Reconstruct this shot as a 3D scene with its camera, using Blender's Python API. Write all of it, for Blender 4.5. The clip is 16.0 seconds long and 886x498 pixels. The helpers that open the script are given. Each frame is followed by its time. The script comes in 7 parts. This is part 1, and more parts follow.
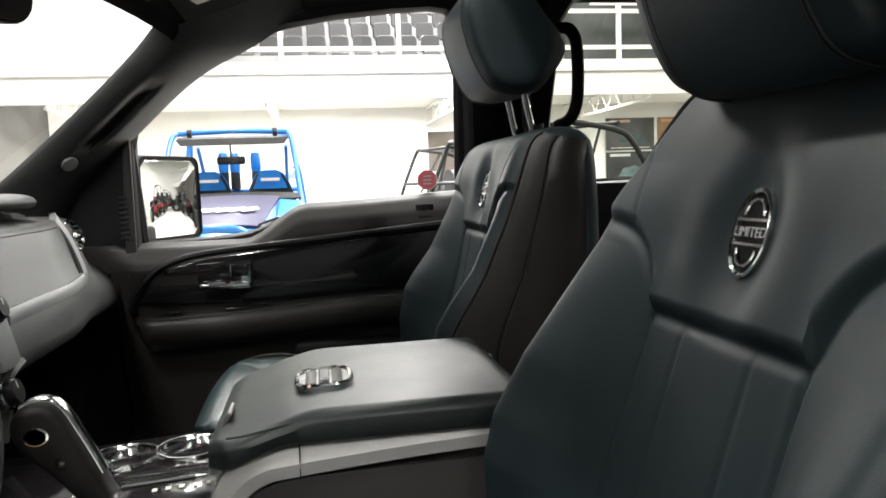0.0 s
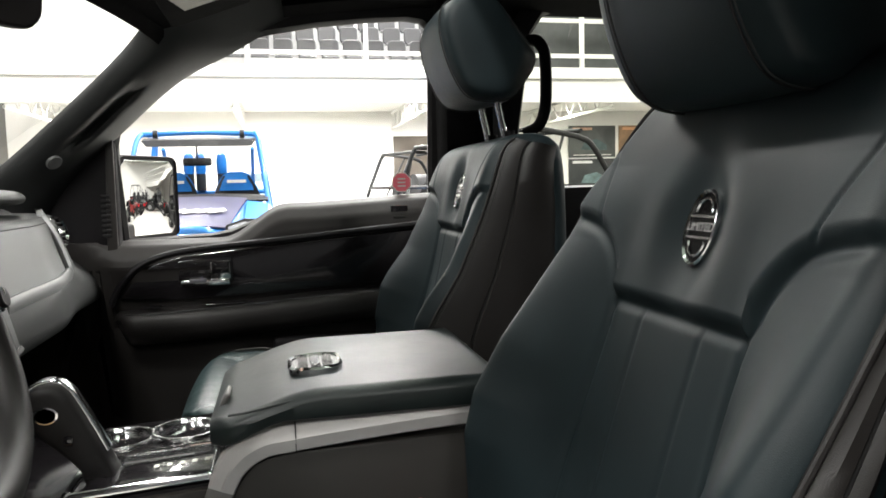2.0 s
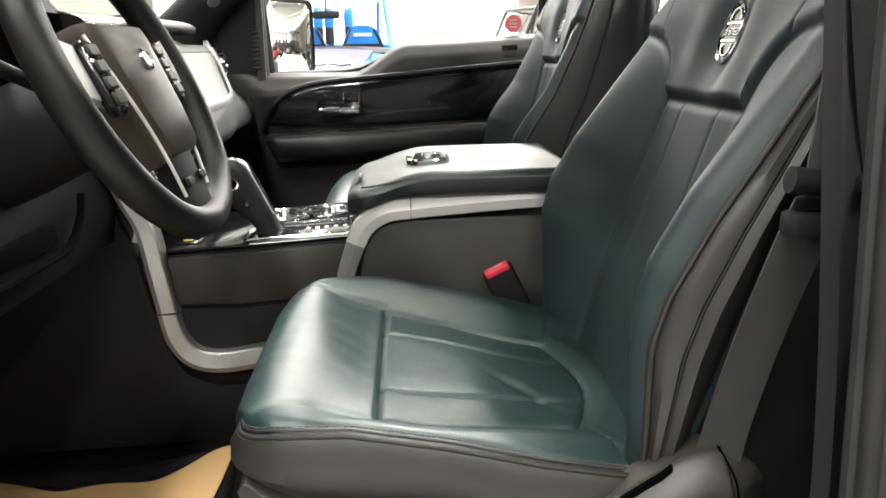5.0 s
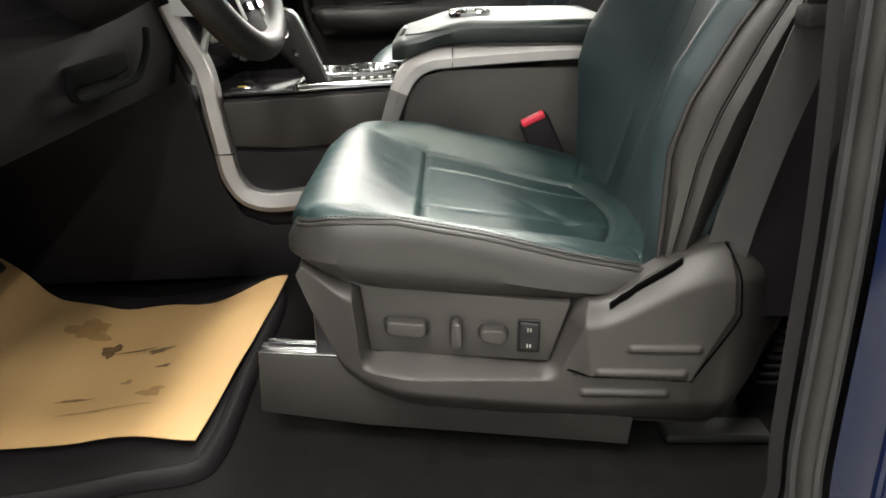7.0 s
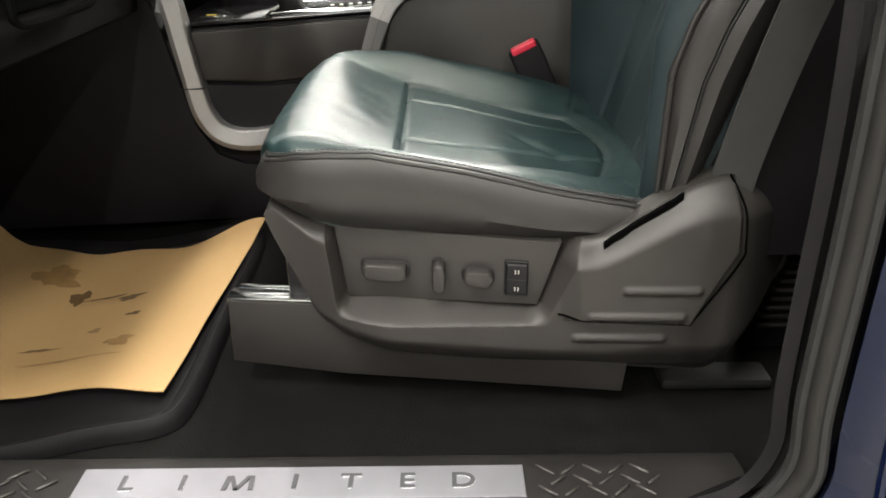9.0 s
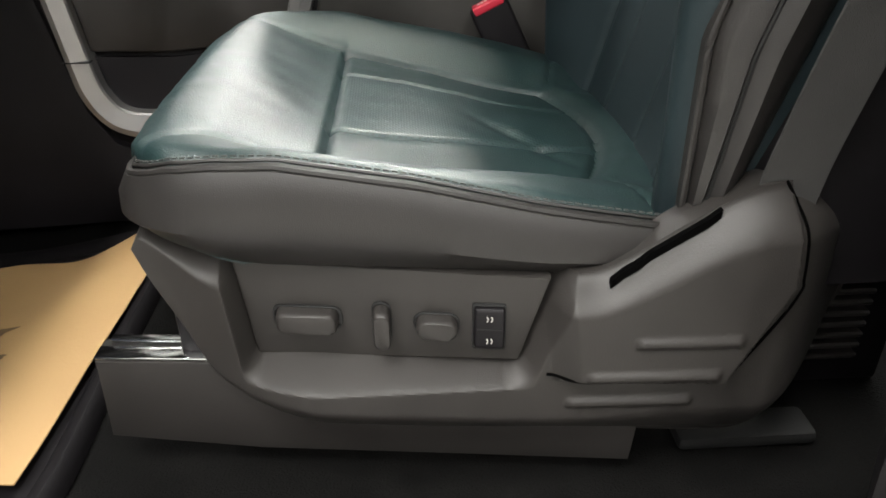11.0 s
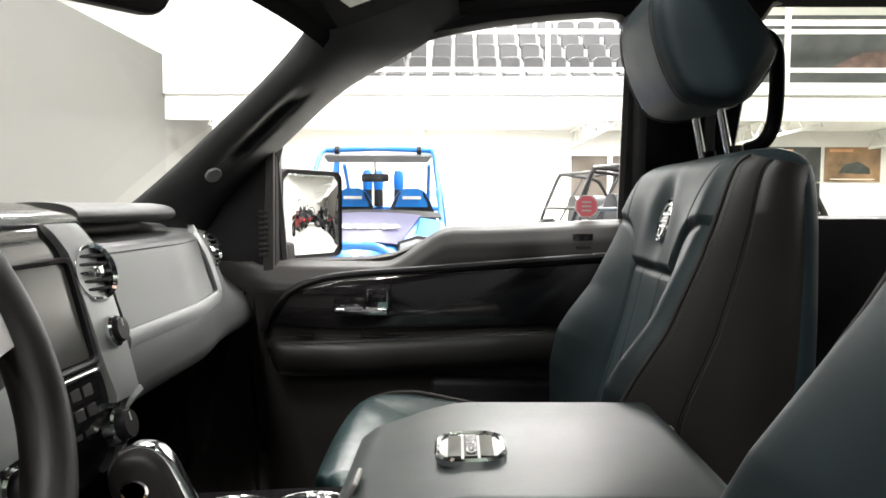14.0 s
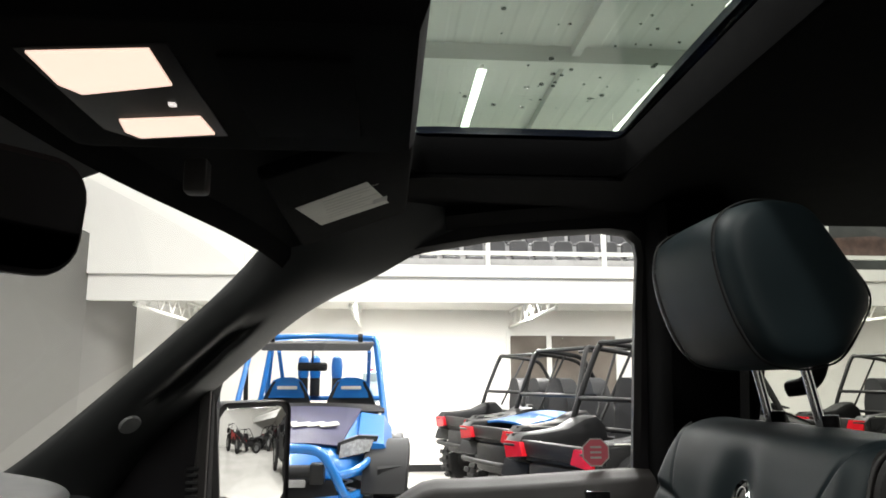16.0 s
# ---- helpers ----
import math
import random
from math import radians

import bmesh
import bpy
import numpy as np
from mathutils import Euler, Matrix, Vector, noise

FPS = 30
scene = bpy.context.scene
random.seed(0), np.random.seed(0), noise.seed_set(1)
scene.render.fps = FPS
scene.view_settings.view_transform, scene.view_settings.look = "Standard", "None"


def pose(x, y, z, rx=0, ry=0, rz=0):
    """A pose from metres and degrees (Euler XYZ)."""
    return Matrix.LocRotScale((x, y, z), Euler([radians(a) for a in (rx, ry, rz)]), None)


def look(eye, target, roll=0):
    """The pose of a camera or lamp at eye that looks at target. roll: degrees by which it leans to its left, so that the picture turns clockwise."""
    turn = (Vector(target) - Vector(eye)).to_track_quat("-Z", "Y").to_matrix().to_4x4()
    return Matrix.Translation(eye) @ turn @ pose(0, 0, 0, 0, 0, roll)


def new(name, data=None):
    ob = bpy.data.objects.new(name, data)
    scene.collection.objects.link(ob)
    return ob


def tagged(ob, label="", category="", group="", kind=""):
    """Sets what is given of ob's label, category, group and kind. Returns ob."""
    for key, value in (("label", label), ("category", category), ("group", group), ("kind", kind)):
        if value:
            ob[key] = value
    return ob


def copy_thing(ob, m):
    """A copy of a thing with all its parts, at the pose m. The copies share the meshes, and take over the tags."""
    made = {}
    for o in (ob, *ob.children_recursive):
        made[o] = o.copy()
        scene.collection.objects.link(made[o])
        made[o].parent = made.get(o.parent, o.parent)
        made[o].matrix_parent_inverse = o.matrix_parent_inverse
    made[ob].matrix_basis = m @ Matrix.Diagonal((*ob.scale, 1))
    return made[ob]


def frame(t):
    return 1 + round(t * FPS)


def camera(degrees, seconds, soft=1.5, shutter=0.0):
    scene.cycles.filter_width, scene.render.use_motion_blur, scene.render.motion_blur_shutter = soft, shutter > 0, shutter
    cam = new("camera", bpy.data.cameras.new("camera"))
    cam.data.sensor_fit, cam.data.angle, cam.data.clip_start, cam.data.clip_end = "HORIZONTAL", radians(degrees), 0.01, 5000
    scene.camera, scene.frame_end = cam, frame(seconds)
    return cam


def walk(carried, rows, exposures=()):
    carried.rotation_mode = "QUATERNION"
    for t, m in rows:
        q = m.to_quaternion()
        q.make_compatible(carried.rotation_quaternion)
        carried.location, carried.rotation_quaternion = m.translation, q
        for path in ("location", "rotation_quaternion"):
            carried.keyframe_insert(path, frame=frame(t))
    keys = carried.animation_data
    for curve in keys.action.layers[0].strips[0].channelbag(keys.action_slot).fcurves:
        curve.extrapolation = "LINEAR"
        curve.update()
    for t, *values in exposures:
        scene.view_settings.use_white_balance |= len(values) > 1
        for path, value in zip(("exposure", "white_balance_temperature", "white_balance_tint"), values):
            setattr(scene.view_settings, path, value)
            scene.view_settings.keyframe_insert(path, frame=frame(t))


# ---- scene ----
cam = camera(62.25, 16.0, soft=1.7)
PATH = [
    (0, (0.177, -0.183, 1.32), (0.504, 1.782, 1.137), -2.1),
    (0.5, (0.171, -0.19, 1.323), (0.626, 1.75, 1.152), -1.8),
    (1, (0.156, -0.217, 1.325), (0.641, 1.719, 1.188), -1.8),
    (1.5, (0.136, -0.255, 1.326), (0.609, 1.684, 1.188), -1.5),
    (2, (0.134, -0.263, 1.315), (0.561, 1.684, 1.142), -1.4),
    (2.5, (0.123, -0.288, 1.308), (0.501, 1.664, 1.09), -1.3),
    (3, (0.119, -0.346, 1.305), (0.432, 1.61, 1.024), -1.1),
    (3.2, (0.124, -0.367, 1.304), (0.404, 1.589, 0.996), -1.3),
    (5.5, (0.136, -0.562, 1.232), (0.202, 1.347, 0.639), -0.6),
    (6, (0.128, -0.596, 1.21), (0.169, 1.291, 0.55), -0.5),
    (6.5, (0.127, -0.616, 1.191), (0.131, 1.257, 0.491), -0.3),
    (7, (0.131, -0.632, 1.17), (0.118, 1.222, 0.419), -0.3),
    (7.5, (0.134, -0.642, 1.153), (0.106, 1.179, 0.328), -0.2),
    (8, (0.139, -0.639, 1.153), (0.097, 1.151, 0.263), -0.4),
    (8.5, (0.14, -0.636, 1.152), (0.089, 1.142, 0.238), -0.4),
    (9, (0.145, -0.576, 1.139), (0.146, 1.215, 0.248), -0.6),
    (9.2, (0.144, -0.55, 1.128), (0.178, 1.251, 0.259), -0.4),
    (11.3, (0.174, -0.343, 1.094), (0.268, 1.394, 0.107), -0.7),
    (11.5, (0.184, -0.339, 1.096), (0.267, 1.405, 0.121), -0.5),
    (12, (0.185, -0.35, 1.171), (0.219, 1.399, 0.201), -0.2),
    (12.5, (0.178, -0.315, 1.213), (0.204, 1.496, 0.364), -0.4),
    (13, (0.164, -0.181, 1.225), (0.175, 1.702, 0.551), 0.2),
    (13.5, (0.163, -0.05, 1.286), (0.139, 1.906, 0.872), 0.1),
    (14, (0.155, 0.013, 1.325), (0.12, 2.01, 1.208), 0.3),
    (14.5, (0.135, 0.082, 1.368), (0.092, 2.081, 1.428), 0.4),
    (15, (0.105, 0.139, 1.403), (0.15, 2.124, 1.644), 0.4),
    (15.5, (0.075, 0.184, 1.412), (0.194, 2.149, 1.762), 0.1),
    (16, (0.055, 0.311, 1.468), (0.202, 2.275, 1.818), -0.0),
]
EXPO = [(0, -0.42, 6500, 10), (3.2, -0.27, 6500, 10), (5.5, 0.72, 6740, 10), (7.5, 0.74, 6740, 10), (9.2, 0.56, 6740, 10), (11.5, 0.40, 6500, 10), (12.5, 0.6, 6500, 10), (13.1, 0.62, 6500, 10), (13.6, 0.6, 6500, 10), (14.0, 0.02, 6500, 10), (14.5, -0.42, 6500, 10), (15.2, -0.92, 6500, 10), (16, -1.16, 6500, 10)]
walk(cam, [(t, look(eye, target, roll)) for t, eye, target, roll in PATH], EXPO)

# ---- world and large lights ----
world = bpy.data.worlds.new("world")
scene.world = world
world.use_nodes = True
world.node_tree.nodes["Background"].inputs["Color"].default_value = (0.75, 0.8, 0.85, 1)
world.node_tree.nodes["Background"].inputs["Strength"].default_value = 0.3

HALL = (-10.5, 20.0, -9.0, 12.6, 5.3)      # x0, x1, y0, y1, ceiling height
ROWS = ((-5.5, 170.0), (-1.6, 225.0), (2.2, 170.0), (5.4, 380.0), (9.45, 420.0))


def hall_lamp(x, y, sx, sy, power):
    data = bpy.data.lights.new("hall_lamp", "AREA")
    data.shape, data.size, data.size_y, data.energy = "RECTANGLE", sx, sy, power
    data.color = (1.0, 0.985, 0.95)
    ob = new("hall_lamp", data)
    ob.location = (x, y, HALL[4] - 0.32)
    return ob


# The x = -3.3 column is unseen, added to light the seat backs.
LAMP_SPOTS = [(x, y, p) for y, p in ROWS for x in (-3.3, -1.1, 1.1, 3.3, 5.5, 8.8)] + [(x, 5.4, 1500.0) for x in (12.0, 15.5)]
for lx, ly, power in LAMP_SPOTS:
    hall_lamp(lx, ly, 0.5 if -2 < ly < 3 else 0.14, 2.4, power * ((0.9 if lx < -2 else 1.0 if lx < 0 else 0.25 if lx < 2 else 0.1) if -2 < ly < 0 else (0.75 if lx < 0 else 0.9 if lx < 4 else 0.2) if ly < 0 else 0.5 if lx > 5 else 0.5 if lx < -2 else 0.55 if lx < 0 else 1.1))
DOWN_SPOTS = [(x, y) for x in (-2.4, -0.2, 2.0, 4.2, 6.4, 9.0) for y in (10.6,)]
for lx, ly in DOWN_SPOTS:
    lamp = hall_lamp(lx, ly, 0.3, 0.3, 120.0 if lx < -1 else 420.0 if lx < 3 else 200.0)
    lamp.location.z = 2.52


# ---- materials ----
def mat(name, base, rough=0.5, metal=0.0, vary=0.25, scale=6.0, grain=300.0, bump=0.08, spec=0.5, wear=0.0, coat=0.0, kind="noise"):
    """A principled material with broad variation, fine grain and relief."""
    m = bpy.data.materials.new(name)
    m.use_nodes = True
    nt = m.node_tree
    b = nt.nodes["Principled BSDF"]
    b.inputs["Roughness"].default_value, b.inputs["Metallic"].default_value = rough, metal
    b.inputs["Specular IOR Level"].default_value = spec
    b.inputs["Coat Weight"].default_value = coat
    co = nt.nodes.new("ShaderNodeTexCoord")
    big = nt.nodes.new("ShaderNodeTexNoise")
    big.inputs["Scale"].default_value, big.inputs["Detail"].default_value = scale, 5.0
    nt.links.new(co.outputs["Object"], big.inputs["Vector"])
    if kind == "leather":
        fine = nt.nodes.new("ShaderNodeTexVoronoi")
        fine.feature = "DISTANCE_TO_EDGE"
        fine.inputs["Scale"].default_value = grain
        out = fine.outputs["Distance"]
    else:
        fine = nt.nodes.new("ShaderNodeTexNoise")
        fine.inputs["Scale"].default_value, fine.inputs["Detail"].default_value = grain, 3.0
        out = fine.outputs["Fac"]
    nt.links.new(co.outputs["Object"], fine.inputs["Vector"])
    if kind == "perforated":
        fine = nt.nodes.new("ShaderNodeTexVoronoi")
        fine.voronoi_dimensions = "2D"
        fine.inputs["Scale"].default_value, fine.inputs["Randomness"].default_value = grain, 0.0
        turn = nt.nodes.new("ShaderNodeMapping")
        turn.inputs["Rotation"].default_value = (0.0, 0.0, 0.78)
        nt.links.new(co.outputs["Object"], turn.inputs["Vector"])
        nt.links.new(turn.outputs["Vector"], fine.inputs["Vector"])
        hole = nt.nodes.new("ShaderNodeMapRange")
        hole.inputs["From Min"].default_value, hole.inputs["From Max"].default_value = 0.18, 0.34
        nt.links.new(fine.outputs["Distance"], hole.inputs["Value"])
        out = hole.outputs["Result"]
    ramp = nt.nodes.new("ShaderNodeValToRGB")
    lo = [c * (1 - vary) for c in base]
    hi = [min(1, c * (1 + vary)) for c in base]
    ramp.color_ramp.elements[0].position, ramp.color_ramp.elements[1].position = 0.3, 0.7
    ramp.color_ramp.elements[0].color, ramp.color_ramp.elements[1].color = (*lo, 1), (*hi, 1)
    nt.links.new(big.outputs["Fac"], ramp.inputs["Fac"])
    if kind == "perforated":
        dark = nt.nodes.new("ShaderNodeMixRGB")
        dark.blend_type = "MULTIPLY"
        dark.inputs["Fac"].default_value = 0.75
        nt.links.new(ramp.outputs["Color"], dark.inputs["Color1"])
        nt.links.new(out, dark.inputs["Color2"])
        nt.links.new(dark.outputs["Color"], b.inputs["Base Color"])
    else:
        nt.links.new(ramp.outputs["Color"], b.inputs["Base Color"])
    mr = nt.nodes.new("ShaderNodeMapRange")
    mr.inputs["To Min"].default_value, mr.inputs["To Max"].default_value = max(0.02, rough * (1 - 0.18 - wear)), min(1, rough * (1 + 0.18 + wear))
    nt.links.new(big.outputs["Fac"], mr.inputs["Value"])
    nt.links.new(mr.outputs["Result"], b.inputs["Roughness"])
    if bump:
        bp = nt.nodes.new("ShaderNodeBump")
        bp.inputs["Strength"].default_value, bp.inputs["Distance"].default_value = bump, 0.002
        nt.links.new(out, bp.inputs["Height"])
        nt.links.new(bp.outputs["Normal"], b.inputs["Normal"])
    return m


def glow(name, colour, strength):
    m = bpy.data.materials.new(name)
    m.use_nodes = True
    b = m.node_tree.nodes["Principled BSDF"]
    b.inputs["Base Color"].default_value = (0.8, 0.8, 0.78, 1)
    b.inputs["Emission Color"].default_value, b.inputs["Emission Strength"].default_value = (*colour, 1), strength
    return m


def glass(name, colour=(1, 1, 1), rough=0.0, clear=0.9):
    """Thin glazing: mostly clear, with a faint mirror gloss."""
    m = bpy.data.materials.new(name)
    m.use_nodes = True
    nt = m.node_tree
    nt.nodes.remove(nt.nodes["Principled BSDF"])
    tr, gl, mix = nt.nodes.new("ShaderNodeBsdfTransparent"), nt.nodes.new("ShaderNodeBsdfGlossy"), nt.nodes.new("ShaderNodeMixShader")
    tr.inputs["Color"].default_value = (*[c * clear for c in colour], 1)
    gl.inputs["Roughness"].default_value, gl.inputs["Color"].default_value = 0.01, (1, 1, 1, 1)
    mix.inputs["Fac"].default_value = 0.035
    nt.links.new(tr.outputs["BSDF"], mix.inputs[1])
    nt.links.new(gl.outputs["BSDF"], mix.inputs[2])
    nt.links.new(mix.outputs["Shader"], nt.nodes["Material Output"].inputs["Surface"])
    return m


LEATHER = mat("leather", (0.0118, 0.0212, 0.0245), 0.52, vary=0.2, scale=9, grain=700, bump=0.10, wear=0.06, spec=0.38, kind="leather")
# Both cushion leathers: glossier from use, colour lightened for the light on them.
LEATHER_WORN_LIT = mat("leather_worn_lit", (0.0138, 0.0310, 0.0318), 0.35, vary=0.2, scale=9, grain=420, bump=0.28, wear=0.14, spec=0.75, kind="leather")
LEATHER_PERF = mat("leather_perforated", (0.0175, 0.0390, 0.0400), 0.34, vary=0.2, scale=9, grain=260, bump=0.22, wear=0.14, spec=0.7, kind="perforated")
LEATHER_LID = mat("leather_lid", (0.0120, 0.0185, 0.0182), 0.42, vary=0.2, scale=9, grain=700, bump=0.10, wear=0.1, spec=0.55, kind="leather")
LEATHER_SIDE = mat("leather_side", (0.0172, 0.0155, 0.0146), 0.46, vary=0.15, scale=9, grain=700, bump=0.10, kind="leather")
PLASTIC = mat("plastic", (0.0245, 0.0220, 0.0203), 0.50, vary=0.12, scale=14, grain=900, bump=0.12, spec=0.4)
BASE_GREY = mat("base_plastic", (0.0215, 0.0193, 0.0180), 0.55, vary=0.12, scale=14, grain=900, bump=0.12, spec=0.3)
PLASTIC_DK = mat("plastic_dark", (0.0095, 0.0085, 0.0095), 0.50, vary=0.15, scale=14, grain=900, bump=0.12, spec=0.18)
GAP = mat("dark_gap", (0.0012, 0.0012, 0.0012), 0.9, vary=0.1, bump=0, spec=0.02)
KNEE = mat("knee_plastic", (0.0055, 0.0048, 0.0055), 0.6, vary=0.15, scale=14, grain=900, bump=0.12, spec=0.15)
DASH = mat("dash_skin", (0.022, 0.0235, 0.023), 0.5, vary=0.15, scale=10, grain=800, bump=0.15, kind="leather")
CONSOLE = mat("console_plastic", (0.040, 0.0375, 0.0340), 0.48, vary=0.12, scale=14, grain=900, bump=0.12, spec=0.4)
PANEL = mat("panel_grey", (0.043, 0.045, 0.0445), 0.42, vary=0.08, scale=8, grain=900, bump=0.04)
PIANO = mat("piano_black", (0.010, 0.009, 0.010), 0.12, vary=0.1, scale=6, grain=50, bump=0.0, coat=0.3)
SILVER = mat("satin_silver", (0.50, 0.485, 0.475), 0.40, metal=0.25, vary=0.06, scale=20, grain=500, bump=0.02)
STRIP = mat("brushed_strip", (0.42, 0.41, 0.40), 0.36, metal=0.8, vary=0.06, scale=20, grain=500, bump=0.02)
# Darker copy of the satin silver, with shade put into its colour.
SILVER_SHADED = mat("satin_silver_shaded", (0.17, 0.165, 0.16), 0.42, metal=0.2, vary=0.06, scale=20, grain=500, bump=0.02)
SATIN_DK = mat("satin_grey", (0.225, 0.230, 0.228), 0.40, metal=0.15, vary=0.06, scale=20, grain=500, bump=0.02)
CHROME = mat("chrome", (0.82, 0.82, 0.83), 0.14, metal=1.0, vary=0.03, scale=12, grain=60, bump=0.0)
STEEL = mat("brushed_steel", (0.225, 0.222, 0.245), 0.5, metal=0.7, vary=0.05, scale=30, grain=400, bump=0.03)
SILL_BLACK = mat("sill_plastic", (0.0125, 0.0115, 0.011), 0.5, vary=0.15, scale=14, grain=900, bump=0.12, spec=0.3)
CARPET = mat("carpet", (0.0032, 0.0031, 0.0029), 0.95, vary=0.4, scale=40, grain=500, bump=0.8, spec=0.1)
RUBBER = mat("rubber", (0.012, 0.012, 0.012), 0.6, vary=0.2, scale=20, grain=300, bump=0.2, spec=0.3)
RUBBER_LT = mat("weather_seal", (0.012, 0.0112, 0.0105), 0.6, vary=0.2, scale=20, grain=300, bump=0.1, spec=0.25)
LINER = mat("headliner", (0.0022, 0.0022, 0.0024), 0.95, vary=0.2, scale=30, grain=900, bump=0.3, spec=0.06)
PAINT = mat("blue_paint", (0.0022, 0.0045, 0.018), 0.16, metal=0.0, vary=0.08, scale=3, grain=1200, bump=0.01, coat=0.05, spec=0.22)
RED = mat("red_button", (0.62, 0.03, 0.06), 0.4, vary=0.08, grain=200, bump=0.02)
WEB = mat("belt_webbing", (0.035, 0.034, 0.033), 0.7, vary=0.15, scale=60, grain=1500, bump=0.5)
PAPER_W = mat("label_paper", (0.62, 0.62, 0.56), 0.7, vary=0.06, scale=30, grain=300, bump=0.03)
LETTER_LT = mat("letter_bright", (0.8, 0.8, 0.82), 0.25, metal=0.8, vary=0.05, grain=200, bump=0.0)
LETTER_BLK = mat("letter_dark", (0.05, 0.05, 0.055), 0.35, vary=0.05, grain=200, bump=0.0, spec=0.4)
GLASS = glass("window_glass", (1, 1, 1))
GLASS_TINT = glass("tinted_glass", (0.80, 0.85, 0.81))
GLASS_DARK = glass("privacy_glass", (0.60, 0.61, 0.57))
MIRROR = mat("mirror_glass", (0.9, 0.9, 0.9), 0.01, metal=1.0, vary=0.0, bump=0.0)
THREAD_LT = mat("thread_light", (0.05, 0.053, 0.05), 0.7, vary=0.1, grain=500, bump=0.1)
THREAD = mat("thread", (0.034, 0.038, 0.039), 0.7, vary=0.1, grain=500, bump=0.1)


# ---- mesh helpers ----
def part(name, bm, material, parent=None, label="", smooth=True, angle=0.7):
    """Links a bmesh as one mesh object, under a thing or a part."""
    if not isinstance(bm, bpy.types.Mesh):
        bmesh.ops.recalc_face_normals(bm, faces=bm.faces)
        me = bpy.data.meshes.new(name)
        bm.to_mesh(me)
        bm.free()
    else:
        me = bm
    for p in me.polygons:
        p.use_smooth = smooth
    if smooth:
        me.set_sharp_from_angle(angle=angle)
    if not me.materials:
        me.materials.append(material)
    ob = new(name, me)
    if parent:
        ob.parent = parent
        if parent.type == "EMPTY":
            ob.matrix_parent_inverse = parent.matrix_basis.inverted()
    if label:
        ob["label"] = label
    return ob


def thing(name, label, category, at=(0, 0, 0), group="", kind=""):
    e = new(name)
    e.empty_display_size = 0.05
    e.matrix_basis = Matrix.Translation(at)
    return tagged(e, label, category, group, kind)


def join(*bms):
    out = bmesh.new()
    for b in bms:
        me = bpy.data.meshes.new("tmp")
        b.to_mesh(me)
        b.free()
        out.from_mesh(me)
        bpy.data.meshes.remove(me)
    return out


def box(x0, x1, y0, y1, z0, z1, bevel=0.0, seg=2):
    bm = bmesh.new()
    bmesh.ops.create_cube(bm, size=1.0)
    bmesh.ops.scale(bm, vec=(x1 - x0, y1 - y0, z1 - z0), verts=bm.verts)
    bmesh.ops.translate(bm, vec=((x0 + x1) / 2, (y0 + y1) / 2, (z0 + z1) / 2), verts=bm.verts)
    if bevel:
        bmesh.ops.bevel(bm, geom=bm.edges[:], offset=bevel, segments=seg, profile=0.5, affect="EDGES")
    return bm


def prism(poly, axis, a, b, bevel=0.0, seg=2):
    """A polygon of (u, v) pairs extruded along an axis from a to b. x: (y, z); y: (x, z); z: (x, y)."""
    def place(u, v, w):
        return {"x": (w, u, v), "y": (u, w, v), "z": (u, v, w)}[axis]
    bm = bmesh.new()
    lo = [bm.verts.new(place(u, v, a)) for u, v in poly]
    hi = [bm.verts.new(place(u, v, b)) for u, v in poly]
    n = len(poly)
    f0, f1 = bm.faces.new(lo), bm.faces.new(hi[::-1])
    for i in range(n):
        bm.faces.new((lo[i], hi[i], hi[(i + 1) % n], lo[(i + 1) % n]))
    bmesh.ops.recalc_face_normals(bm, faces=bm.faces)
    if bevel:
        edges = {e for f in (f0, f1) for e in f.edges}
        bmesh.ops.bevel(bm, geom=list(edges), offset=bevel, segments=seg, profile=0.5, affect="EDGES")
    return bm


def smooth_path(pts, per=8, closed=False):
    """Catmull-Rom through points."""
    p = [Vector(q) for q in pts]
    out, n = [], len(p)
    for i in range(n if closed else n - 1):
        if closed:
            a, b, c, d = p[i - 1], p[i], p[(i + 1) % n], p[(i + 2) % n]
        else:
            a, b, c, d = p[max(i - 1, 0)], p[i], p[i + 1], p[min(i + 2, n - 1)]
        for k in range(per):
            t = k / per
            out.append(0.5 * (2 * b + (c - a) * t + (2 * a - 5 * b + 4 * c - d) * t * t + (3 * b - a - 3 * c + d) * t ** 3))
    if not closed:
        out.append(p[-1])
    return out


def loft(rings, cap=True, closed=False):
    bm = bmesh.new()
    vs = [[bm.verts.new(q) for q in r] for r in rings]
    m, n = len(vs), len(vs[0])
    for i in range(m if closed else m - 1):
        for j in range(n):
            bm.faces.new((vs[i][j], vs[i][(j + 1) % n], vs[(i + 1) % m][(j + 1) % n], vs[(i + 1) % m][j]))
    if cap and not closed:
        bm.faces.new(vs[0][::-1])
        bm.faces.new(vs[-1])
    return bm


def sweep(path, section, closed=False, up=(0, 0, 1), cap=True):
    """A section of (side, up) pairs carried along a path."""
    path, up = [Vector(q) for q in path], Vector(up)
    rings, n = [], len(path)
    for i, p in enumerate(path):
        d = (path[(i + 1) % n] - path[i - 1]) if closed else (path[min(i + 1, n - 1)] - path[max(i - 1, 0)])
        d.normalize()
        side = d.cross(up)
        if side.length < 1e-4:
            side = d.cross(Vector((1, 0.2, 0)))
        side.normalize()
        top = side.cross(d)
        rings.append([p + side * u + top * v for u, v in section])
    return loft(rings, cap, closed)


def circle(r, n=12, sy=1.0):
    return [(r * math.cos(2 * math.pi * k / n), r * sy * math.sin(2 * math.pi * k / n)) for k in range(n)]


def tube(pts, r, n=10, per=6, closed=False, up=(0, 0, 1)):
    return sweep(smooth_path(pts, per, closed), circle(r, n), closed, up)


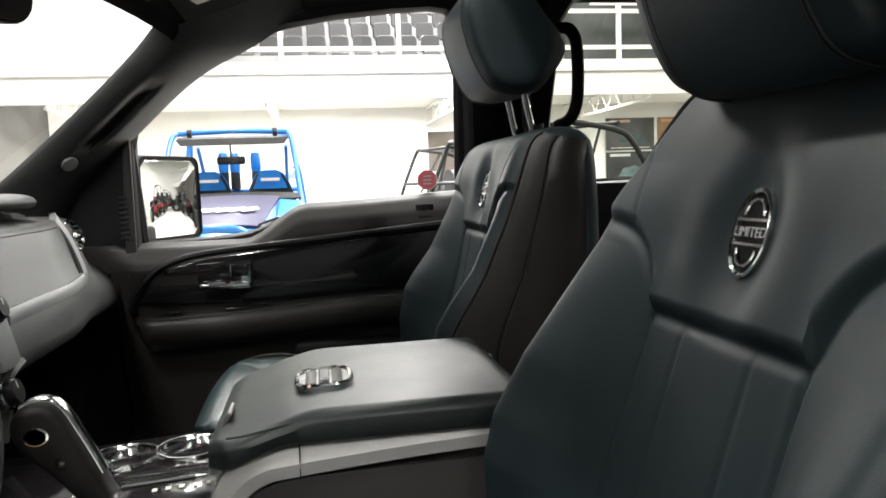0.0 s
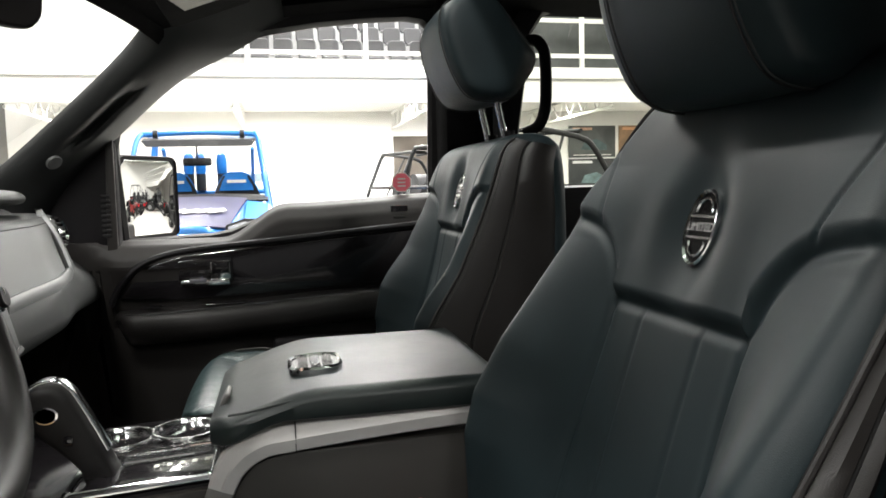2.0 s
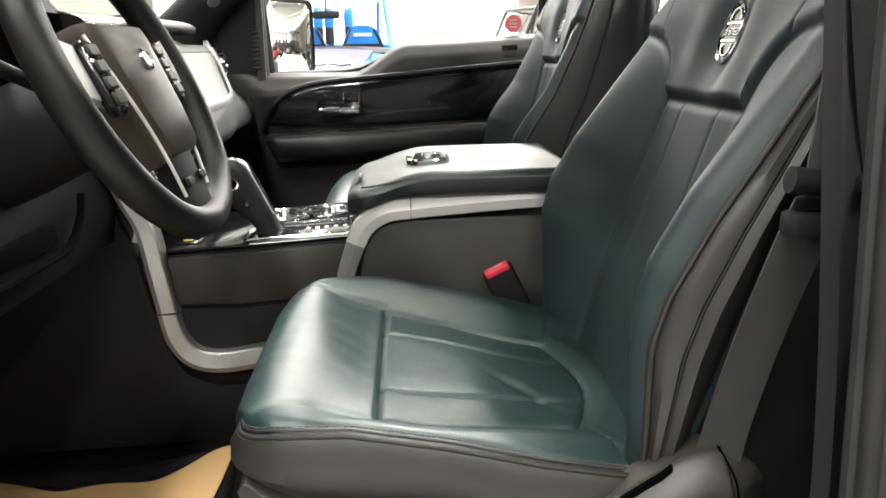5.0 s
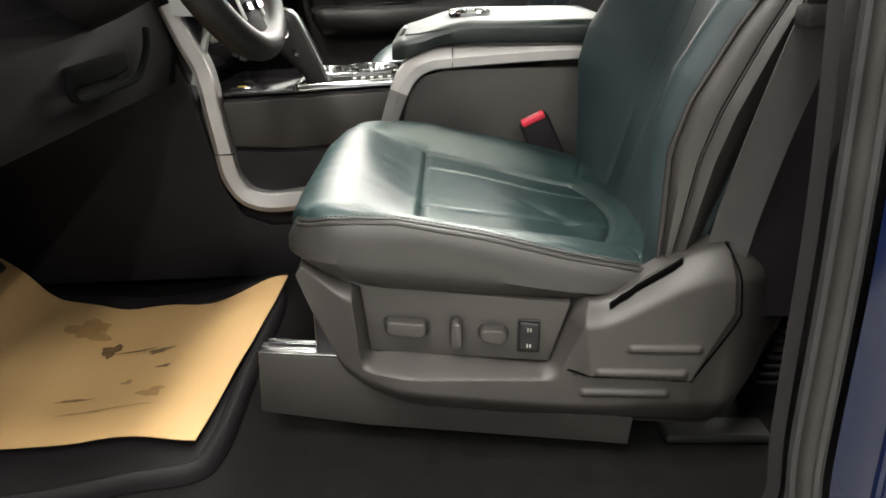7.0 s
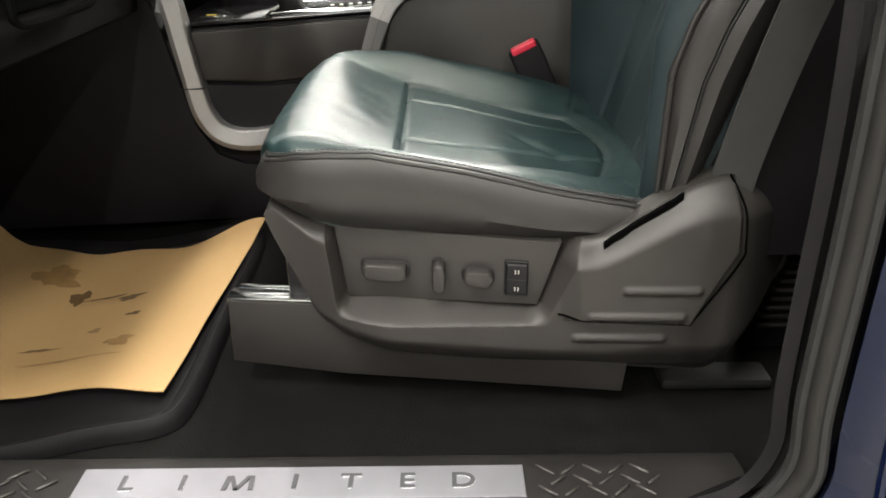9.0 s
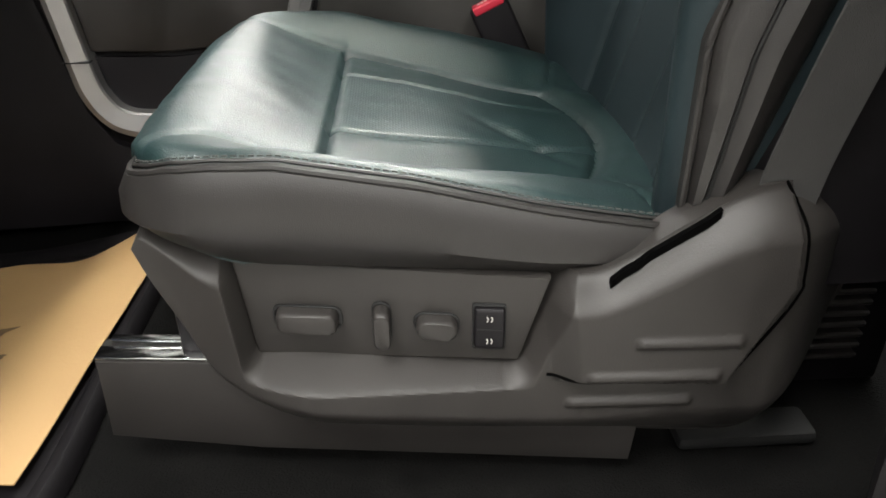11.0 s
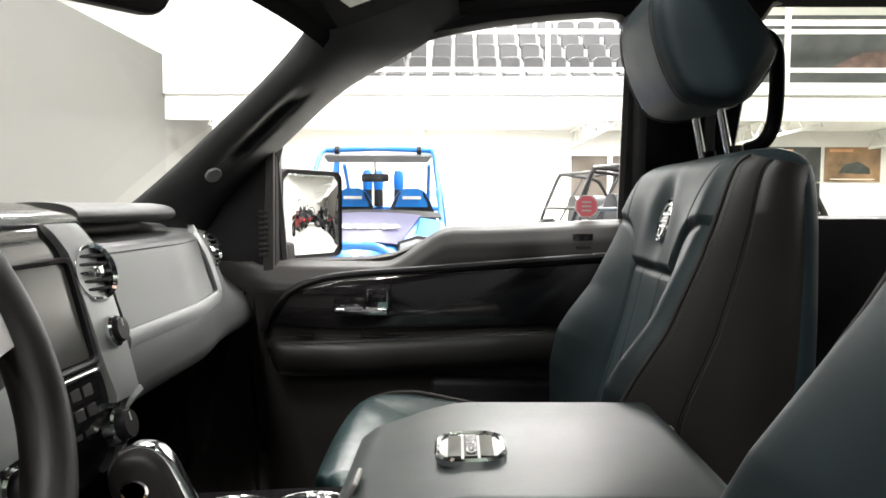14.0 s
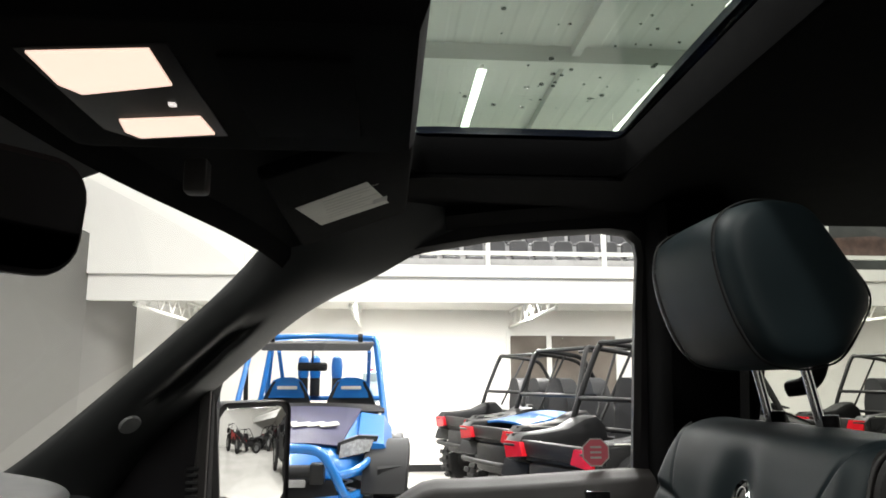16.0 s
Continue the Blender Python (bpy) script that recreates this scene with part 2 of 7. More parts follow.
def rod(a, b, r, n=12):
    return sweep([a, b], circle(r, n), up=(0.13, 0.31, 0.94))


def grid(fn, us, vs):
    """An open sheet from fn(u, v)."""
    bm = bmesh.new()
    rows = [[bm.verts.new(fn(u, v)) for v in vs] for u in us]
    for a, b in zip(rows, rows[1:]):
        for j in range(len(vs) - 1):
            bm.faces.new((a[j], a[j + 1], b[j + 1], b[j]))
    return bm


def sheet(fn, us, vs, thick):
    """A sheet from fn(u, v) with a thickness along its normals."""
    bm = grid(fn, us, vs)
    bmesh.ops.recalc_face_normals(bm, faces=bm.faces)
    bmesh.ops.solidify(bm, geom=bm.faces[:], thickness=thick)
    return bm


def lin(a, b, n):
    return [a + (b - a) * k / (n - 1) for k in range(n)]


def ss(a, b, x):
    """Smooth step from a to b."""
    t = max(0.0, min(1.0, (x - a) / (b - a)))
    return t * t * (3 - 2 * t)


def turned(bm, m):
    bmesh.ops.transform(bm, matrix=m, verts=bm.verts)
    return bm


def rounded(w, h, r, seg=4):
    """A rounded rectangle about the origin, as (u, v) pairs."""
    out = []
    for cx, cy, a0 in ((w / 2 - r, h / 2 - r, 0), (-w / 2 + r, h / 2 - r, 90), (-w / 2 + r, -h / 2 + r, 180), (w / 2 - r, -h / 2 + r, 270)):
        for k in range(seg + 1):
            a = radians(a0 + 90 * k / seg)
            out.append((cx + r * math.cos(a), cy + r * math.sin(a)))
    return out


def text_mesh(body, size, depth, m, spacing=1.0, offset=0.0):
    """Letters as a mesh, centred, drawn in the plane of m."""
    cu = bpy.data.curves.new("t", "FONT")
    cu.body, cu.size, cu.extrude, cu.align_x, cu.align_y = body, size, depth, "CENTER", "CENTER"
    cu.space_character, cu.offset = spacing, offset
    ob = bpy.data.objects.new("t", cu)
    scene.collection.objects.link(ob)
    bpy.context.view_layer.update()
    me = bpy.data.meshes.new_from_object(ob.evaluated_get(bpy.context.evaluated_depsgraph_get()))
    bpy.data.objects.remove(ob)
    bpy.data.curves.remove(cu)
    me.transform(m)
    me.materials.clear()
    return me


# ---- cab of the pickup truck ----
cab = thing("pickup_cab", "dark blue crew cab pickup truck with black interior, driver door open", "truck", (0, 0, 0), kind="structure")


def floor_z(x):
    return 0.60 - 0.05 * ss(-0.15, -0.45, x) if x < -0.15 and x > -0.45 else (0.60 if x >= -0.15 else 0.55 + 0.42 * max(0.0, (-x - 0.62)))


part("floor", sheet(lambda x, y: (x, y, floor_z(x) + 0.003 * noise.noise((x * 9, y * 9, 0))), lin(-1.0, 2.0, 61), lin(-0.02, 1.68, 28), 0.03), CARPET, cab, "black cut-pile carpet floor")
# transmission tunnel under the console
part("tunnel", prism([(0.70, 0.56), (0.72, 0.74), (0.76, 0.78), (0.90, 0.78), (0.94, 0.74), (0.96, 0.56)], "x", -1.0, 1.6, 0.01), CARPET, cab)

# driver sill: inner tread, seal ridges, painted flange
def pillar_x(x, z):
    """The pillar edge stands upright above its foot."""
    return x - 0.028 * ss(0.63, 0.78, z) + 0.088 * max(0.0, z - 0.97) + 0.010 * ss(1.16, 1.32, z)


SILL = [(0.012, 0.585), (0.006, 0.612), (-0.006, 0.622), (-0.030, 0.626), (-0.076, 0.626), (-0.082, 0.620), (-0.086, 0.607), (-0.092, 0.600), (-0.10, 0.50), (0.0, 0.50)]
part("sill_trim", prism(SILL, "x", -1.0, 0.435, 0.0), SILL_BLACK, cab, "textured black door sill trim")
part("rocker", prism([(-0.094, 0.592), (-0.125, 0.588), (-0.150, 0.572), (-0.165, 0.53), (-0.17, 0.36), (-0.05, 0.34), (-0.05, 0.50), (-0.1015, 0.50)], "x", -1.2, 2.2, 0.004), PAINT, cab, "glossy dark blue painted rocker panel")
for k, (yy, zz, rr) in enumerate(((-0.0905, 0.606, 0.006), (-0.104, 0.597, 0.0055))):
    pts = [(-1.0, yy, zz), (0.2, yy, zz), (0.33, yy, zz), (0.405, yy, zz + 0.018), (0.452, yy, zz + 0.075), (0.468, yy, zz + 0.16), (0.464, yy, 0.95), (0.440, yy + 0.02, 1.2), (0.415, yy + 0.06, 1.5), (0.39, yy + 0.11, 1.74)]
    pts = [(pillar_x(x + 0.014 * k * ss(0.3, 0.46, x), z) if x > 0.3 else x, y, z) for x, y, z in pts]
    part("door_seal", tube(pts, rr, 8, 8, up=(0, 1, 0)), RUBBER, cab, "black rubber door opening seal")

part("pillar_seal", tube([(pillar_x(x, z), y, z) for x, y, z in [(0.30, -0.098, 0.603), (0.36, -0.098, 0.606), (0.418, -0.098, 0.626), (0.461, -0.098, 0.680), (0.476, -0.098, 0.765), (0.472, -0.098, 0.95), (0.448, -0.078, 1.2), (0.423, -0.038, 1.5), (0.398, 0.012, 1.74)]], 0.0085, 10, 8, up=(0, 1, 0)), RUBBER_LT, cab, "grey brown pillar seal")
# B pillar: moulded trim, painted body behind the seal
BP = [(0.350, 0.6125), (0.412, 0.636), (0.449, 0.69), (0.462, 0.77), (0.458, 0.95), (0.435, 1.2), (0.410, 1.5), (0.385, 1.76)]
BP = [(pillar_x(x, z), z) for x, z in BP]


def pillar_in(t, v):
    n = len(BP) - 1
    i = min(int(t * n), n - 1)
    p = smooth_path([(a, 0, b) for a, b in BP], 6)
    q = p[min(int(round(t * (len(p) - 1))), len(p) - 1)]
    lean = 0.14 * ss(0.9, 1.75, q.z)
    return (q.x + 0.030 * v + (0.045 * v + 0.10 * v * v) * ss(0.05, 0.35, t), -0.080 + lean + 0.14 * v * (0.22 + 0.78 * ss(0.12, 0.42, t)), q.z - 0.012 * v * (1 - ss(0, 0.3, t)))


part("b_pillar_trim", sheet(pillar_in, lin(0, 1, 43), lin(0, 1, 9), 0.012), KNEE, cab, "dark grey moulded centre pillar trim")
body = []
for x, z in [(q.x, q.z) for q in smooth_path([(a, 0, b) for a, b in BP], 6)]:
    lean = 0.12 * ss(0.9, 1.75, z)
    body.append([Vector((x + 0.030, -0.112 + lean, z - 0.012)), Vector((x + 0.05, -0.135 + lean, z - 0.02)), Vector((x + 0.10, -0.150 + lean, z - 0.03)), Vector((x + 0.22, -0.155 + lean, z - 0.03)), Vector((x + 0.22, -0.06 + lean, z - 0.03)), Vector((x + 0.06, -0.06 + lean, z - 0.01))])
part("b_pillar_body", loft(body), PAINT, cab, "glossy dark blue door frame")
part("pillar_flange", tube([r[1] + Vector((0.006, -0.002, 0)) for r in body], 0.005, 8, 1), PAINT, cab, "blue welded flange edge")
part("pillar_flange", tube([r[2] + Vector((0.0, -0.001, 0)) for r in body], 0.0035, 8, 1), PAINT, cab, "blue welded flange edge")
# latch striker and its plate on the door jamb
part("striker_plate", box(0.470, 0.505, -0.146, -0.128, 0.985, 1.045, 0.003), RUBBER, cab, "dark latch striker plate")
part("striker", tube([(0.482, -0.140, 1.032), (0.482, -0.178, 1.032), (0.482, -0.182, 1.026), (0.482, -0.182, 1.004), (0.482, -0.178, 0.998), (0.482, -0.140, 0.998)], 0.0045, 8, 3), CHROME, cab, "steel latch striker loop")
for bz in (0.975, 1.055):
    part("bolt", rod((0.487, -0.135, bz), (0.487, -0.155, bz), 0.006, 8), STEEL, cab)
# rear door edge with its gap, and latch striker
part("rear_door", join(box(0.585, 1.7, -0.20, -0.13, 0.42, 1.24, 0.012, 3), prism([(0.60, 1.24), (1.7, 1.24), (1.6, 1.72), (0.55, 1.72)], "y", -0.13, -0.06)), PAINT, cab, "dark blue rear door of the truck")
for k in range(9):
    part("vent_rib", box(0.535 + 0.0035 * k, 0.600, 0.196, 0.212, 0.640 + 0.0125 * k, 0.6465 + 0.0125 * k, 0.002, 1), PLASTIC, cab)
part("vent_back", box(0.53, 0.64, 0.212, 0.24, 0.60, 0.78, 0.004), PLASTIC_DK, cab)
# rear cabin walls
part("back_wall", box(1.78, 1.86, -0.05, 1.72, 0.5, 1.28, 0.01), LINER, cab)
part("back_pillar", box(1.70, 1.86, -0.02, 0.12, 1.2, 1.80, 0.02), LINER, cab)
part("back_pillar", box(1.70, 1.86, 1.56, 1.72, 1.2, 1.80, 0.02), LINER, cab)
part("firewall", box(-1.10, -1.0, -0.05, 1.72, 0.45, 1.2, 0.01), CARPET, cab)
part("front_kick", prism([(-1.05, 0.45), (-0.62, 0.52), (-0.60, 0.62), (-0.66, 1.25), (-1.05, 1.25)], "y", -0.06, 0.004, 0.01), PLASTIC_DK, cab)
part("front_kick", prism([(-1.05, 0.45), (-0.50, 0.52), (-0.46, 0.75), (-0.55, 1.22), (-1.05, 1.25)], "y", 1.66, 1.72, 0.01), PLASTIC_DK, cab)

# headliner with the sunroof opening, and the painted roof above
SUN = (0.085, 0.442, 0.20, 1.475)


def head_x0(y):
    return -0.268 + 0.15 * ((y - 0.82) / 0.80) ** 2


def liner_z(x, y):
    return 1.715 + 0.10 * ss(-0.30, 0.12, x) - (0.10 - 0.065 * ss(-0.12, 0.10, x)) * abs((y - 0.82) / 0.86) ** 5


def roof_sheet(up, margin):
    bm = bmesh.new()
    ys = sorted(set([round(v, 4) for v in lin(-0.03, 1.68, 24)] + [SUN[2] - margin, SUN[3] + margin]))
    ks = lin(0, 1, 9)
    def row(y, seg):
        if seg == 0:
            return [head_x0(y) + (SUN[0] - margin - head_x0(y)) * k for k in ks]
        if seg == 1:
            return [SUN[0] - margin + (SUN[1] - SUN[0] + 2 * margin) * k for k in ks]
        return [SUN[1] + margin + (1.84 - SUN[1] - margin) * k for k in ks]
    for seg in range(3):
        for y0, y1 in zip(ys, ys[1:]):
            if seg == 1 and y0 >= SUN[2] - margin - 1e-6 and y1 <= SUN[3] + margin + 1e-6:
                continue
            a, b = row(y0, seg), row(y1, seg)
            for k in range(8):
                bm.faces.new([bm.verts.new((x, y, liner_z(x, y) + up)) for x, y in ((a[k], y0), (a[k + 1], y0), (b[k + 1], y1), (b[k], y1))])
    bmesh.ops.remove_doubles(bm, verts=bm.verts, dist=0.0005)
    bmesh.ops.recalc_face_normals(bm, faces=bm.faces)
    bmesh.ops.solidify(bm, geom=bm.faces[:], thickness=0.012)
    return bm


part("headliner", roof_sheet(0.0, 0.0), LINER, cab, "black fabric headliner")
part("roof_panel", roof_sheet(0.075, -0.004), PAINT, cab, "dark blue painted roof")
part("sunroof_well", loft([[Vector((SUN[0] + 0.1785 + u * k, 0.8375 + v * k, z)) for u, v in rounded(0.357, 1.275, 0.035, 5)] for k, z in ((1.02, 1.800), (0.995, 1.802), (0.985, 1.815), (0.98, 1.84), (0.99, 1.862), (1.03, 1.862))], cap=False), LINER, cab, "black sunroof surround")
sunglass = part("sunroof_glass", prism([(SUN[0] + 0.1785 + u, 0.8375 + v) for u, v in rounded(0.357, 1.27, 0.03)], "z", 1.868, 1.873), GLASS_TINT, cab, "green tinted sunroof glass with water drops")
sunglass.visible_shadow = False
drops = bmesh.new()
rnd = random.Random(5)
for k in range(46):
    cx, cy = SUN[0] + 0.04 + rnd.random() ** 0.7 * 0.28, 0.95 + 0.36 * rnd.random()
    if k % 3 == 0:
        cx, cy = 0.27 + rnd.gauss(0, 0.03), 1.27 + rnd.gauss(0, 0.03)
    bmesh.ops.create_icosphere(drops, subdivisions=1, radius=0.0018 + 0.0030 * rnd.random() ** 2, matrix=Matrix.Translation((cx, cy, 1.8675)) @ Matrix.Diagonal((1, 1, 0.5, 1)))
drop_ob = part("water_drops", drops, glass("water_drop", (0.9, 0.95, 0.92), clear=0.65), sunglass)

drop_ob.visible_shadow = False
# windshield header and glass
part("header_trim", sheet(lambda y, v: (head_x0(y) + 0.01 - 0.018 * v, y, liner_z(head_x0(y), y) - 0.002 - 0.016 * math.sin(math.pi * v)), lin(-0.02, 1.62, 30), lin(0, 1, 5), 0.012), LINER, cab)


def shield(u, v):
    y = 0.82 + 0.86 * u
    xt, zt = head_x0(y) - 0.055, 1.70 - 0.10 * abs(u) ** 5
    xb, zb = -1.12 + 0.42 * u * u, 1.24
    return (xt + (xb - xt) * v, y, zt + (zb - zt) * v + 0.05 * math.sin(math.pi * v))


wind = part("windshield", grid(shield, lin(-0.98, 0.98, 25), lin(0, 1, 9)), GLASS, cab, "clear curved windshield")
wind.visible_shadow = False
part("sensor_band", grid(lambda u, v: Vector(shield(u, v)) + Vector((0.004, 0, -0.002)), lin(-0.39, 0.39, 17), lin(-0.075, 0.14, 6)), mat("dotted_band", (0.03, 0.03, 0.029), 0.8, bump=0.05), wind, "black dotted shade band")

# passenger A pillar, lofted between the windshield edge and the door edge
WL = smooth_path([(-0.86, 1.62, 1.235), (-0.66, 1.63, 1.264), (-0.587, 1.625, 1.303), (-0.523, 1.622, 1.350), (-0.408, 1.617, 1.450), (-0.248, 1.604, 1.598), (-0.168, 1.588, 1.684), (-0.142, 1.545, 1.722), (-0.115, 1.41, 1.830)], 18)
DL = smooth_path([(-0.56, 1.70, 1.13), (-0.47, 1.72, 1.22), (-0.42, 1.735, 1.30), (-0.365, 1.745, 1.37), (-0.275, 1.742, 1.452), (-0.145, 1.718, 1.566), (-0.06, 1.70, 1.622), (0.06, 1.688, 1.682), (0.32, 1.635, 1.83)], 18)


def a_pillar(i, v):
    w, d = WL[i], DL[i]
    p = w.lerp(d, v)
    bulge = math.sin(math.pi * v) ** 0.7
    t = i / (len(WL) - 1)
    p = p + Vector((0.012, -0.036, 0.0)) * bulge * (1 - 0.9 * ss(0.72, 0.95, t)) + Vector((0, 0, 0.03)) * ss(0.8, 1.0, t) * bulge
    # recess of the grab slot, with a soft lip above it
    mid = 0.50 + 0.10 * (t - 0.54)
    grip = math.exp(-(((v - mid - 0.03) / 0.125) ** 4 + ((t - 0.540) / 0.068) ** 4))
    return p + Vector((-0.012, 0.034, 0.0)) * grip


part("a_pillar", sheet(a_pillar, range(len(WL)), lin(0, 1, 61), 0.008), DASH, cab, "dark grey moulded windshield pillar with recessed grab slot")
part("a_pillar", sheet(lambda i, v: (lambda p: (p[0], 1.64 - p[1], p[2]))(a_pillar(i, v)), range(len(WL)), lin(0, 1, 9), 0.008), PLASTIC_DK, cab)
KN = Vector(a_pillar(62, 0.51))
knob_dir = (Vector(a_pillar(65, 0.51)) - Vector(a_pillar(59, 0.51))).cross(Vector(a_pillar(62, 0.58)) - Vector(a_pillar(62, 0.44))).normalized()
if knob_dir.y > 0:
    knob_dir = -knob_dir
cap_u = knob_dir.cross(Vector((0, 0, 1))).normalized()
cap_ring = [cap_u * math.cos(a) + knob_dir.cross(cap_u) * math.sin(a) for a in lin(0, 2 * math.pi, 25)[:-1]]
part("pillar_cap", loft([[KN + knob_dir * d + v * r for v in cap_ring] for d, r in ((-0.01, 0.019), (0.009, 0.019), (0.012, 0.0168), (0.0125, 0.011))]), mat("cap_grey", (0.15, 0.152, 0.15), 0.45, vary=0.08, scale=20, grain=600, bump=0.05), cab, "round grey cover button")
part("pillar_cap_ring", loft([[KN + knob_dir * d + v * r for v in cap_ring] for d, r in ((-0.01, 0.0235), (0.005, 0.0235), (0.006, 0.0205), (0.002, 0.0195))], cap=False), RUBBER, cab)
# roof rail over the passenger doors
rail = smooth_path([(0.16, 1.665, 1.760), (0.30, 1.660, 1.775), (0.55, 1.655, 1.793), (1.0, 1.655, 1.802), (1.6, 1.66, 1.790)], 5)
part("roof_rail", sweep(rail, [(-0.055, 0.03), (-0.035, -0.012), (0.02, -0.018), (0.055, 0.0), (0.055, 0.05), (-0.05, 0.05)]), LINER, cab)
part("roof_rail", sweep([(p.x, 1.64 - p.y, p.z) for p in rail], [(-0.055, 0.03), (-0.02, -0.018), (0.055, 0.0), (0.055, 0.05), (-0.05, 0.05)]), LINER, cab)

# passenger B pillar
part("b_pillar_passenger", loft([[Vector((x - 0.055, 1.60 + dy, z)), Vector((x - 0.045, 1.575 + dy, z)), Vector((x + 0.075, 1.565 + dy, z)), Vector((x + 0.11, 1.60 + dy, z)), Vector((x + 0.11, 1.74 + dy, z)), Vector((x - 0.045, 1.74 + dy, z))] for x, dy, z in ((0.62, 0.07, 0.55), (0.62, 0.07, 1.2), (0.612, 0.05, 1.4), (0.60, 0.0, 1.6), (0.59, -0.03, 1.78))]), LINER, cab, "black passenger side centre pillar")


# ---- passenger front door ----
door = thing("passenger_door", "closed black-trimmed passenger door with chrome handle and clear window", "car door", (0.1, 1.75, 0.6))
WIN = [(-0.262, 1.192), (-0.15, 1.195), (-0.05, 1.199), (0.005, 1.208), (0.06, 1.230), (0.11, 1.256), (0.15, 1.268), (0.25, 1.275), (0.40, 1.281), (0.550, 1.288), (0.545, 1.45), (0.540, 1.60), (0.539, 1.70), (0.532, 1.728), (0.512, 1.744), (0.47, 1.749), (0.37, 1.743), (0.242, 1.730), (0.12, 1.709), (0.040, 1.688), (-0.058, 1.642), (-0.167, 1.562), (-0.260, 1.466), (-0.272, 1.42)]


def glass_y(z):
    return 1.800 - 0.27 * max(0.0, z - 1.28)


def ring_at(k, inset, dy):
    """The window outline, grown by an inset and moved across."""
    cx = sum(p[0] for p in WIN) / len(WIN)
    cz = sum(p[1] for p in WIN) / len(WIN)
    out = []
    for x, z in WIN:
        d = Vector((x - cx, 0, z - cz))
        d.normalize()
        xx, zz = x + d.x * inset, z + d.z * inset
        out.append(Vector((xx, glass_y(z) + dy, zz)))
    return out


part("window_frame", loft([ring_at(0, -0.002, 0.02), ring_at(0, -0.006, -0.006), ring_at(0, 0.004, -0.020), ring_at(0, 0.045, -0.028), ring_at(0, 0.07, 0.0), ring_at(0, 0.07, 0.05), ring_at(0, 0.01, 0.05)], cap=False, closed=True), PLASTIC_DK, door, "black window surround")
pane = bmesh.new()
pane.faces.new([pane.verts.new(v) for v in ring_at(0, 0.012, 0.006)])
pane = part("window_glass", pane, GLASS, door, smooth=False)
pane.visible_shadow = False
# trim panel: swept along x, with the belt line rising behind the mirror


def belt(x):
    return 1.178 + 0.086 * ss(-0.02, 0.15, x) + 0.018 * ss(0.15, 0.6, x)


def door_skin(x, v):
    """The inner trim from the belt (v = 0) to the sill (v = 1)."""
    b = belt(x)
    end = ss(-0.34, -0.27, x)
    prof = [(1.790, b + 0.014), (1.765, b + 0.013), (1.728, b + 0.002), (1.700, b - 0.03), (1.692, b - 0.06), (1.690, 1.13), (1.690, 1.07), (1.690, 1.03), (1.690, 0.95), (1.690, 0.88), (1.685, 0.80), (1.68, 0.70), (1.68, 0.60)]
    t = v * (len(prof) - 1)
    i = min(int(t), len(prof) - 2)
    a, c = prof[i], prof[i + 1]
    k = t - i
    y = a[0] + (c[0] - a[0]) * k
    return (x, 1.728 + (y - 1.728) * end, a[1] + (c[1] - a[1]) * k)


part("trim_panel", sheet(door_skin, lin(-0.55, 0.60, 47), lin(0, 1, 49), 0.02), BASE_GREY, door, "dark grey grained door trim")
# armrest: a padded bolster along the door
arm = []
for x in lin(-0.285, 0.60, 60):
    k = ss(-0.29, -0.235, x) ** 0.5
    zt = 1.020 + 0.030 * ss(-0.25, 0.45, x)
    zb = zt - 0.085 * k
    yo = 1.70 - 0.075 * k
    arm.append([Vector((x, 1.71, zt + 0.002)), Vector((x, yo + 0.03, zt + 0.001)), Vector((x, yo + 0.010, zt - 0.006)), Vector((x, yo, zt - 0.022)), Vector((x, yo + 0.001, zb + 0.03)), Vector((x, yo + 0.015, zb + 0.008)), Vector((x, yo + 0.04, zb)), Vector((x, 1.71, zb))])
arm = part("armrest", loft(arm), LEATHER_SIDE, door, "black padded armrest with stitched edge")
part("stitch", tube([(x, 1.70 - 0.075 * ss(-0.29, -0.235, x) ** 0.5 + 0.0085, 1.017 + 0.030 * ss(-0.25, 0.45, x)) for x in lin(-0.25, 0.58, 40)], 0.0012, 5, 2), THREAD, arm)
part("lower_panel", box(0.10, 0.60, 1.645, 1.69, 0.62, 0.935, 0.015, 3), PLASTIC_DK, door)
# gloss insert behind the handle
ins = [(-0.265, 1.052), (-0.225, 1.105), (-0.18, 1.135), (-0.11, 1.152), (0.05, 1.166), (0.30, 1.186), (0.60, 1.205), (0.60, 1.068), (0.20, 1.052), (-0.10, 1.042)]
part("gloss_insert", prism(ins, "y", 1.676, 1.70, 0.003), PIANO, door, "glossy black door insert")
part("insert_trim", sweep(smooth_path([(-0.285, 1.676, 1.035), (-0.268, 1.676, 1.075), (-0.225, 1.676, 1.125), (-0.17, 1.676, 1.152), (-0.09, 1.676, 1.167), (0.10, 1.676, 1.182), (0.60, 1.676, 1.222)], 6), circle(0.009, 8), up=(0, 1, 0)), PLASTIC_DK, door)
part("handle_cup", prism([(-0.125, 1.082), (-0.125, 1.140), (0.008, 1.148), (0.008, 1.084)], "y", 1.672, 1.70, 0.004), PIANO, door)
hand = part("door_handle", join(box(-0.118, 0.002, 1.650, 1.662, 1.078, 1.094, 0.004, 2), box(-0.046, 0.004, 1.656, 1.672, 1.092, 1.137, 0.004, 2)), CHROME, door, "chrome pull handle")
part("lock_rocker", box(-0.042, 0.0, 1.652, 1.657, 1.108, 1.138, 0.002), PIANO, hand)
part("handle_inset", box(-0.095, -0.055, 1.648, 1.651, 1.087, 1.097, 0.001), STEEL, hand)
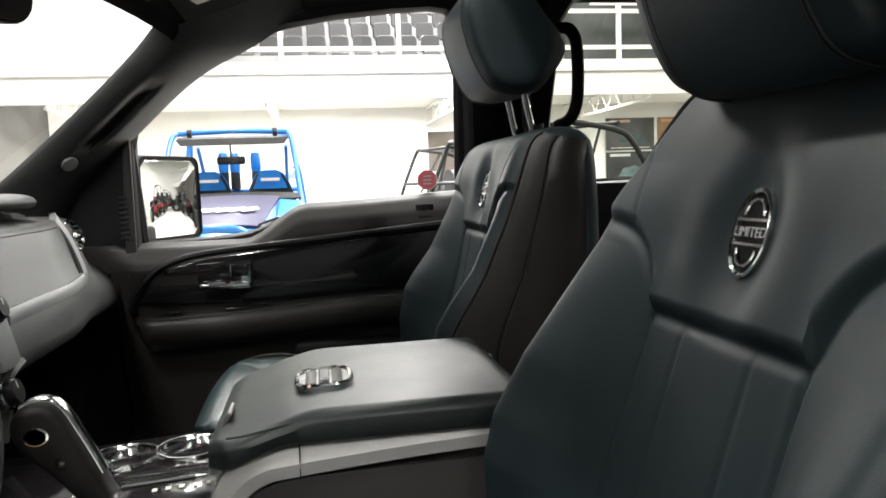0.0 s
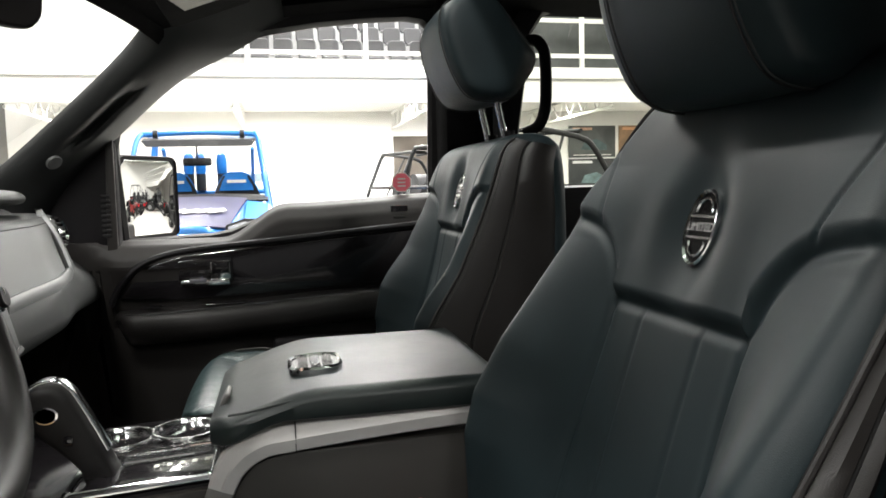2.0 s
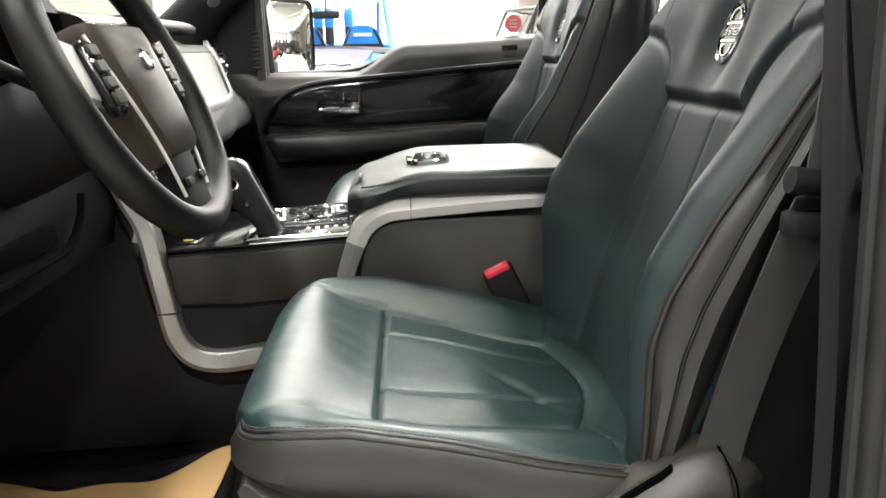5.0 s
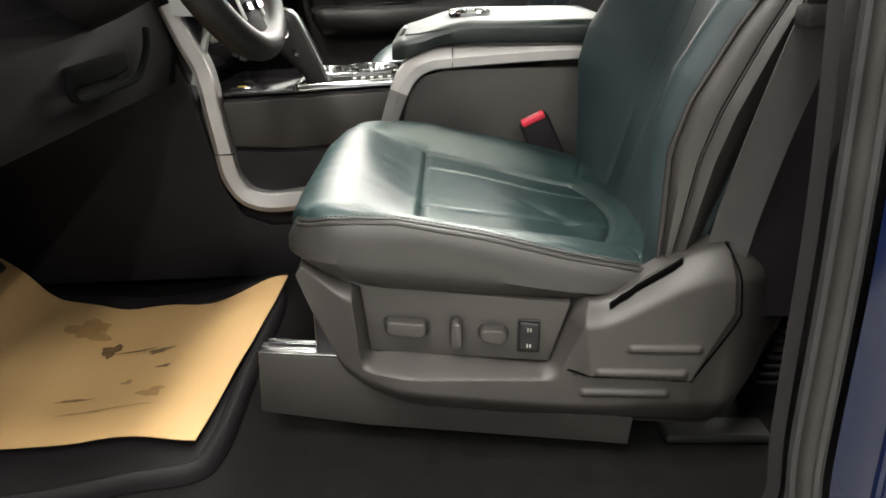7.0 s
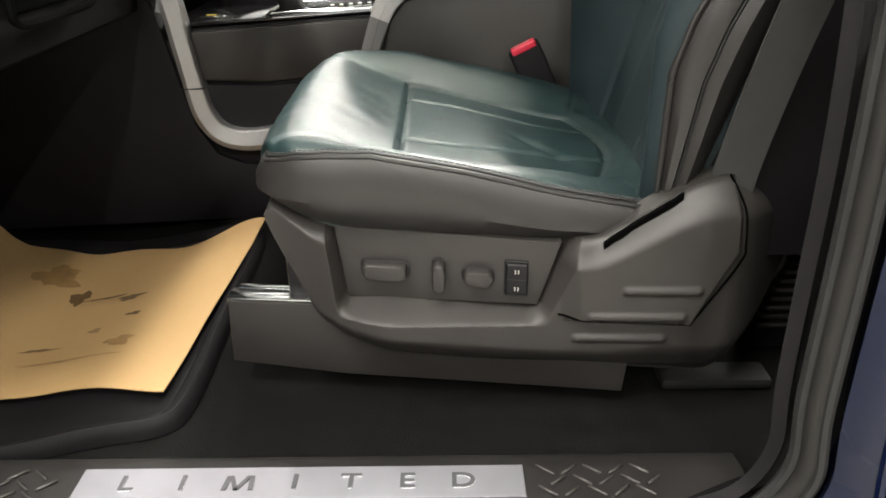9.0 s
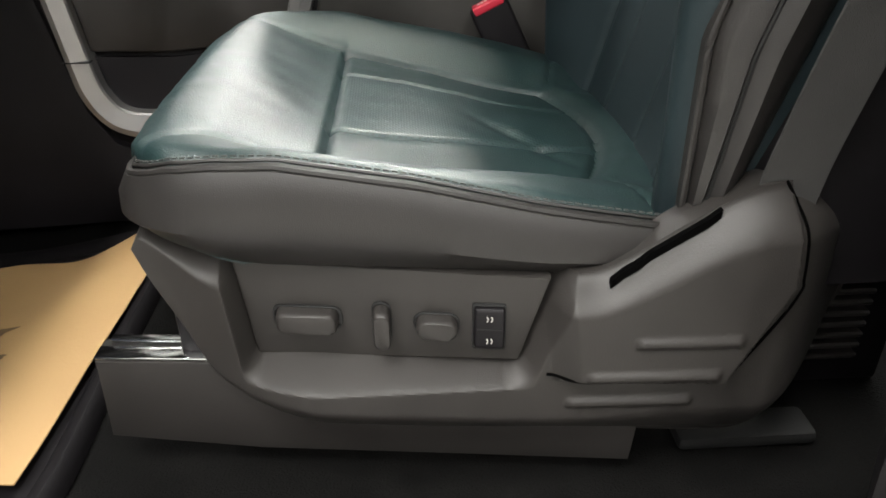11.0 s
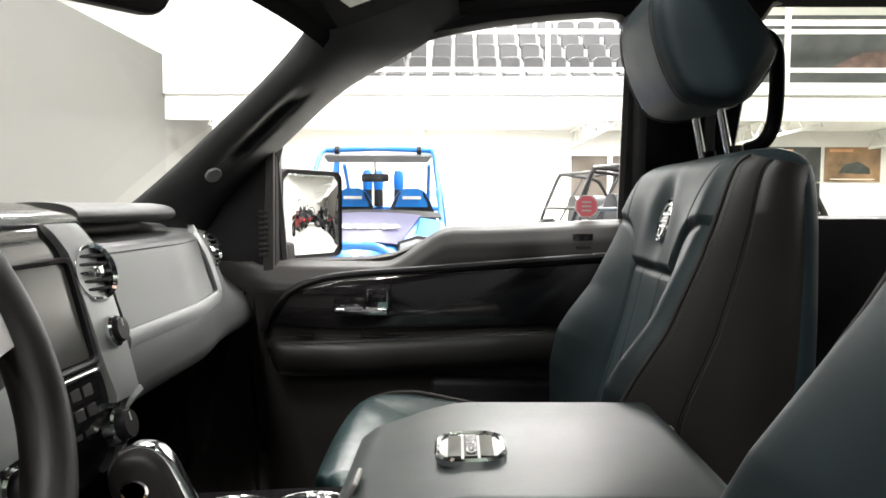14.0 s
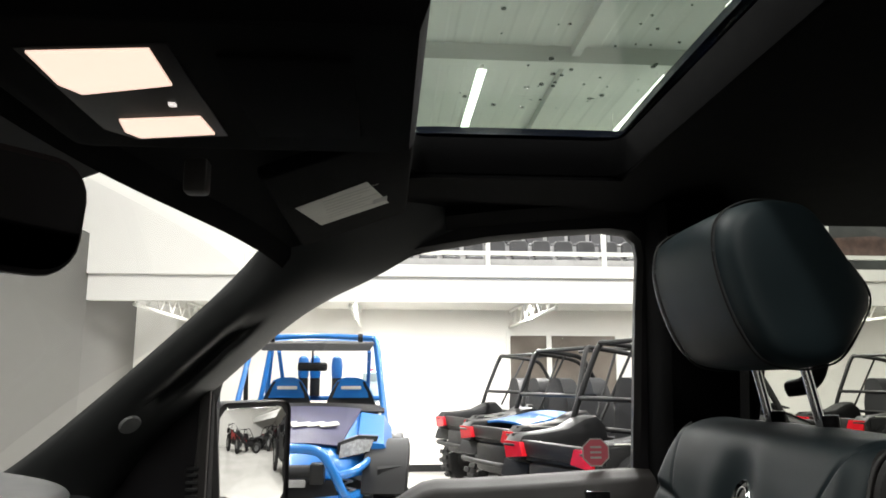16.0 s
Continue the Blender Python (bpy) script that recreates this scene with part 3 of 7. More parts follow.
part("lock_base", box(0.424, 0.470, 1.700, 1.735, 1.236, 1.264, 0.003, 2), PIANO, door, "black lock button housing")
part("lock_tab", box(0.429, 0.465, 1.695, 1.705, 1.222, 1.236, 0.002), RUBBER_LT, door)
part("switch", box(-0.205, -0.165, 1.648, 1.668, 1.0275, 1.0335, 0.002), PIANO, door, "black window switch")
part("switch_bezel", box(-0.06, 0.06, 1.645, 1.675, 1.0275, 1.0325, 0.002), PIANO, door)
# mirror flag with its slotted grille
flag = part("mirror_flag", prism([(-0.56, 1.13), (-0.27, 1.165), (-0.268, 1.45), (-0.30, 1.44), (-0.44, 1.31), (-0.56, 1.20)], "y", 1.735, 1.80, 0.006), PLASTIC_DK, door, "black mirror corner trim")
part("flag_edge", prism([(-0.298, 1.168), (-0.272, 1.165), (-0.270, 1.452), (-0.288, 1.458)], "y", 1.722, 1.735, 0.004), PLASTIC, door)
for k in range(9):
    part("slot", box(-0.306, -0.284, 1.7185, 1.7225, 1.205 + 0.0125 * k, 1.2125 + 0.0125 * k, 0.0015, 1), RUBBER, flag)
# round window sticker with plain marks
oct_pts = [(0.468 + 0.0265 * math.cos(radians(22.5 + 45 * k)), 1.326 + 0.0265 * math.sin(radians(22.5 + 45 * k))) for k in range(8)]
stick = part("sticker", prism([(x, z) for x, z in oct_pts], "y", 1.783, 1.784), mat("sticker_red", (0.75, 0.16, 0.2), 0.5, vary=0.05, bump=0), door, "small red octagonal window sticker")
part("sticker_rim", loft([[Vector((0.468 + r * math.cos(radians(22.5 + 45 * k)), 1.7825, 1.326 + r * math.sin(radians(22.5 + 45 * k)))) for k in range(8)] for r in (0.029, 0.0265)], cap=False), PAPER_W, stick)
for k in range(3):
    part("mark", box(0.457, 0.479, 1.7815, 1.7825, 1.314 + 0.010 * k, 1.318 + 0.010 * k), PAPER_W, stick)
# rear passenger door: inner trim and its window opening
rdoor = thing("rear_passenger_door", "closed black-trimmed rear passenger door with dark tinted window", "car door", (1.2, 1.75, 0.6))
part("trim_panel", sheet(lambda x, v: (x, 1.70 + 0.06 * (1 - v) ** 3, 1.283 + 0.01 * x - 0.70 * v), lin(0.66, 1.78, 12), lin(0, 1, 20), 0.02), PLASTIC_DK, rdoor)
RW = [(0.79, 1.30), (1.2, 1.305), (1.62, 1.32), (1.60, 1.50), (1.55, 1.75), (1.50, 1.776), (1.1, 1.788), (0.89, 1.780), (0.845, 1.768), (0.815, 1.72)]


def rear_ring(inset, dy):
    cx, cz = 1.2, 1.5
    out = []
    for x, z in RW:
        d = Vector((x - cx, 0, z - cz))
        d.normalize()
        out.append(Vector((x + d.x * inset, glass_y(z) + dy, z + d.z * inset)))
    return out


part("window_frame", loft([rear_ring(-0.002, 0.02), rear_ring(-0.004, -0.006), rear_ring(0.005, -0.02), rear_ring(0.06, -0.03), rear_ring(0.10, 0.0), rear_ring(0.10, 0.05), rear_ring(0.01, 0.05)], cap=False, closed=True), PLASTIC_DK, rdoor)
pane = bmesh.new()
pane.faces.new([pane.verts.new(v) for v in rear_ring(0.01, 0.006)])
pane = part("window_glass", pane, GLASS_DARK, rdoor, "dark tinted window glass", smooth=False)
pane.visible_shadow = False
part("grab_handle", sweep(smooth_path([(0.790, 1.61, 1.690), (0.804, 1.585, 1.682), (0.816, 1.57, 1.655), (0.819, 1.565, 1.60), (0.817, 1.565, 1.52), (0.808, 1.57, 1.478), (0.795, 1.585, 1.458), (0.780, 1.61, 1.452)], 6), rounded(0.027, 0.032, 0.010, 3), up=(0, 1, 0.1)), PLASTIC_DK, rdoor, "black moulded grab handle")
part("outer_skin", box(-0.95, 2.0, 1.80, 1.84, 0.45, 1.165, 0.01), PAINT, cab, "dark blue outer door skin")

# ---- outside mirror ----
om = thing("side_mirror", "black-framed rectangular towing mirror outside the passenger window", "mirror", (-0.2, 2.0, 1.2))
MA, MB = Vector((-0.290, 1.897, 1.187)), Vector((-0.172, 2.098, 1.187))
mx = (MB - MA).normalized()
mo = (MA + MB) / 2 + Vector((0, 0, 0.113))
mn = mx.cross(Vector((0, 0, 1)))
if mn.y > 0:
    mn = -mn


def mirror_ring(w, h, r, depth):
    return [mo + mx * u + Vector((0, 0, 1)) * v + mn * depth for u, v in rounded(w, h, r, 5)]


def mirror_bulge(k):
    return [mo + mx * u + Vector((0, 0, 1)) * v + mn * (0.0015 - (u * u + v * v) / 2.6) for u, v in [(a * k, b * k) for a, b in rounded(0.236, 0.231, 0.021, 5)]]


part("housing", loft([mirror_ring(0.237, 0.232, 0.022, -0.006), mirror_ring(0.242, 0.237, 0.026, 0.0), mirror_ring(0.247, 0.242, 0.03, -0.012), mirror_ring(0.247, 0.242, 0.03, -0.06), mirror_ring(0.16, 0.2, 0.03, -0.10)]), PLASTIC_DK, om, "black plastic mirror housing")
part("mirror_glass", loft([mirror_bulge(k) for k in (1.0, 0.9, 0.75, 0.6, 0.45, 0.3, 0.15, 0.04)]), MIRROR, om, "slightly convex mirror glass", angle=3.0)
part("arm", box(-0.36, -0.27, 1.80, 1.96, 1.17, 1.23, 0.012, 3), PLASTIC_DK, om)

# ---- open driver door, swung forward: out of view, added to shade the knee area ----
ddoor = thing("driver_door", "dark blue driver door swung wide open", "car door", (-0.68, -0.14, 0.5))
DM = Matrix.Translation((-0.70, -0.14, 0)) @ Matrix.Rotation(radians(-108), 4, "Z")
part("door_skin", turned(box(0.0, 1.10, 0.05, 0.09, 0.42, 1.22, 0.015, 3), DM), PAINT, ddoor, "glossy dark blue outer skin")
part("trim_panel", turned(box(0.03, 1.07, -0.02, 0.048, 0.45, 1.22, 0.02, 3), DM), PLASTIC_DK, ddoor, "black door trim")
part("armrest", turned(box(0.25, 1.0, -0.08, -0.02, 0.93, 1.02, 0.025, 3), DM), LEATHER_SIDE, ddoor)
part("window_frame", turned(join(tube([(0.02, 0.05, 1.21), (0.30, 0.02, 1.48), (0.52, 0.0, 1.66), (0.66, -0.01, 1.70), (1.04, -0.01, 1.72), (1.07, 0.0, 1.68), (1.07, 0.05, 1.21)], 0.022, 8)), DM), PLASTIC_DK, ddoor)
pane = bmesh.new()
pane.faces.new([pane.verts.new(DM @ Vector(q)) for q in ((0.03, 0.05, 1.21), (0.30, 0.02, 1.48), (0.52, 0.0, 1.66), (0.66, -0.01, 1.70), (1.05, -0.01, 1.71), (1.07, 0.05, 1.21))])
part("window_glass", pane, GLASS, ddoor, smooth=False).visible_shadow = False


# ---- seats ----
def arc_table(path):
    d = [0.0]
    for a, b in zip(path, path[1:]):
        d.append(d[-1] + (b - a).length)
    return [v / d[-1] for v in d], d[-1]


def padded(profile, width, off, nu, nv, place, side_drop, corner, per=10, inset=None, levels=None):
    """Upholstery: a side profile of (x, z) carried across, with rounded flanks. off(s, y) lifts it along its normal."""
    path = smooth_path([(x, 0, z) for x, z in profile], per)
    ts, total = arc_table(path)
    rows = []
    for s in levels or lin(0, 1, nu):
        k = max(j for j in range(len(ts)) if ts[j] <= s + 1e-9)
        k = min(k, len(ts) - 2)
        f = (s - ts[k]) / (ts[k + 1] - ts[k])
        p = path[k].lerp(path[k + 1], f)
        a, b = path[max(k - 1, 0)], path[min(k + 2, len(path) - 1)]
        t = (b - a).normalized()
        n = Vector((-t.z, 0, t.x))
        w, c, drop = width(s), corner, side_drop(s)
        row = []
        for j in range(nv):
            q = -1 + 2 * j / (nv - 1)
            g = -1 if q < 0 else 1
            aq = abs(q)
            if aq < 0.84:
                y, d = (w - c) * aq / 0.84, 0.0
            elif aq < 0.92:
                an = (aq - 0.84) / 0.08 * math.pi / 2
                y, d = w - c + c * math.sin(an), c * (1 - math.cos(an))
            else:
                y, d = w - 0.006 * (aq - 0.92) / 0.08, c + (drop - c) * (aq - 0.92) / 0.08
            fade = 1.0 if aq < 0.9 else 0.0
            h = off(s, g * y) * (fade if aq >= 0.9 else 1 - ss(0.85, 0.9, aq) * 0.15)
            v = p + n * (h - d)
            row.append(place(v.x, g * y, v.z))
        rows.append(row)
    bm = bmesh.new()
    vs = [[bm.verts.new(q) for q in r] for r in rows]
    for a, b in zip(vs, vs[1:]):
        for j in range(nv - 1):
            f = bm.faces.new((a[j], a[j + 1], b[j + 1], b[j]))
            if inset:
                c = f.calc_center_median()
                f.material_index = 1 if inset(c.x, c.y) else 0
    for r in (vs[0], vs[-1]):
        bm.faces.new(r)
    for a, b in zip(vs, vs[1:]):
        bm.faces.new((a[0], b[0], b[-1], a[-1]))
    return bm


def dashes(path, step, length, r):
    """Single stitches along a path."""
    d = [0.0]
    for a, b in zip(path, path[1:]):
        d.append(d[-1] + (b - a).length)
    verts, faces = [], []
    for k in range(int(d[-1] / step)):
        at = k * step
        i = min(max(j for j in range(len(d)) if d[j] <= at), len(path) - 2)
        t = (path[i + 1] - path[i]).normalized()
        c = path[i] + t * (at - d[i])
        n = t.cross(Vector((0, 0, 1))).normalized()
        m = t.cross(n)
        base = len(verts)
        for e in (0.0, length):
            for u, v in ((-1, -1), (1, -1), (1, 1), (-1, 1)):
                verts.append(c + t * e + n * (u * r) + m * (v * r))
        faces += [[base + q for q in f] for f in ((0, 1, 2, 3), (7, 6, 5, 4), (0, 4, 5, 1), (1, 5, 6, 2), (2, 6, 7, 3), (3, 7, 4, 0))]
    me = bpy.data.meshes.new("stitches")
    me.from_pydata(verts, [], faces)
    return me


def groove(d, w=0.0035):
    return math.exp(-(d / w) ** 2)


CUSHION = [(-0.020, 0.795), (-0.046, 0.818), (-0.054, 0.852), (-0.046, 0.880), (-0.022, 0.896), (0.005, 0.893), (0.04, 0.881), (0.10, 0.864), (0.20, 0.843), (0.32, 0.822), (0.45, 0.805)]
EDGE_Z = [(-0.08, 0.866), (-0.05, 0.876), (-0.03, 0.887), (0.0, 0.897), (0.03, 0.901), (0.074, 0.901), (0.172, 0.883), (0.259, 0.861), (0.341, 0.845), (0.43, 0.828)]
WING = [(0.80, 0.03), (0.90, 0.062), (0.98, 0.088), (1.03, 0.090), (1.10, 0.075), (1.17, 0.050), (1.24, 0.026), (1.33, 0.004), (1.45, 0.0)]


def along(table, x):
    for (x0, v0), (x1, v1) in zip(table, table[1:]):
        if x <= x1:
            return v0 + (v1 - v0) * max(0.0, (x - x0) / (x1 - x0))
    return table[-1][1]


BACK = [(0.378, 0.79), (0.398, 0.86), (0.438, 1.0), (0.476, 1.12), (0.505, 1.21), (0.532, 1.29), (0.556, 1.36), (0.578, 1.400), (0.608, 1.416), (0.642, 1.406), (0.664, 1.37), (0.668, 1.30), (0.660, 1.15), (0.645, 0.97), (0.62, 0.80)]
BACK_TALL = [(0.378, 0.79), (0.398, 0.86), (0.438, 1.0), (0.470, 1.12), (0.489, 1.21), (0.506, 1.29), (0.518, 1.35), (0.532, 1.386), (0.562, 1.404), (0.606, 1.408), (0.640, 1.396), (0.655, 1.36), (0.656, 1.22), (0.648, 1.0), (0.62, 0.80)]
WING_TALL = [(0.80, 0.03), (0.90, 0.062), (0.98, 0.088), (1.05, 0.092), (1.09, 0.080), (1.16, 0.050), (1.25, 0.026), (1.33, 0.010), (1.40, 0.0)]
CUSH_W = [(-0.060, 0.150), (-0.052, 0.175), (-0.036, 0.216), (-0.006, 0.245), (0.04, 0.257), (0.30, 0.259), (0.45, 0.254)]


def build_seat(name, label, cy, s, driver):
    seat = thing(name, label, "car seat", (0.2, cy, 0.6), group="front seats")

    def place(x, y, z):
        return Vector((x, cy + s * y, z))

    def place_c(x, y, z):
        """The cushion: the passenger's is set higher."""
        return Vector((x, cy + s * y, z + (0.0 if driver else 0.032)))

    profile, wing, rise = (BACK, WING, 0.0) if driver else (BACK_TALL, WING_TALL, 0.034)
    c_path = smooth_path([(x, 0, z) for x, z in CUSHION], 10)
    c_ts, c_len = arc_table(c_path)

    def c_x(sv):
        k = min(max(j for j in range(len(c_ts)) if c_ts[j] <= sv + 1e-9), len(c_ts) - 2)
        f = (sv - c_ts[k]) / (c_ts[k + 1] - c_ts[k])
        return c_path[k].x + (c_path[k + 1].x - c_path[k].x) * f if sv > 0.12 else -0.06

    def x_at(sv):
        k = min(max(j for j in range(len(c_ts)) if c_ts[j] <= sv + 1e-9), len(c_ts) - 2)
        return c_path[k].x + (c_path[k + 1].x - c_path[k].x) * (sv - c_ts[k]) / (c_ts[k + 1] - c_ts[k])

    def c_off(sv, y):
        x, ay = c_x(sv), abs(y)
        if sv < 0.16:
            return 0.0015 * noise.noise((sv * 9, y * 11, cy)) + 0.012 * (1 - (ay / 0.26) ** 2) * ss(0.0, 0.16, sv)
        edge = 0.170 - 0.046 * ss(0.10, 0.36, x)           # half width of the insert
        tail = 0.360 - 0.030 * (ay / 0.12) ** 2            # its rounded rear end
        h = 0.034 * ss(edge - 0.01, edge + 0.075, ay) * ss(-0.05, 0.10, x) * (1 - 0.55 * ss(0.22, 0.45, x))
        h += 0.012 * (1 - (ay / 0.26) ** 2) * (1 - ss(0.0, 0.09, x))
        if x > 0.07:
            fade = ss(0.090, 0.097, x)
            inside = 1 - ss(tail - 0.004, tail, x)
            h -= 0.007 * groove(ay - edge, 0.004) * fade * inside
            h += 0.012 * ss(tail - 0.002, tail + 0.03, x) * (1 - ss(edge - 0.02, edge + 0.04, ay))
            h -= 0.006 * groove(x - tail, 0.004) * (1 - ss(edge, edge + 0.004, ay))
            h -= 0.0075 * groove(x - 0.097, 0.004) * (1 - ss(edge, edge + 0.004, ay))
            inner = 0.088 - 0.030 * ss(0.10, 0.36, x)
            h -= 0.0045 * groove(ay - inner, 0.0035) * fade * inside
            h += 0.004 * (1 - ss(0, edge, ay)) * ss(0.10, 0.16, x)
        # creases of use near the outer rear
        h -= 0.004 * groove((x - 0.30) + 0.9 * (y + 0.07), 0.012) * ss(-0.12, -0.06, y) * (1 - ss(-0.04, 0.02, y))
        h += 0.0025 * noise.noise((x * 11, y * 11, cy)) + 0.0011 * noise.noise((x * 24, y * 36, cy + 3))
        # seam between the front pad and the outer bolster
        h -= 0.0038 * groove(ay - 0.182 - 0.03 * ss(0.03, -0.05, x), 0.0055) * (1 - ss(0.09, 0.099, x)) * ss(-0.052, -0.02, x)
        # cross seam of the front pad on the flanks
        h -= 0.003 * groove(x - 0.335 - 0.2 * (ay - 0.12), 0.003) * ss(0.13, 0.16, ay)
        return h

    cush = part("cushion", padded(CUSHION, lambda q: along(CUSH_W, x_at(q)), c_off, 170, 210, place_c, lambda q: 0.06 - 0.03 * ss(0.2, 0.0, q), 0.022, inset=lambda x, y: 0.101 < x < 0.33 and abs(y - cy) < 0.086 - 0.030 * ss(0.10, 0.36, x)), LEATHER_WORN_LIT, seat, "black leather seat cushion with perforated centre and stitched seams")
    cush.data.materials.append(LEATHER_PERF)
    # band below the piping, round the front corner
    plan = smooth_path([(0.43, -0.262, 0), (0.30, -0.267, 0), (0.15, -0.268, 0), (0.04, -0.266, 0), (-0.006, -0.254, 0), (-0.036, -0.226, 0), (-0.050, -0.175, 0), (-0.052, -0.12, 0)], 8)
    flank, pipe, low = [], [], []
    for k, p in enumerate(plan):
        d = (plan[min(k + 1, len(plan) - 1)] - plan[max(k - 1, 0)]).normalized()
        n = Vector((-d.y, d.x, 0))
        if n.dot(Vector((p.x - 0.2, p.y, 0))) < 0:
            n = -n
        zt = along(EDGE_Z, p.x)
        zb = min(zt - 0.012, along([(-0.05, 0.848), (0.042, 0.833), (0.15, 0.823), (0.26, 0.812), (0.43, 0.808)], p.x))
        wave = 0.004 * math.sin(p.x * 31 + 1)
        tuck = 0.012 * ss(len(plan) - 14, len(plan) - 1, k)
        p = p - n * tuck
        q = [p - n * 0.008 + Vector((0, 0, zt + 0.001)), p + n * 0.0035 + Vector((0, 0, zt - 0.001)), p + n * 0.0105 + Vector((0, 0, zt - 0.014)), p + n * (0.012 + wave * 0.5) + Vector((0, 0, zb + (zt - 0.018 - zb) * 0.45)), p + n * 0.001 + Vector((0, 0, zb)), p - n * 0.018 + Vector((0, 0, zb - 0.016)), p - n * 0.05 + Vector((0, 0, 0.785)), p - n * 0.05 + Vector((0, 0, zt - 0.03))]
        flank.append([place_c(v.x, v.y, v.z) for v in q])
        a = p - n * 0.0005 + Vector((0, 0, zt + 0.0005))
        pipe.append(place_c(a.x, a.y, a.z))
        a = p + n * 0.0065 + Vector((0, 0, zt - 0.0105))
        low.append(place_c(a.x, a.y, a.z))
    part("cushion_side", loft(flank), LEATHER_SIDE, seat, "dark grey leather seat flank")
    part("piping", tube(pipe, 0.0030, 8, 2), LEATHER_SIDE, cush)
    tagged(part("stitches", dashes([v + Vector((0.0, s * 0.0145, 0.0030)) for v in pipe], 0.0062, 0.0040, 0.0006), THREAD_LT, cush), kind="stuff")
    part("seam", tube([v + Vector((0.0, s * 0.010, 0.0015)) for v in pipe], 0.0016, 6, 2), LEATHER_SIDE, cush)
    tagged(part("stitches", dashes(low, 0.0062, 0.0040, 0.0008), THREAD_LT, cush), kind="stuff")

    # backrest
    b_path = smooth_path([(x, 0, z) for x, z in profile], 10)
    b_ts, b_len = arc_table(b_path)

    def b_pt(q):
        k = min(max(j for j in range(len(b_ts)) if b_ts[j] <= q + 1e-9), len(b_ts) - 2)
        f = (q - b_ts[k]) / (b_ts[k + 1] - b_ts[k])
        return b_path[k].lerp(b_path[k + 1], f)

    top_q = b_ts[8 * 10]

    def b_off(q, y):
        z, ay = b_pt(q).z, abs(y)
        if q > top_q:
            return 0.006 * noise.noise((z * 6, y * 6, 1))
        edge = 0.118 + 0.014 * ss(1.15, 0.9, z)
        z -= rise
        seam = 1.187 + (0.080 * (1 - math.exp(-(ay - edge) / 0.030)) if ay > edge else 0.0)
        h = along(wing, z + rise) * ss(edge - 0.02, 0.245, ay)
        steep = 0.080 / 0.030 * math.exp(-(ay - edge) / 0.030) if ay > edge else 0.0
        gap = (z - seam) / math.sqrt(1 + steep * steep)
        h += 0.009 * ss(-0.004, 0.015, gap) * (1 - ss(1.28, 1.40, z))
        h -= 0.0032 * groove(gap + 0.004, 0.0065) * (1 - ss(0.225, 0.245, ay))
        low = 1 - ss(1.175, 1.187, z)
        h -= 0.004 * groove(ay - edge, 0.005) * low
        h -= 0.0015 * groove(ay - 0.055, 0.004) * low
        # stitched seam of the shoulder panel
        h -= 0.0025 * groove(ay - 0.178 - 0.030 * (z - 1.262) / 0.08, 0.0030) * ss(1.258, 1.268, z)
        r = math.hypot(y / 0.046, (z - 1.268) / 0.066)
        h -= 0.0180 * math.exp(-(r / 1.02) ** 3.0)
        return h + 0.0010 * noise.noise((z * 8, y * 8, cy))

    def b_w(q):
        z = b_pt(q).z
        return 0.255 + 0.012 * math.sin(math.pi * max(0, min(1, (z - 0.82) / 0.5))) - (0.055 if driver else 0.016) * ss(1.27, 1.42, z) ** 1.5

    fine_q = b_ts[3 * 10 + 5]
    b_levels = lin(0, fine_q, 90)[:-1] + lin(fine_q, top_q, 190)[:-1] + lin(top_q, 1, 50)
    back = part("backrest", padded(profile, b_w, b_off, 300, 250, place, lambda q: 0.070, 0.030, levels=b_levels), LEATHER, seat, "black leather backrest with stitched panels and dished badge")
    for g in (-1, 1):
        side, pipe, low, mid, shell = [], [], [], [], []
        for q in lin(0.015, top_q * 0.975, 64):
            p = b_pt(q)
            w = b_w(q)
            x = p.x - along(wing, p.z) * 0.93 + 0.006
            deep_x = 0.60 + 0.08 * (p.z - 0.85) if driver else 0.652
            back_x = min(0.460 + 0.33 * (p.z - 1.045), deep_x) if driver else deep_x
            back_x = max(back_x, x + 0.04)
            m1, m2 = x + (min(0.034, (back_x - x) * 0.4) if driver else (back_x - x) * 0.32), x + (back_x - x) * 0.7
            side.append([place(x + 0.004, g * (w - 0.012), p.z), place(x + 0.008, g * (w + 0.003), p.z), place((x + m1) / 2, g * (w + 0.0105), p.z - 0.004), place(m1 - 0.004, g * (w + 0.0125), p.z - 0.007), place(m1, g * (w + 0.0085), p.z - 0.008), place(m1 + 0.004, g * (w + 0.0130), p.z - 0.008), place((m1 + m2) / 2, g * (w + 0.0165), p.z - 0.010), place(m2, g * (w + 0.010), p.z - 0.014), place((m2 + back_x) / 2, g * (w + 0.001), p.z - 0.016), place(back_x, g * (w - 0.020), p.z - 0.018), place(back_x, g * (w - 0.05), p.z - 0.018), place(x + 0.03, g * (w - 0.05), p.z)])
            shell.append([place(back_x - 0.012, g * (w - 0.022), p.z - 0.018), place(back_x + 0.006, g * (w + 0.008), p.z - 0.018), place(back_x + 0.03, g * (w + 0.015), p.z - 0.018), place(deep_x + 0.03, g * (w + 0.015), p.z - 0.018), place(deep_x + 0.05, g * (w - 0.01), p.z - 0.018), place(deep_x, g * (w - 0.05), p.z - 0.018), place(back_x, g * (w - 0.06), p.z - 0.018)])
            pipe.append(place(x + 0.004, g * (w + 0.002), p.z))
            low.append(place(x + 0.012, g * (w + 0.0055), p.z - 0.002))
            mid.append(place(m1, g * (w + 0.0095), p.z - 0.008))
        part("backrest_side", loft(side), LEATHER_SIDE, seat, "dark grey leather backrest flank")
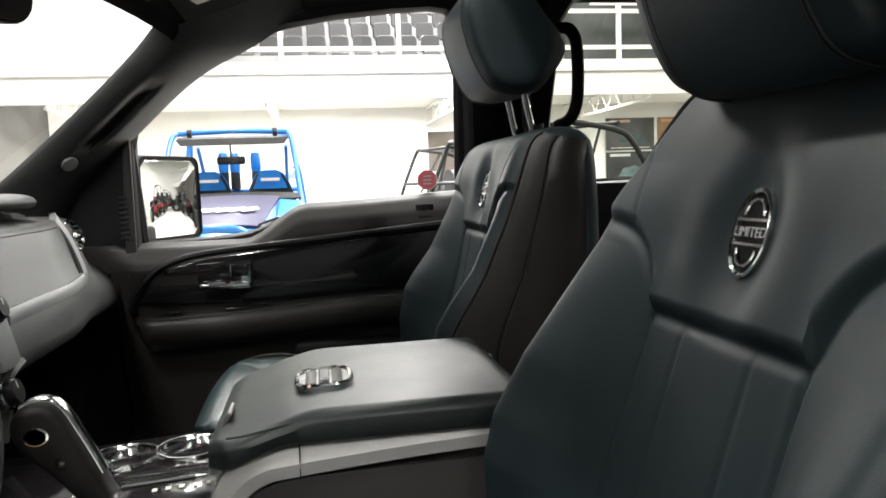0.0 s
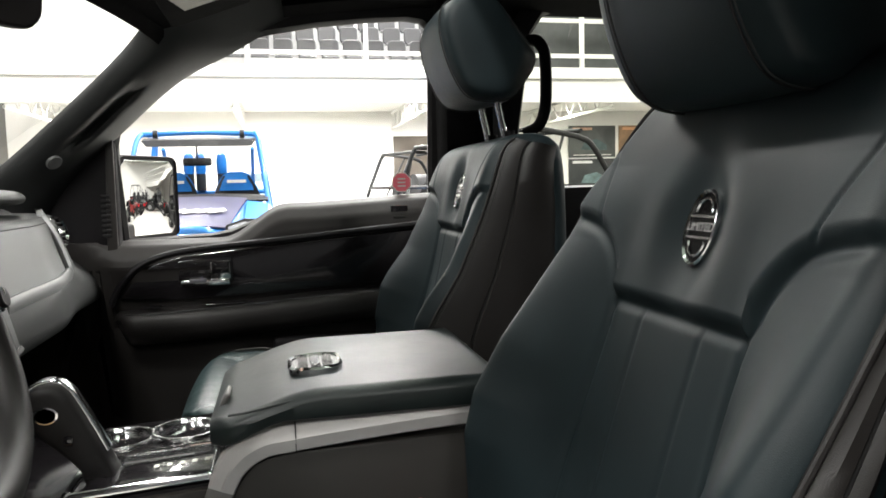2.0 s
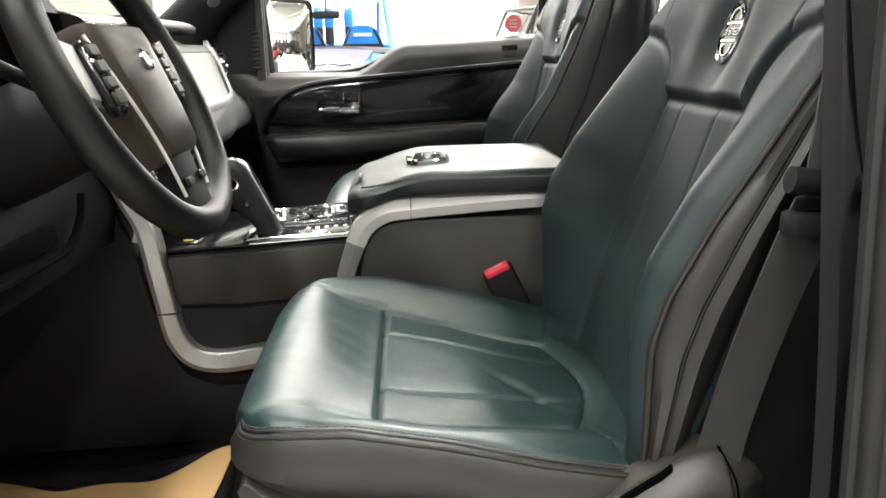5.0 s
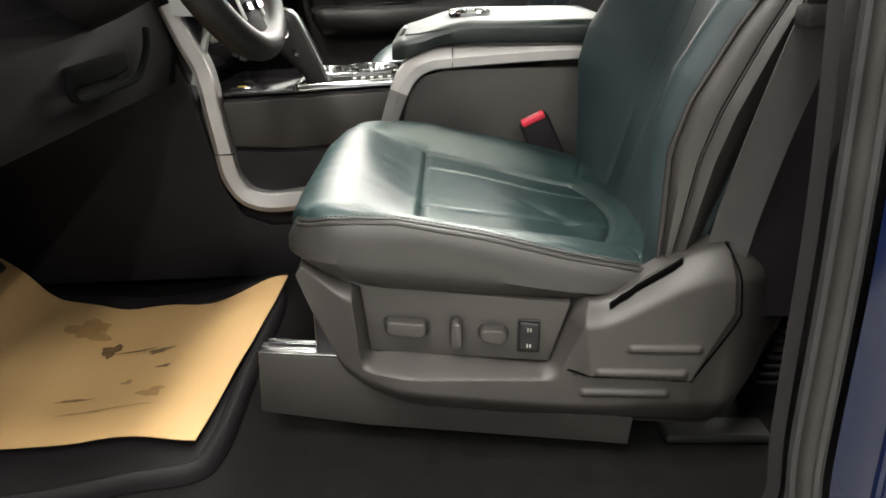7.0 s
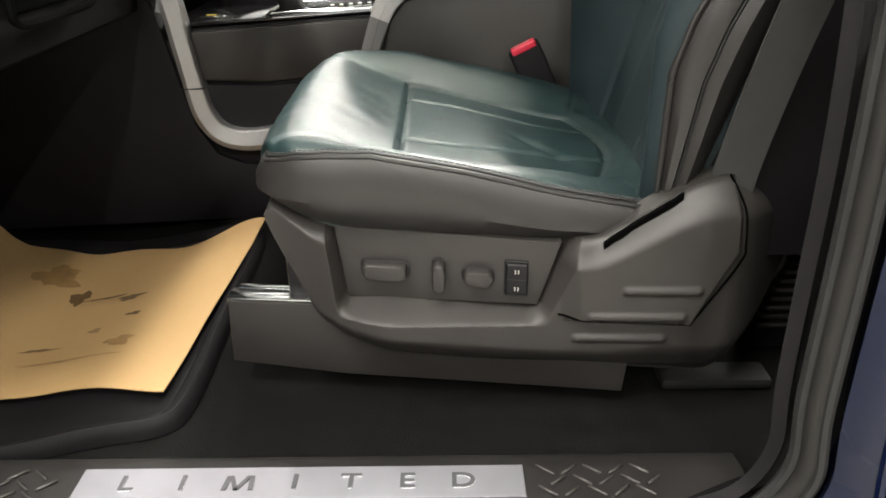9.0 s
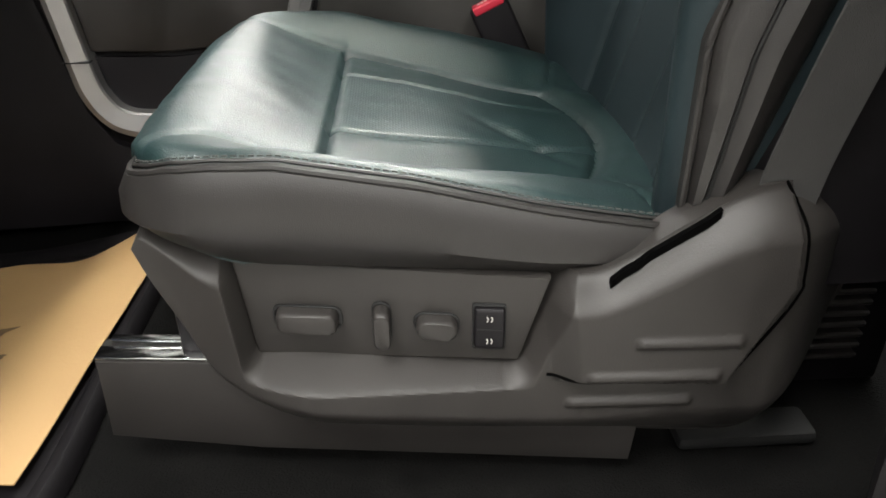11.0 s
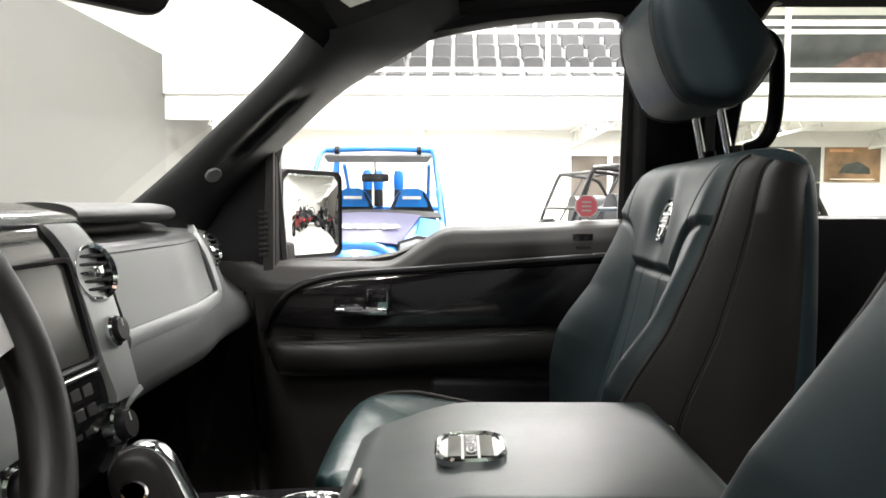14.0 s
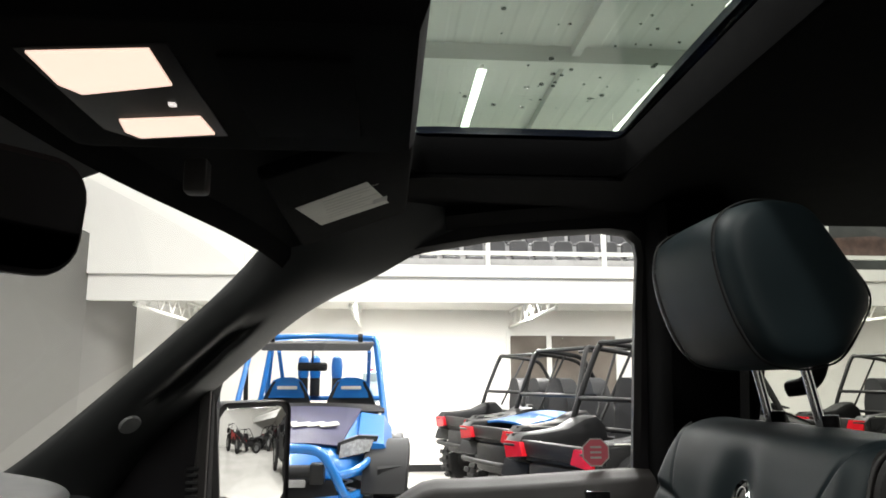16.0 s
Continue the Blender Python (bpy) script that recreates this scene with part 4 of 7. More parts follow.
        # Black shell added to stand for the shade behind the flank.
        if driver or g == -1:
            part("shade_shell", loft(shell), KNEE, seat, "added black shell standing for the shade behind the seat flank")
        part("piping", tube(pipe, 0.0028, 8, 2), LEATHER_SIDE, back)
        tagged(part("stitches", dashes(low, 0.0062, 0.0040, 0.0006), THREAD_LT if not driver else THREAD, back), kind="stuff")
        part("side_seam", tube(mid, 0.0018, 6, 2), RUBBER, back)
    # oval badge
    e0 = b_pt(b_ts[max(j for j in range(len(b_ts)) if b_path[j].z <= 1.268 + rise and b_ts[j] < top_q)])
    tilt = Matrix.Translation(place(e0.x + 0.006, 0, 1.268 + rise)) @ Matrix.Rotation(radians(-90), 4, "Z") @ Matrix.Rotation(radians(90 - 17), 4, "X")
    oval = [(0.0255 * math.cos(a), 0.039 * math.sin(a)) for a in lin(0, 2 * math.pi, 37)[:-1]]
    oval_in = [(u * 0.86, v * 0.89) for u, v in oval]
    badge = part("badge", turned(loft([[Vector((u, v, z)) for u, v in r] for r, z in ((oval, -0.004), (oval, 0.003), ([(u * 0.94, v * 0.95) for u, v in oval], 0.005), (oval_in, 0.003), (oval_in, 0.0))]), tilt), CHROME, seat, "oval chrome badge")
    part("badge_face", turned(prism([(u * 0.99, v * 0.99) for u, v in oval_in], "z", 0.0005, 0.002), tilt), PIANO, badge)
    part("badge_bar", turned(join(box(-0.0235, 0.0235, 0.0095, 0.0120, 0.0015, 0.0035), box(-0.0235, 0.0235, -0.0115, -0.0090, 0.0015, 0.0035)), tilt), CHROME, badge)
    for g in (1, -1):
        part("badge_arc", turned(sweep([Vector((0.013 * math.cos(a), g * (0.0145 + 0.014 * math.sin(a)), 0.003)) for a in lin(0, math.pi, 14)], circle(0.0013, 6)), tilt), CHROME, badge)
    part("lettering", text_mesh("LIMITED", 0.0125, 0.0006, tilt @ Matrix.Translation((0, 0, 0.003)), 1.0), LETTER_LT, badge, smooth=False)
    # headrest on chrome posts
    hx, hz = (0.570, 1.492) if driver else (0.548, 1.586)
    prof = smooth_path([(-0.046, 0, -0.092), (-0.072, 0, -0.052), (-0.090, 0, 0.0), (-0.096, 0, 0.044), (-0.088, 0, 0.078), (-0.060, 0, 0.098), (-0.018, 0, 0.102), (0.030, 0, 0.088), (0.080, 0, 0.040), (0.116, 0, 0.002), (0.125, 0, -0.020), (0.114, 0, -0.044), (0.074, 0, -0.090), (0.034, 0, -0.104), (-0.010, 0, -0.105)], 5, closed=True)

    def rear(x, c):
        """The back of the headrest narrows in plan."""
        return x * (1 - 0.42 * abs(c) ** 2.2) if x > 0 else x

    rings = []
    for c, w in ((-1.0, 0.30), (-0.99, 0.66), (-0.975, 0.80), (-0.95, 0.885), (-0.91, 0.925), (-0.85, 0.950), (-0.75, 0.972), (-0.55, 0.99), (-0.25, 1.0), (0.0, 1.0), (0.25, 1.0), (0.55, 0.99), (0.75, 0.972), (0.85, 0.950), (0.91, 0.925), (0.95, 0.885), (0.975, 0.80), (0.99, 0.66), (1.0, 0.30)):
        rings.append([place(hx + rear(v.x, c) * w, 0.142 * c, hz + v.z * w) for v in prof])
    hr = part("headrest", loft(rings), LEATHER, seat, "black leather headrest")
    for yy in (-0.098, 0.098):
        part("seam", tube([place(hx + rear(v.x, yy / 0.142) * 1.003, yy, hz + v.z * 1.003) for v in prof], 0.0013, 6, 1, closed=True), RUBBER, hr)
    for yy in (-0.104, 0.104):
        part("stitch", tube([place(hx + rear(v.x, yy / 0.142) * 1.002, yy, hz + v.z * 1.002) for v in prof], 0.0009, 5, 1, closed=True), THREAD, hr)
    for yy in (-0.062, 0.062):
        part("headrest_post", rod(place(0.605, yy, 1.36), place(hx + 0.022, yy, hz - 0.06), 0.0065), CHROME, seat, "chrome headrest post")
        part("post_collar", rod(place(0.604, yy, 1.405), place(0.603, yy, 1.424), 0.013, 16), PLASTIC_DK, seat)
    return seat, place


driver, dplace = build_seat("driver_seat", "black leather power front seat with stitched panels and oval badge", 0.372, 1, True)
passenger, pplace = build_seat("passenger_seat", "black leather front passenger seat with headrest and oval badge", 1.272, -1, False)


def seat_trim(seat, place, detailed):
    """The moulded side cover, rail and lower base of a front seat."""
    # lower cover: outline in (x, z), bulging outward
    def cover_y(x):
        return -0.275 + 0.052 * (1 - ss(-0.05, 0.10, x)) - 0.004 * ss(0.25, 0.42, x) + 0.075 * ss(0.435, 0.545, x)
    top = [(-0.0425, 0.848), (-0.034, 0.864), (-0.012, 0.854), (0.012, 0.8415), (0.03, 0.8375), (0.05, 0.8355), (0.15, 0.828), (0.24, 0.819), (0.262, 0.817), (0.285, 0.817), (0.305, 0.821), (0.33, 0.836), (0.38, 0.869), (0.418, 0.885), (0.45, 0.882), (0.49, 0.865), (0.525, 0.83)]
    bot = [(-0.041, 0.836), (-0.032, 0.80), (-0.014, 0.755), (0.003, 0.712), (0.022, 0.697), (0.045, 0.687), (0.13, 0.670), (0.215, 0.662), (0.24, 0.6605), (0.265, 0.659), (0.30, 0.657), (0.33, 0.655), (0.36, 0.652), (0.40, 0.650), (0.44, 0.652), (0.48, 0.68), (0.52, 0.76)]
    top = [(x, z - 0.017 * (1 - ss(-0.05, 0.15, x))) for x, z in top]
    bot = [(x, z - 0.010 * (1 - ss(-0.05, 0.15, x))) for x, z in bot]
    tp, bp = smooth_path([(x, 0, z) for x, z in top], 22), smooth_path([(x, 0, z) for x, z in bot], 22)

    def ramp(a, b, x):
        """A straight step with slightly eased ends."""
        t = max(0.0, min(1.0, (x - a) / (b - a)))
        return 0.75 * t + 0.25 * t * t * (3 - 2 * t)

    def panel(x, z):
        return ramp(0.021, 0.035, x - 0.10 * (0.83 - z)) * (1 - ramp(0.262, 0.286, x + 0.34 * (0.817 - z))) * ramp(0.723, 0.741, z)

    HINGE = [(0.256, 0.830), (0.426, 0.933), (0.439, 0.812), (0.401, 0.727), (0.270, 0.732)]

    def hinge(x, z):
        """The proud hinge cover, with a broad bevel at its front."""
        out = 1.0
        for k, (p, q) in enumerate(zip(HINGE, HINGE[1:] + HINGE[:1])):
            ex, ez = q[0] - p[0], q[1] - p[1]
            d = ((z - p[1]) * ex - (x - p[0]) * ez) / math.hypot(ex, ez)
            out = min(out, ramp(-0.001, 0.020 if k == 4 else 0.004, -d))
        return out

    rows = []
    for a, b in zip(tp, bp):
        row = []
        for v in lin(0, 1, 90):
            p = a.lerp(b, v)
            y = cover_y(p.x) - 0.020 * ss(0.0, 0.16, v) * (1 - ss(0.78, 1.0, v)) + 0.008 * ss(0.93, 1.0, v) + 0.005 * ss(0.10, 0.0, v)
            y += 0.042 * panel(p.x, p.z) - 0.011 * hinge(p.x, p.z)
            for gx0, gx1, gz in ((0.323, 0.408, 0.7705), (0.290, 0.396, 0.740), (0.278, 0.382, 0.7075)):
                y -= 0.0035 * math.exp(-((p.z - gz) / 0.0042) ** 4) * ss(gx0, gx0 + 0.008, p.x) * (1 - ss(gx1 - 0.008, gx1, p.x))
            row.append(place(p.x, y, p.z))
        row += [place(p.x, -0.235, p.z), place(a.x, -0.240, a.z - 0.012), place(a.x, cover_y(a.x) + 0.02, a.z + 0.001)]
        rows.append(row)
    cover = part("side_cover", loft(rows), PLASTIC, seat, "dark grey moulded seat side cover with grooves")
    if detailed:
        # parting line of the hinge cover
        line = []
        for q in smooth_path([(0.423, 0, 0.8865), (0.438, 0, 0.858), (0.4455, 0, 0.815), (0.443, 0, 0.798), (0.405, 0, 0.731), (0.396, 0, 0.7265), (0.33, 0, 0.7305), (0.264, 0, 0.737)], 12):
            near = sorted((((v.x - q.x) ** 2 + (v.z - q.z) ** 2, v.y) for r in rows for v in r[:90] if abs(v.x - q.x) + abs(v.z - q.z) < 0.012))[:9]
            line.append(Vector((q.x, sum(y for d, y in near) / len(near) - 0.0004, q.z)))
        part("parting_line", tube(line[::2], 0.0012, 6, 3), GAP, cover)
        # slot for the hinge
        slot = []
        for q in lin(0, 1, 9):
            x, z = 0.306 + 0.074 * q, 0.8145 + 0.0510 * q
            c = min((v for r in rows for v in r[:90]), key=lambda v: (v.x - x) ** 2 + (v.z - z + 0.004) ** 2)
            slot.append([Vector((x, c.y + d, z + e)) for d, e in ((-0.0012, -0.0034), (-0.0012, 0.0030), (0.004, 0.0030), (0.004, -0.0034))])
        part("hinge_slot", loft(slot), GAP, cover)
    if detailed:
        yb = -0.268
        lean = Matrix.Identity(4)
        lean[1][0], lean[1][3] = -0.135, 0.135 * 0.165
        base = part("switch_panel", turned(prism([(0.030, 0.822), (0.266, 0.813), (0.245, 0.738), (0.040, 0.736)], "y", place(0, yb, 0).y, place(0, -0.2, 0).y, 0.003), lean), PLASTIC, seat, "dark grey recessed seat control panel")
        def knob(nm, x0, x1, z0, z1, out, r, lab):
            cx, cz = (x0 + x1) / 2, (z0 + z1) / 2
            rr = rounded(x1 - x0, z1 - z0, r)
            o = part(nm, turned(loft([[place(cx + u * k, yb + d, cz + v * k) for u, v in rr] for k, d in ((1, 0.004), (1, -out * 0.7), (0.93, -out * 0.93), (0.84, -out))]), lean), PLASTIC_DK if nm == "heat_switch" else PLASTIC, base, lab)
            part("rim", turned(loft([[place(cx + u * k, yb + d, cz + v * k) for u, v in rr] for k, d in ((1.16, 0.002), (1.14, -0.002), (1.06, -0.0025), (1.05, 0.002))], cap=False), lean), RUBBER, o)
            return o
        knob("seat_switch", 0.060, 0.107, 0.7645, 0.7825, 0.014, 0.006, "long grey seat slide switch")
        knob("recline_switch", 0.1340, 0.1470, 0.753, 0.787, 0.016, 0.006, "upright grey recline switch")
        knob("lumbar_switch", 0.1665, 0.1975, 0.7630, 0.7800, 0.014, 0.0080, "oval grey lumbar switch")
        hs = knob("heat_switch", 0.2105, 0.2325, 0.752, 0.788, 0.006, 0.002, "black seat heater switch")
        part("split", turned(box(0.2120, 0.2310, place(0, yb - 0.0068, 0).y, place(0, yb - 0.005, 0).y, 0.7700, 0.7710), lean), RUBBER, base)
        for zz in (0.780, 0.760):
            for dx in (-0.002, 0.0012):
                part("symbol", turned(tube([place(0.2213 + dx, yb - 0.0066, zz - 0.0022), place(0.2222 + dx, yb - 0.0066, zz), place(0.2213 + dx, yb - 0.0066, zz + 0.0022)], 0.00045, 5, 2), lean), PAPER_W, base)
    # base and slide rail
    y0, y1 = sorted((place(0, -0.262, 0).y, place(0, -0.15, 0).y))
    turn_in = Matrix.Identity(4)
    if detailed:
        turn_in[1][0], turn_in[1][3] = -0.09, 0.018
    part("seat_base", turned(prism([(-0.098, 0.722), (-0.102, 0.640), (0.03, 0.628), (0.20, 0.624), (0.347, 0.620), (0.350, 0.66), (0.10, 0.70), (0.0, 0.722)], "y", y0, y0 + 0.034, 0.004), turn_in), BASE_GREY, seat, "grey plastic seat base")
    part("slide_rail", turned(join(box(-0.098, 0.03, y0 + 0.002, y0 + 0.018, 0.7225, 0.7255, 0.001), box(-0.09, 0.03, y0 + 0.022, y0 + 0.030, 0.7225, 0.729, 0.001)), turn_in), CHROME, seat, "bright steel seat rail")
    y2, y3 = sorted((place(0, 0.15, 0).y, place(0, 0.24, 0).y))
    part("seat_base", box(-0.01, 0.35, y2, y3, 0.60, 0.79, 0.01), PLASTIC_DK, seat)
    y4, y5 = sorted((place(0, -0.23, 0).y, place(0, 0.23, 0).y))
    part("seat_pan", box(-0.03, 0.46, y4, y5, 0.70, 0.80, 0.01), PLASTIC_DK, seat)
    part("rear_foot", box(0.40, 0.53, y0 + 0.01, y0 + 0.05, 0.603, 0.618, 0.006), RUBBER, seat)


seat_trim(driver, dplace, True)
seat_trim(passenger, pplace, False)

# rear bench
bench = thing("rear_bench", "black leather rear bench seat in the dark cabin", "car seat", (1.4, 0.82, 0.6))
part("bench_cushion", box(1.10, 1.62, 0.06, 1.58, 0.80, 0.98, 0.05, 4), PLASTIC_DK, bench)
part("bench_back", turned(box(-0.07, 0.07, 0.06, 1.58, 0.0, 0.52, 0.04, 4), Matrix.Translation((1.62, 0, 0.93)) @ Matrix.Rotation(radians(12), 4, "Y")), PLASTIC_DK, bench)
part("bench_base", box(1.14, 1.7, 0.10, 1.54, 0.60, 0.80, 0.01), PLASTIC_DK, bench)


# ---- centre console ----
console = thing("center_console", "dark grey centre console with satin silver band and leather armrest lid", "console", (0.1, 0.82, 0.6))
# rear storage box under the lid
part("storage_side", prism([(0.030, 0.62), (0.045, 0.86), (0.060, 0.935), (0.085, 0.968), (0.125, 0.980), (0.42, 0.985), (0.46, 0.96), (0.47, 0.62)], "y", 0.672, 0.970, 0.006), CONSOLE, console, "dark grey console box")
band = [Vector(p) for p in smooth_path([(0.002, 0, 0.80), (0.022, 0, 0.87), (0.042, 0, 0.93), (0.062, 0, 0.972), (0.095, 0, 0.995), (0.14, 0, 1.0015), (0.28, 0, 1.012), (0.44, 0, 1.020)], 8)]


def band_piece(lo, hi, y0, y1):
    rings = []
    for i in range(lo, hi + 1):
        p = band[i]
        d = (band[min(i + 1, len(band) - 1)] - band[max(i - 1, 0)]).normalized()
        n = Vector((-d.z, 0, d.x))
        flat = ss(0.3, 0.95, abs(d.x))
        w = 0.0125 + 0.006 * min(1.0, i / 26)
        a, b = p + n * w, p - n * w
        rings.append([Vector((q.x, y, q.z)) for q, y in ((a, y1), (a, y0 + 0.003 + 0.011 * flat), (a.lerp(b, 0.08), y0 + 0.001 + 0.0085 * flat), (a.lerp(b, 0.46), y0 + 0.0005), (a.lerp(b, 0.54), y0 - 0.001), (b.lerp(a, 0.06), y0 + 0.0), (b, y0 + 0.003), (b, y1))])
    return loft(rings)


for y0, y1 in ((0.660, 0.69), (0.982, 0.952)):
    sgn = 1 if y1 > y0 else -1
    if sgn > 0:
        # The leg is the same silver; its darker colour stands for shade.
        part("silver_band", band_piece(0, 18, y0, y1), SILVER_SHADED, console, "lower end of the satin silver trim band, coloured as shaded", angle=0.25)
        part("silver_band", band_piece(18, 40, y0, y1), SILVER, console, "satin silver trim band", angle=0.25)
        part("silver_band", band_piece(40, len(band) - 1, y0 + 0.0008, y1), SILVER, console, "satin silver trim band", angle=0.25)
        part("band_joint", box(0.1394, 0.1406, y0 - 0.0006, y0 + 0.02, 0.984, 1.019), RUBBER, console)
    else:
        part("silver_band", turned(band_piece(0, len(band) - 1, 0.660, 0.69), Matrix.Translation((0, 1.642, 0)) @ Matrix.Diagonal((1, -1, 1, 1))), SILVER, console)
# armrest lid, drooping at the front
lid = []
for k in range(49):
    u = k / 48
    x = 0.035 + 0.395 * u
    zt = 1.030 + 0.032 * ss(0, 0.36, u) ** 0.9 + 0.003 * u - 0.020 * ss(0.94, 1.0, u)
    zb = 0.994 + 0.032 * ss(0.0, 0.25, u)
    nose = 0.62 + 0.38 * ss(-0.02, 0.05, u) ** 0.5
    zt = zb + (zt - zb) * nose
    w = 0.158 + 0.012 * ss(0, 0.2, u) - 0.03 * ss(0.95, 1.0, u) - 0.02 * (1 - ss(0, 0.06, u))
    ring = []
    hard = rounded(2 * w, zt - zb, 0.004, 6)
    for k_, (du, dv) in enumerate(rounded(2 * w, zt - zb, min(0.013, 0.45 * (zt - zb)), 6)):
        if dv < 0:
            du, dv = hard[k_]
        zz = (zt + zb) / 2 + dv + (0.004 * (1 - (du / w) ** 2) if dv > 0 else 0.0)
        yy = du * (1.0 + 0.035 * (1 - abs(dv) / ((zt - zb) / 2)))
        ring.append(Vector((x, 0.822 + yy, zz)))
    lid.append(ring)
lid = part("armrest_lid", loft(lid), LEATHER_LID, console, "padded black leather armrest lid")
part("lid_seam", tube([(0.06 + 0.36 * u, 0.6535, 1.040 + 0.012 * ss(0, 0.25, u)) for u in lin(0, 1, 20)], 0.0016, 6, 2), THREAD, lid)
part("lid_latch", turned(box(-0.004, 0.003, -0.024, 0.024, -0.012, 0.012, 0.003, 3), Matrix.Translation((0.050, 0.760, 1.0335)) @ Matrix.Rotation(radians(28), 4, "Y")), SILVER_SHADED, lid, "silver lid latch")
lb = Matrix.Translation((0.172, 0.785, 1.0667)) @ Matrix.Rotation(radians(-2), 4, "Y") @ Matrix.Rotation(radians(-90), 4, "Z")
plate = part("lid_badge", turned(loft([[Vector((u * k, v * k, z)) for u, v in rounded(0.098, 0.076, 0.030, 6)] for k, z in ((1, -0.004), (1, 0.002), (0.94, 0.0045), (0.86, 0.003), (0.85, 0.0015))]), lb), CHROME, lid, "chrome lid badge")
part("badge_face", turned(join(box(-0.034, 0.034, 0.010, 0.024, 0.001, 0.003), box(-0.034, 0.034, -0.024, -0.010, 0.001, 0.003), box(-0.036, 0.036, -0.007, 0.007, 0.001, 0.0035)), lb), PIANO, plate)
part("lettering", text_mesh("LIMITED", 0.0155, 0.0006, lb @ Matrix.Translation((0, 0, 0.0045)), 1.0), LETTER_LT, plate, smooth=False)
# front tray, side skirts and the shifter bed
part("tray_body", prism([(-0.42, 0.60), (-0.36, 0.86), (-0.305, 0.926), (-0.10, 0.940), (0.06, 0.950), (0.06, 0.60)], "y", 0.682, 0.962, 0.006), PLASTIC_DK, console, "black lower console")
part("side_skirt", prism([(-0.36, 0.845), (-0.30, 0.920), (-0.10, 0.934), (0.045, 0.944), (0.02, 0.855), (-0.15, 0.840)], "y", 0.672, 0.69, 0.004), PLASTIC, console)
part("side_skirt", prism([(-0.36, 0.60), (-0.36, 0.838), (-0.15, 0.833), (0.02, 0.848), (0.03, 0.60)], "y", 0.676, 0.69, 0.003), PLASTIC_DK, console)
part("gloss_deck", prism([(-0.315, 0.9285), (-0.10, 0.942), (0.056, 0.952), (0.056, 0.956), (-0.10, 0.9465), (-0.315, 0.934)], "y", 0.680, 0.966, 0.0015), PIANO, console, "glossy black console deck")
bezel = part("shifter_bezel", turned(loft([[Vector((u * k, v * k, z)) for u, v in rounded(0.186, 0.126, 0.012)] for k, z in ((1, 0), (1, 0.006), (0.96, 0.009), (0.91, 0.007), (0.90, 0.002))]), Matrix.Translation((-0.050, 0.740, 0.9485)) @ Matrix.Rotation(radians(-3.3), 4, "Y")), CHROME, console, "chrome shifter surround")
part("gate_plate", turned(box(-0.082, 0.082, -0.054, 0.054, 0.001, 0.004, 0.001), Matrix.Translation((-0.050, 0.740, 0.9485)) @ Matrix.Rotation(radians(-3.3), 4, "Y")), PIANO, bezel)
for k in range(6):
    part("gear_mark", turned(box(-0.003, 0.003, -0.0045, 0.0045, 0.005, 0.0056), Matrix.Translation((-0.040 + 0.016 * k, 0.738, 0.950 + 0.0009 * k))), PAPER_W, bezel)
part("gate_slot", turned(box(-0.02, 0.07, -0.004, 0.004, 0.005, 0.0058), Matrix.Translation((-0.066, 0.768, 0.9475)) @ Matrix.Rotation(radians(-3.3), 4, "Y")), RUBBER, bezel)
# cup holders with bright rims
for cx in (-0.115, -0.020):
    cz = 0.9465 + 0.06 * (cx + 0.066)
    cup = part("cup_holder", loft([[Vector((cx + r * math.cos(a), 0.890 + r * math.sin(a), cz + z)) for a in lin(0, 2 * math.pi, 33)[:-1]] for r, z in ((0.050, -0.002), (0.0505, 0.005), (0.0495, 0.0072), (0.0470, 0.0072), (0.0450, 0.005), (0.043, -0.006))], cap=False), CHROME, console, "chrome cup holder rim")
    part("cup_floor", loft([[Vector((cx + r * math.cos(a), 0.890 + r * math.sin(a), cz + z)) for a in lin(0, 2 * math.pi, 33)[:-1]] for r, z in ((0.044, -0.003), (0.042, -0.001))]), mat("cup_liner", (0.004, 0.024, 0.045), 0.16, metal=0.2, vary=0.1, bump=0), cup, "dark blue glossy cup liner")
# shift lever
LEVER = [(-0.092, 0.946), (-0.096, 0.962), (-0.113, 1.003), (-0.130, 1.040), (-0.142, 1.062), (-0.156, 1.073), (-0.174, 1.074), (-0.190, 1.067), (-0.200, 1.050), (-0.198, 1.030), (-0.186, 1.010), (-0.166, 0.992), (-0.148, 0.975), (-0.134, 0.958), (-0.128, 0.944)]


def lever_ring(k, y):
    """The lever's side outline, drawn in by k towards its middle line."""
    pts = smooth_path([(x, 0, z) for x, z in LEVER], 4, closed=True)
    out = []
    for p in pts:
        c = Vector((-0.110 - 0.55 * (min(p.z, 1.045) - 0.945), 0, min(p.z, 1.045)))
        q = c + (p - c) * k
        out.append(Vector((q.x, y, q.z)))
    return out


lev = part("shift_lever", loft([lever_ring(k, y) for k, y in ((0.55, 0.7325), (0.80, 0.7345), (0.93, 0.739), (1.0, 0.747), (1.0, 0.767), (0.93, 0.775), (0.80, 0.7795), (0.55, 0.7815))]), mat("lever_leather", (0.008, 0.0072, 0.0072), 0.45, vary=0.15, scale=20, grain=600, bump=0.1, spec=0.25, kind="leather"), console, "black leather gear lever", angle=1.2)
part("lever_cap", sweep(smooth_path([(-0.101, 0.757, 0.980), (-0.1145, 0.757, 1.010), (-0.131, 0.757, 1.044), (-0.143, 0.757, 1.0645), (-0.157, 0.757, 1.0745), (-0.174, 0.757, 1.0755), (-0.190, 0.757, 1.068)], 6), rounded(0.005, 0.022, 0.002, 2), up=(0, 1, 0)), CHROME, lev, "chrome lever spine")
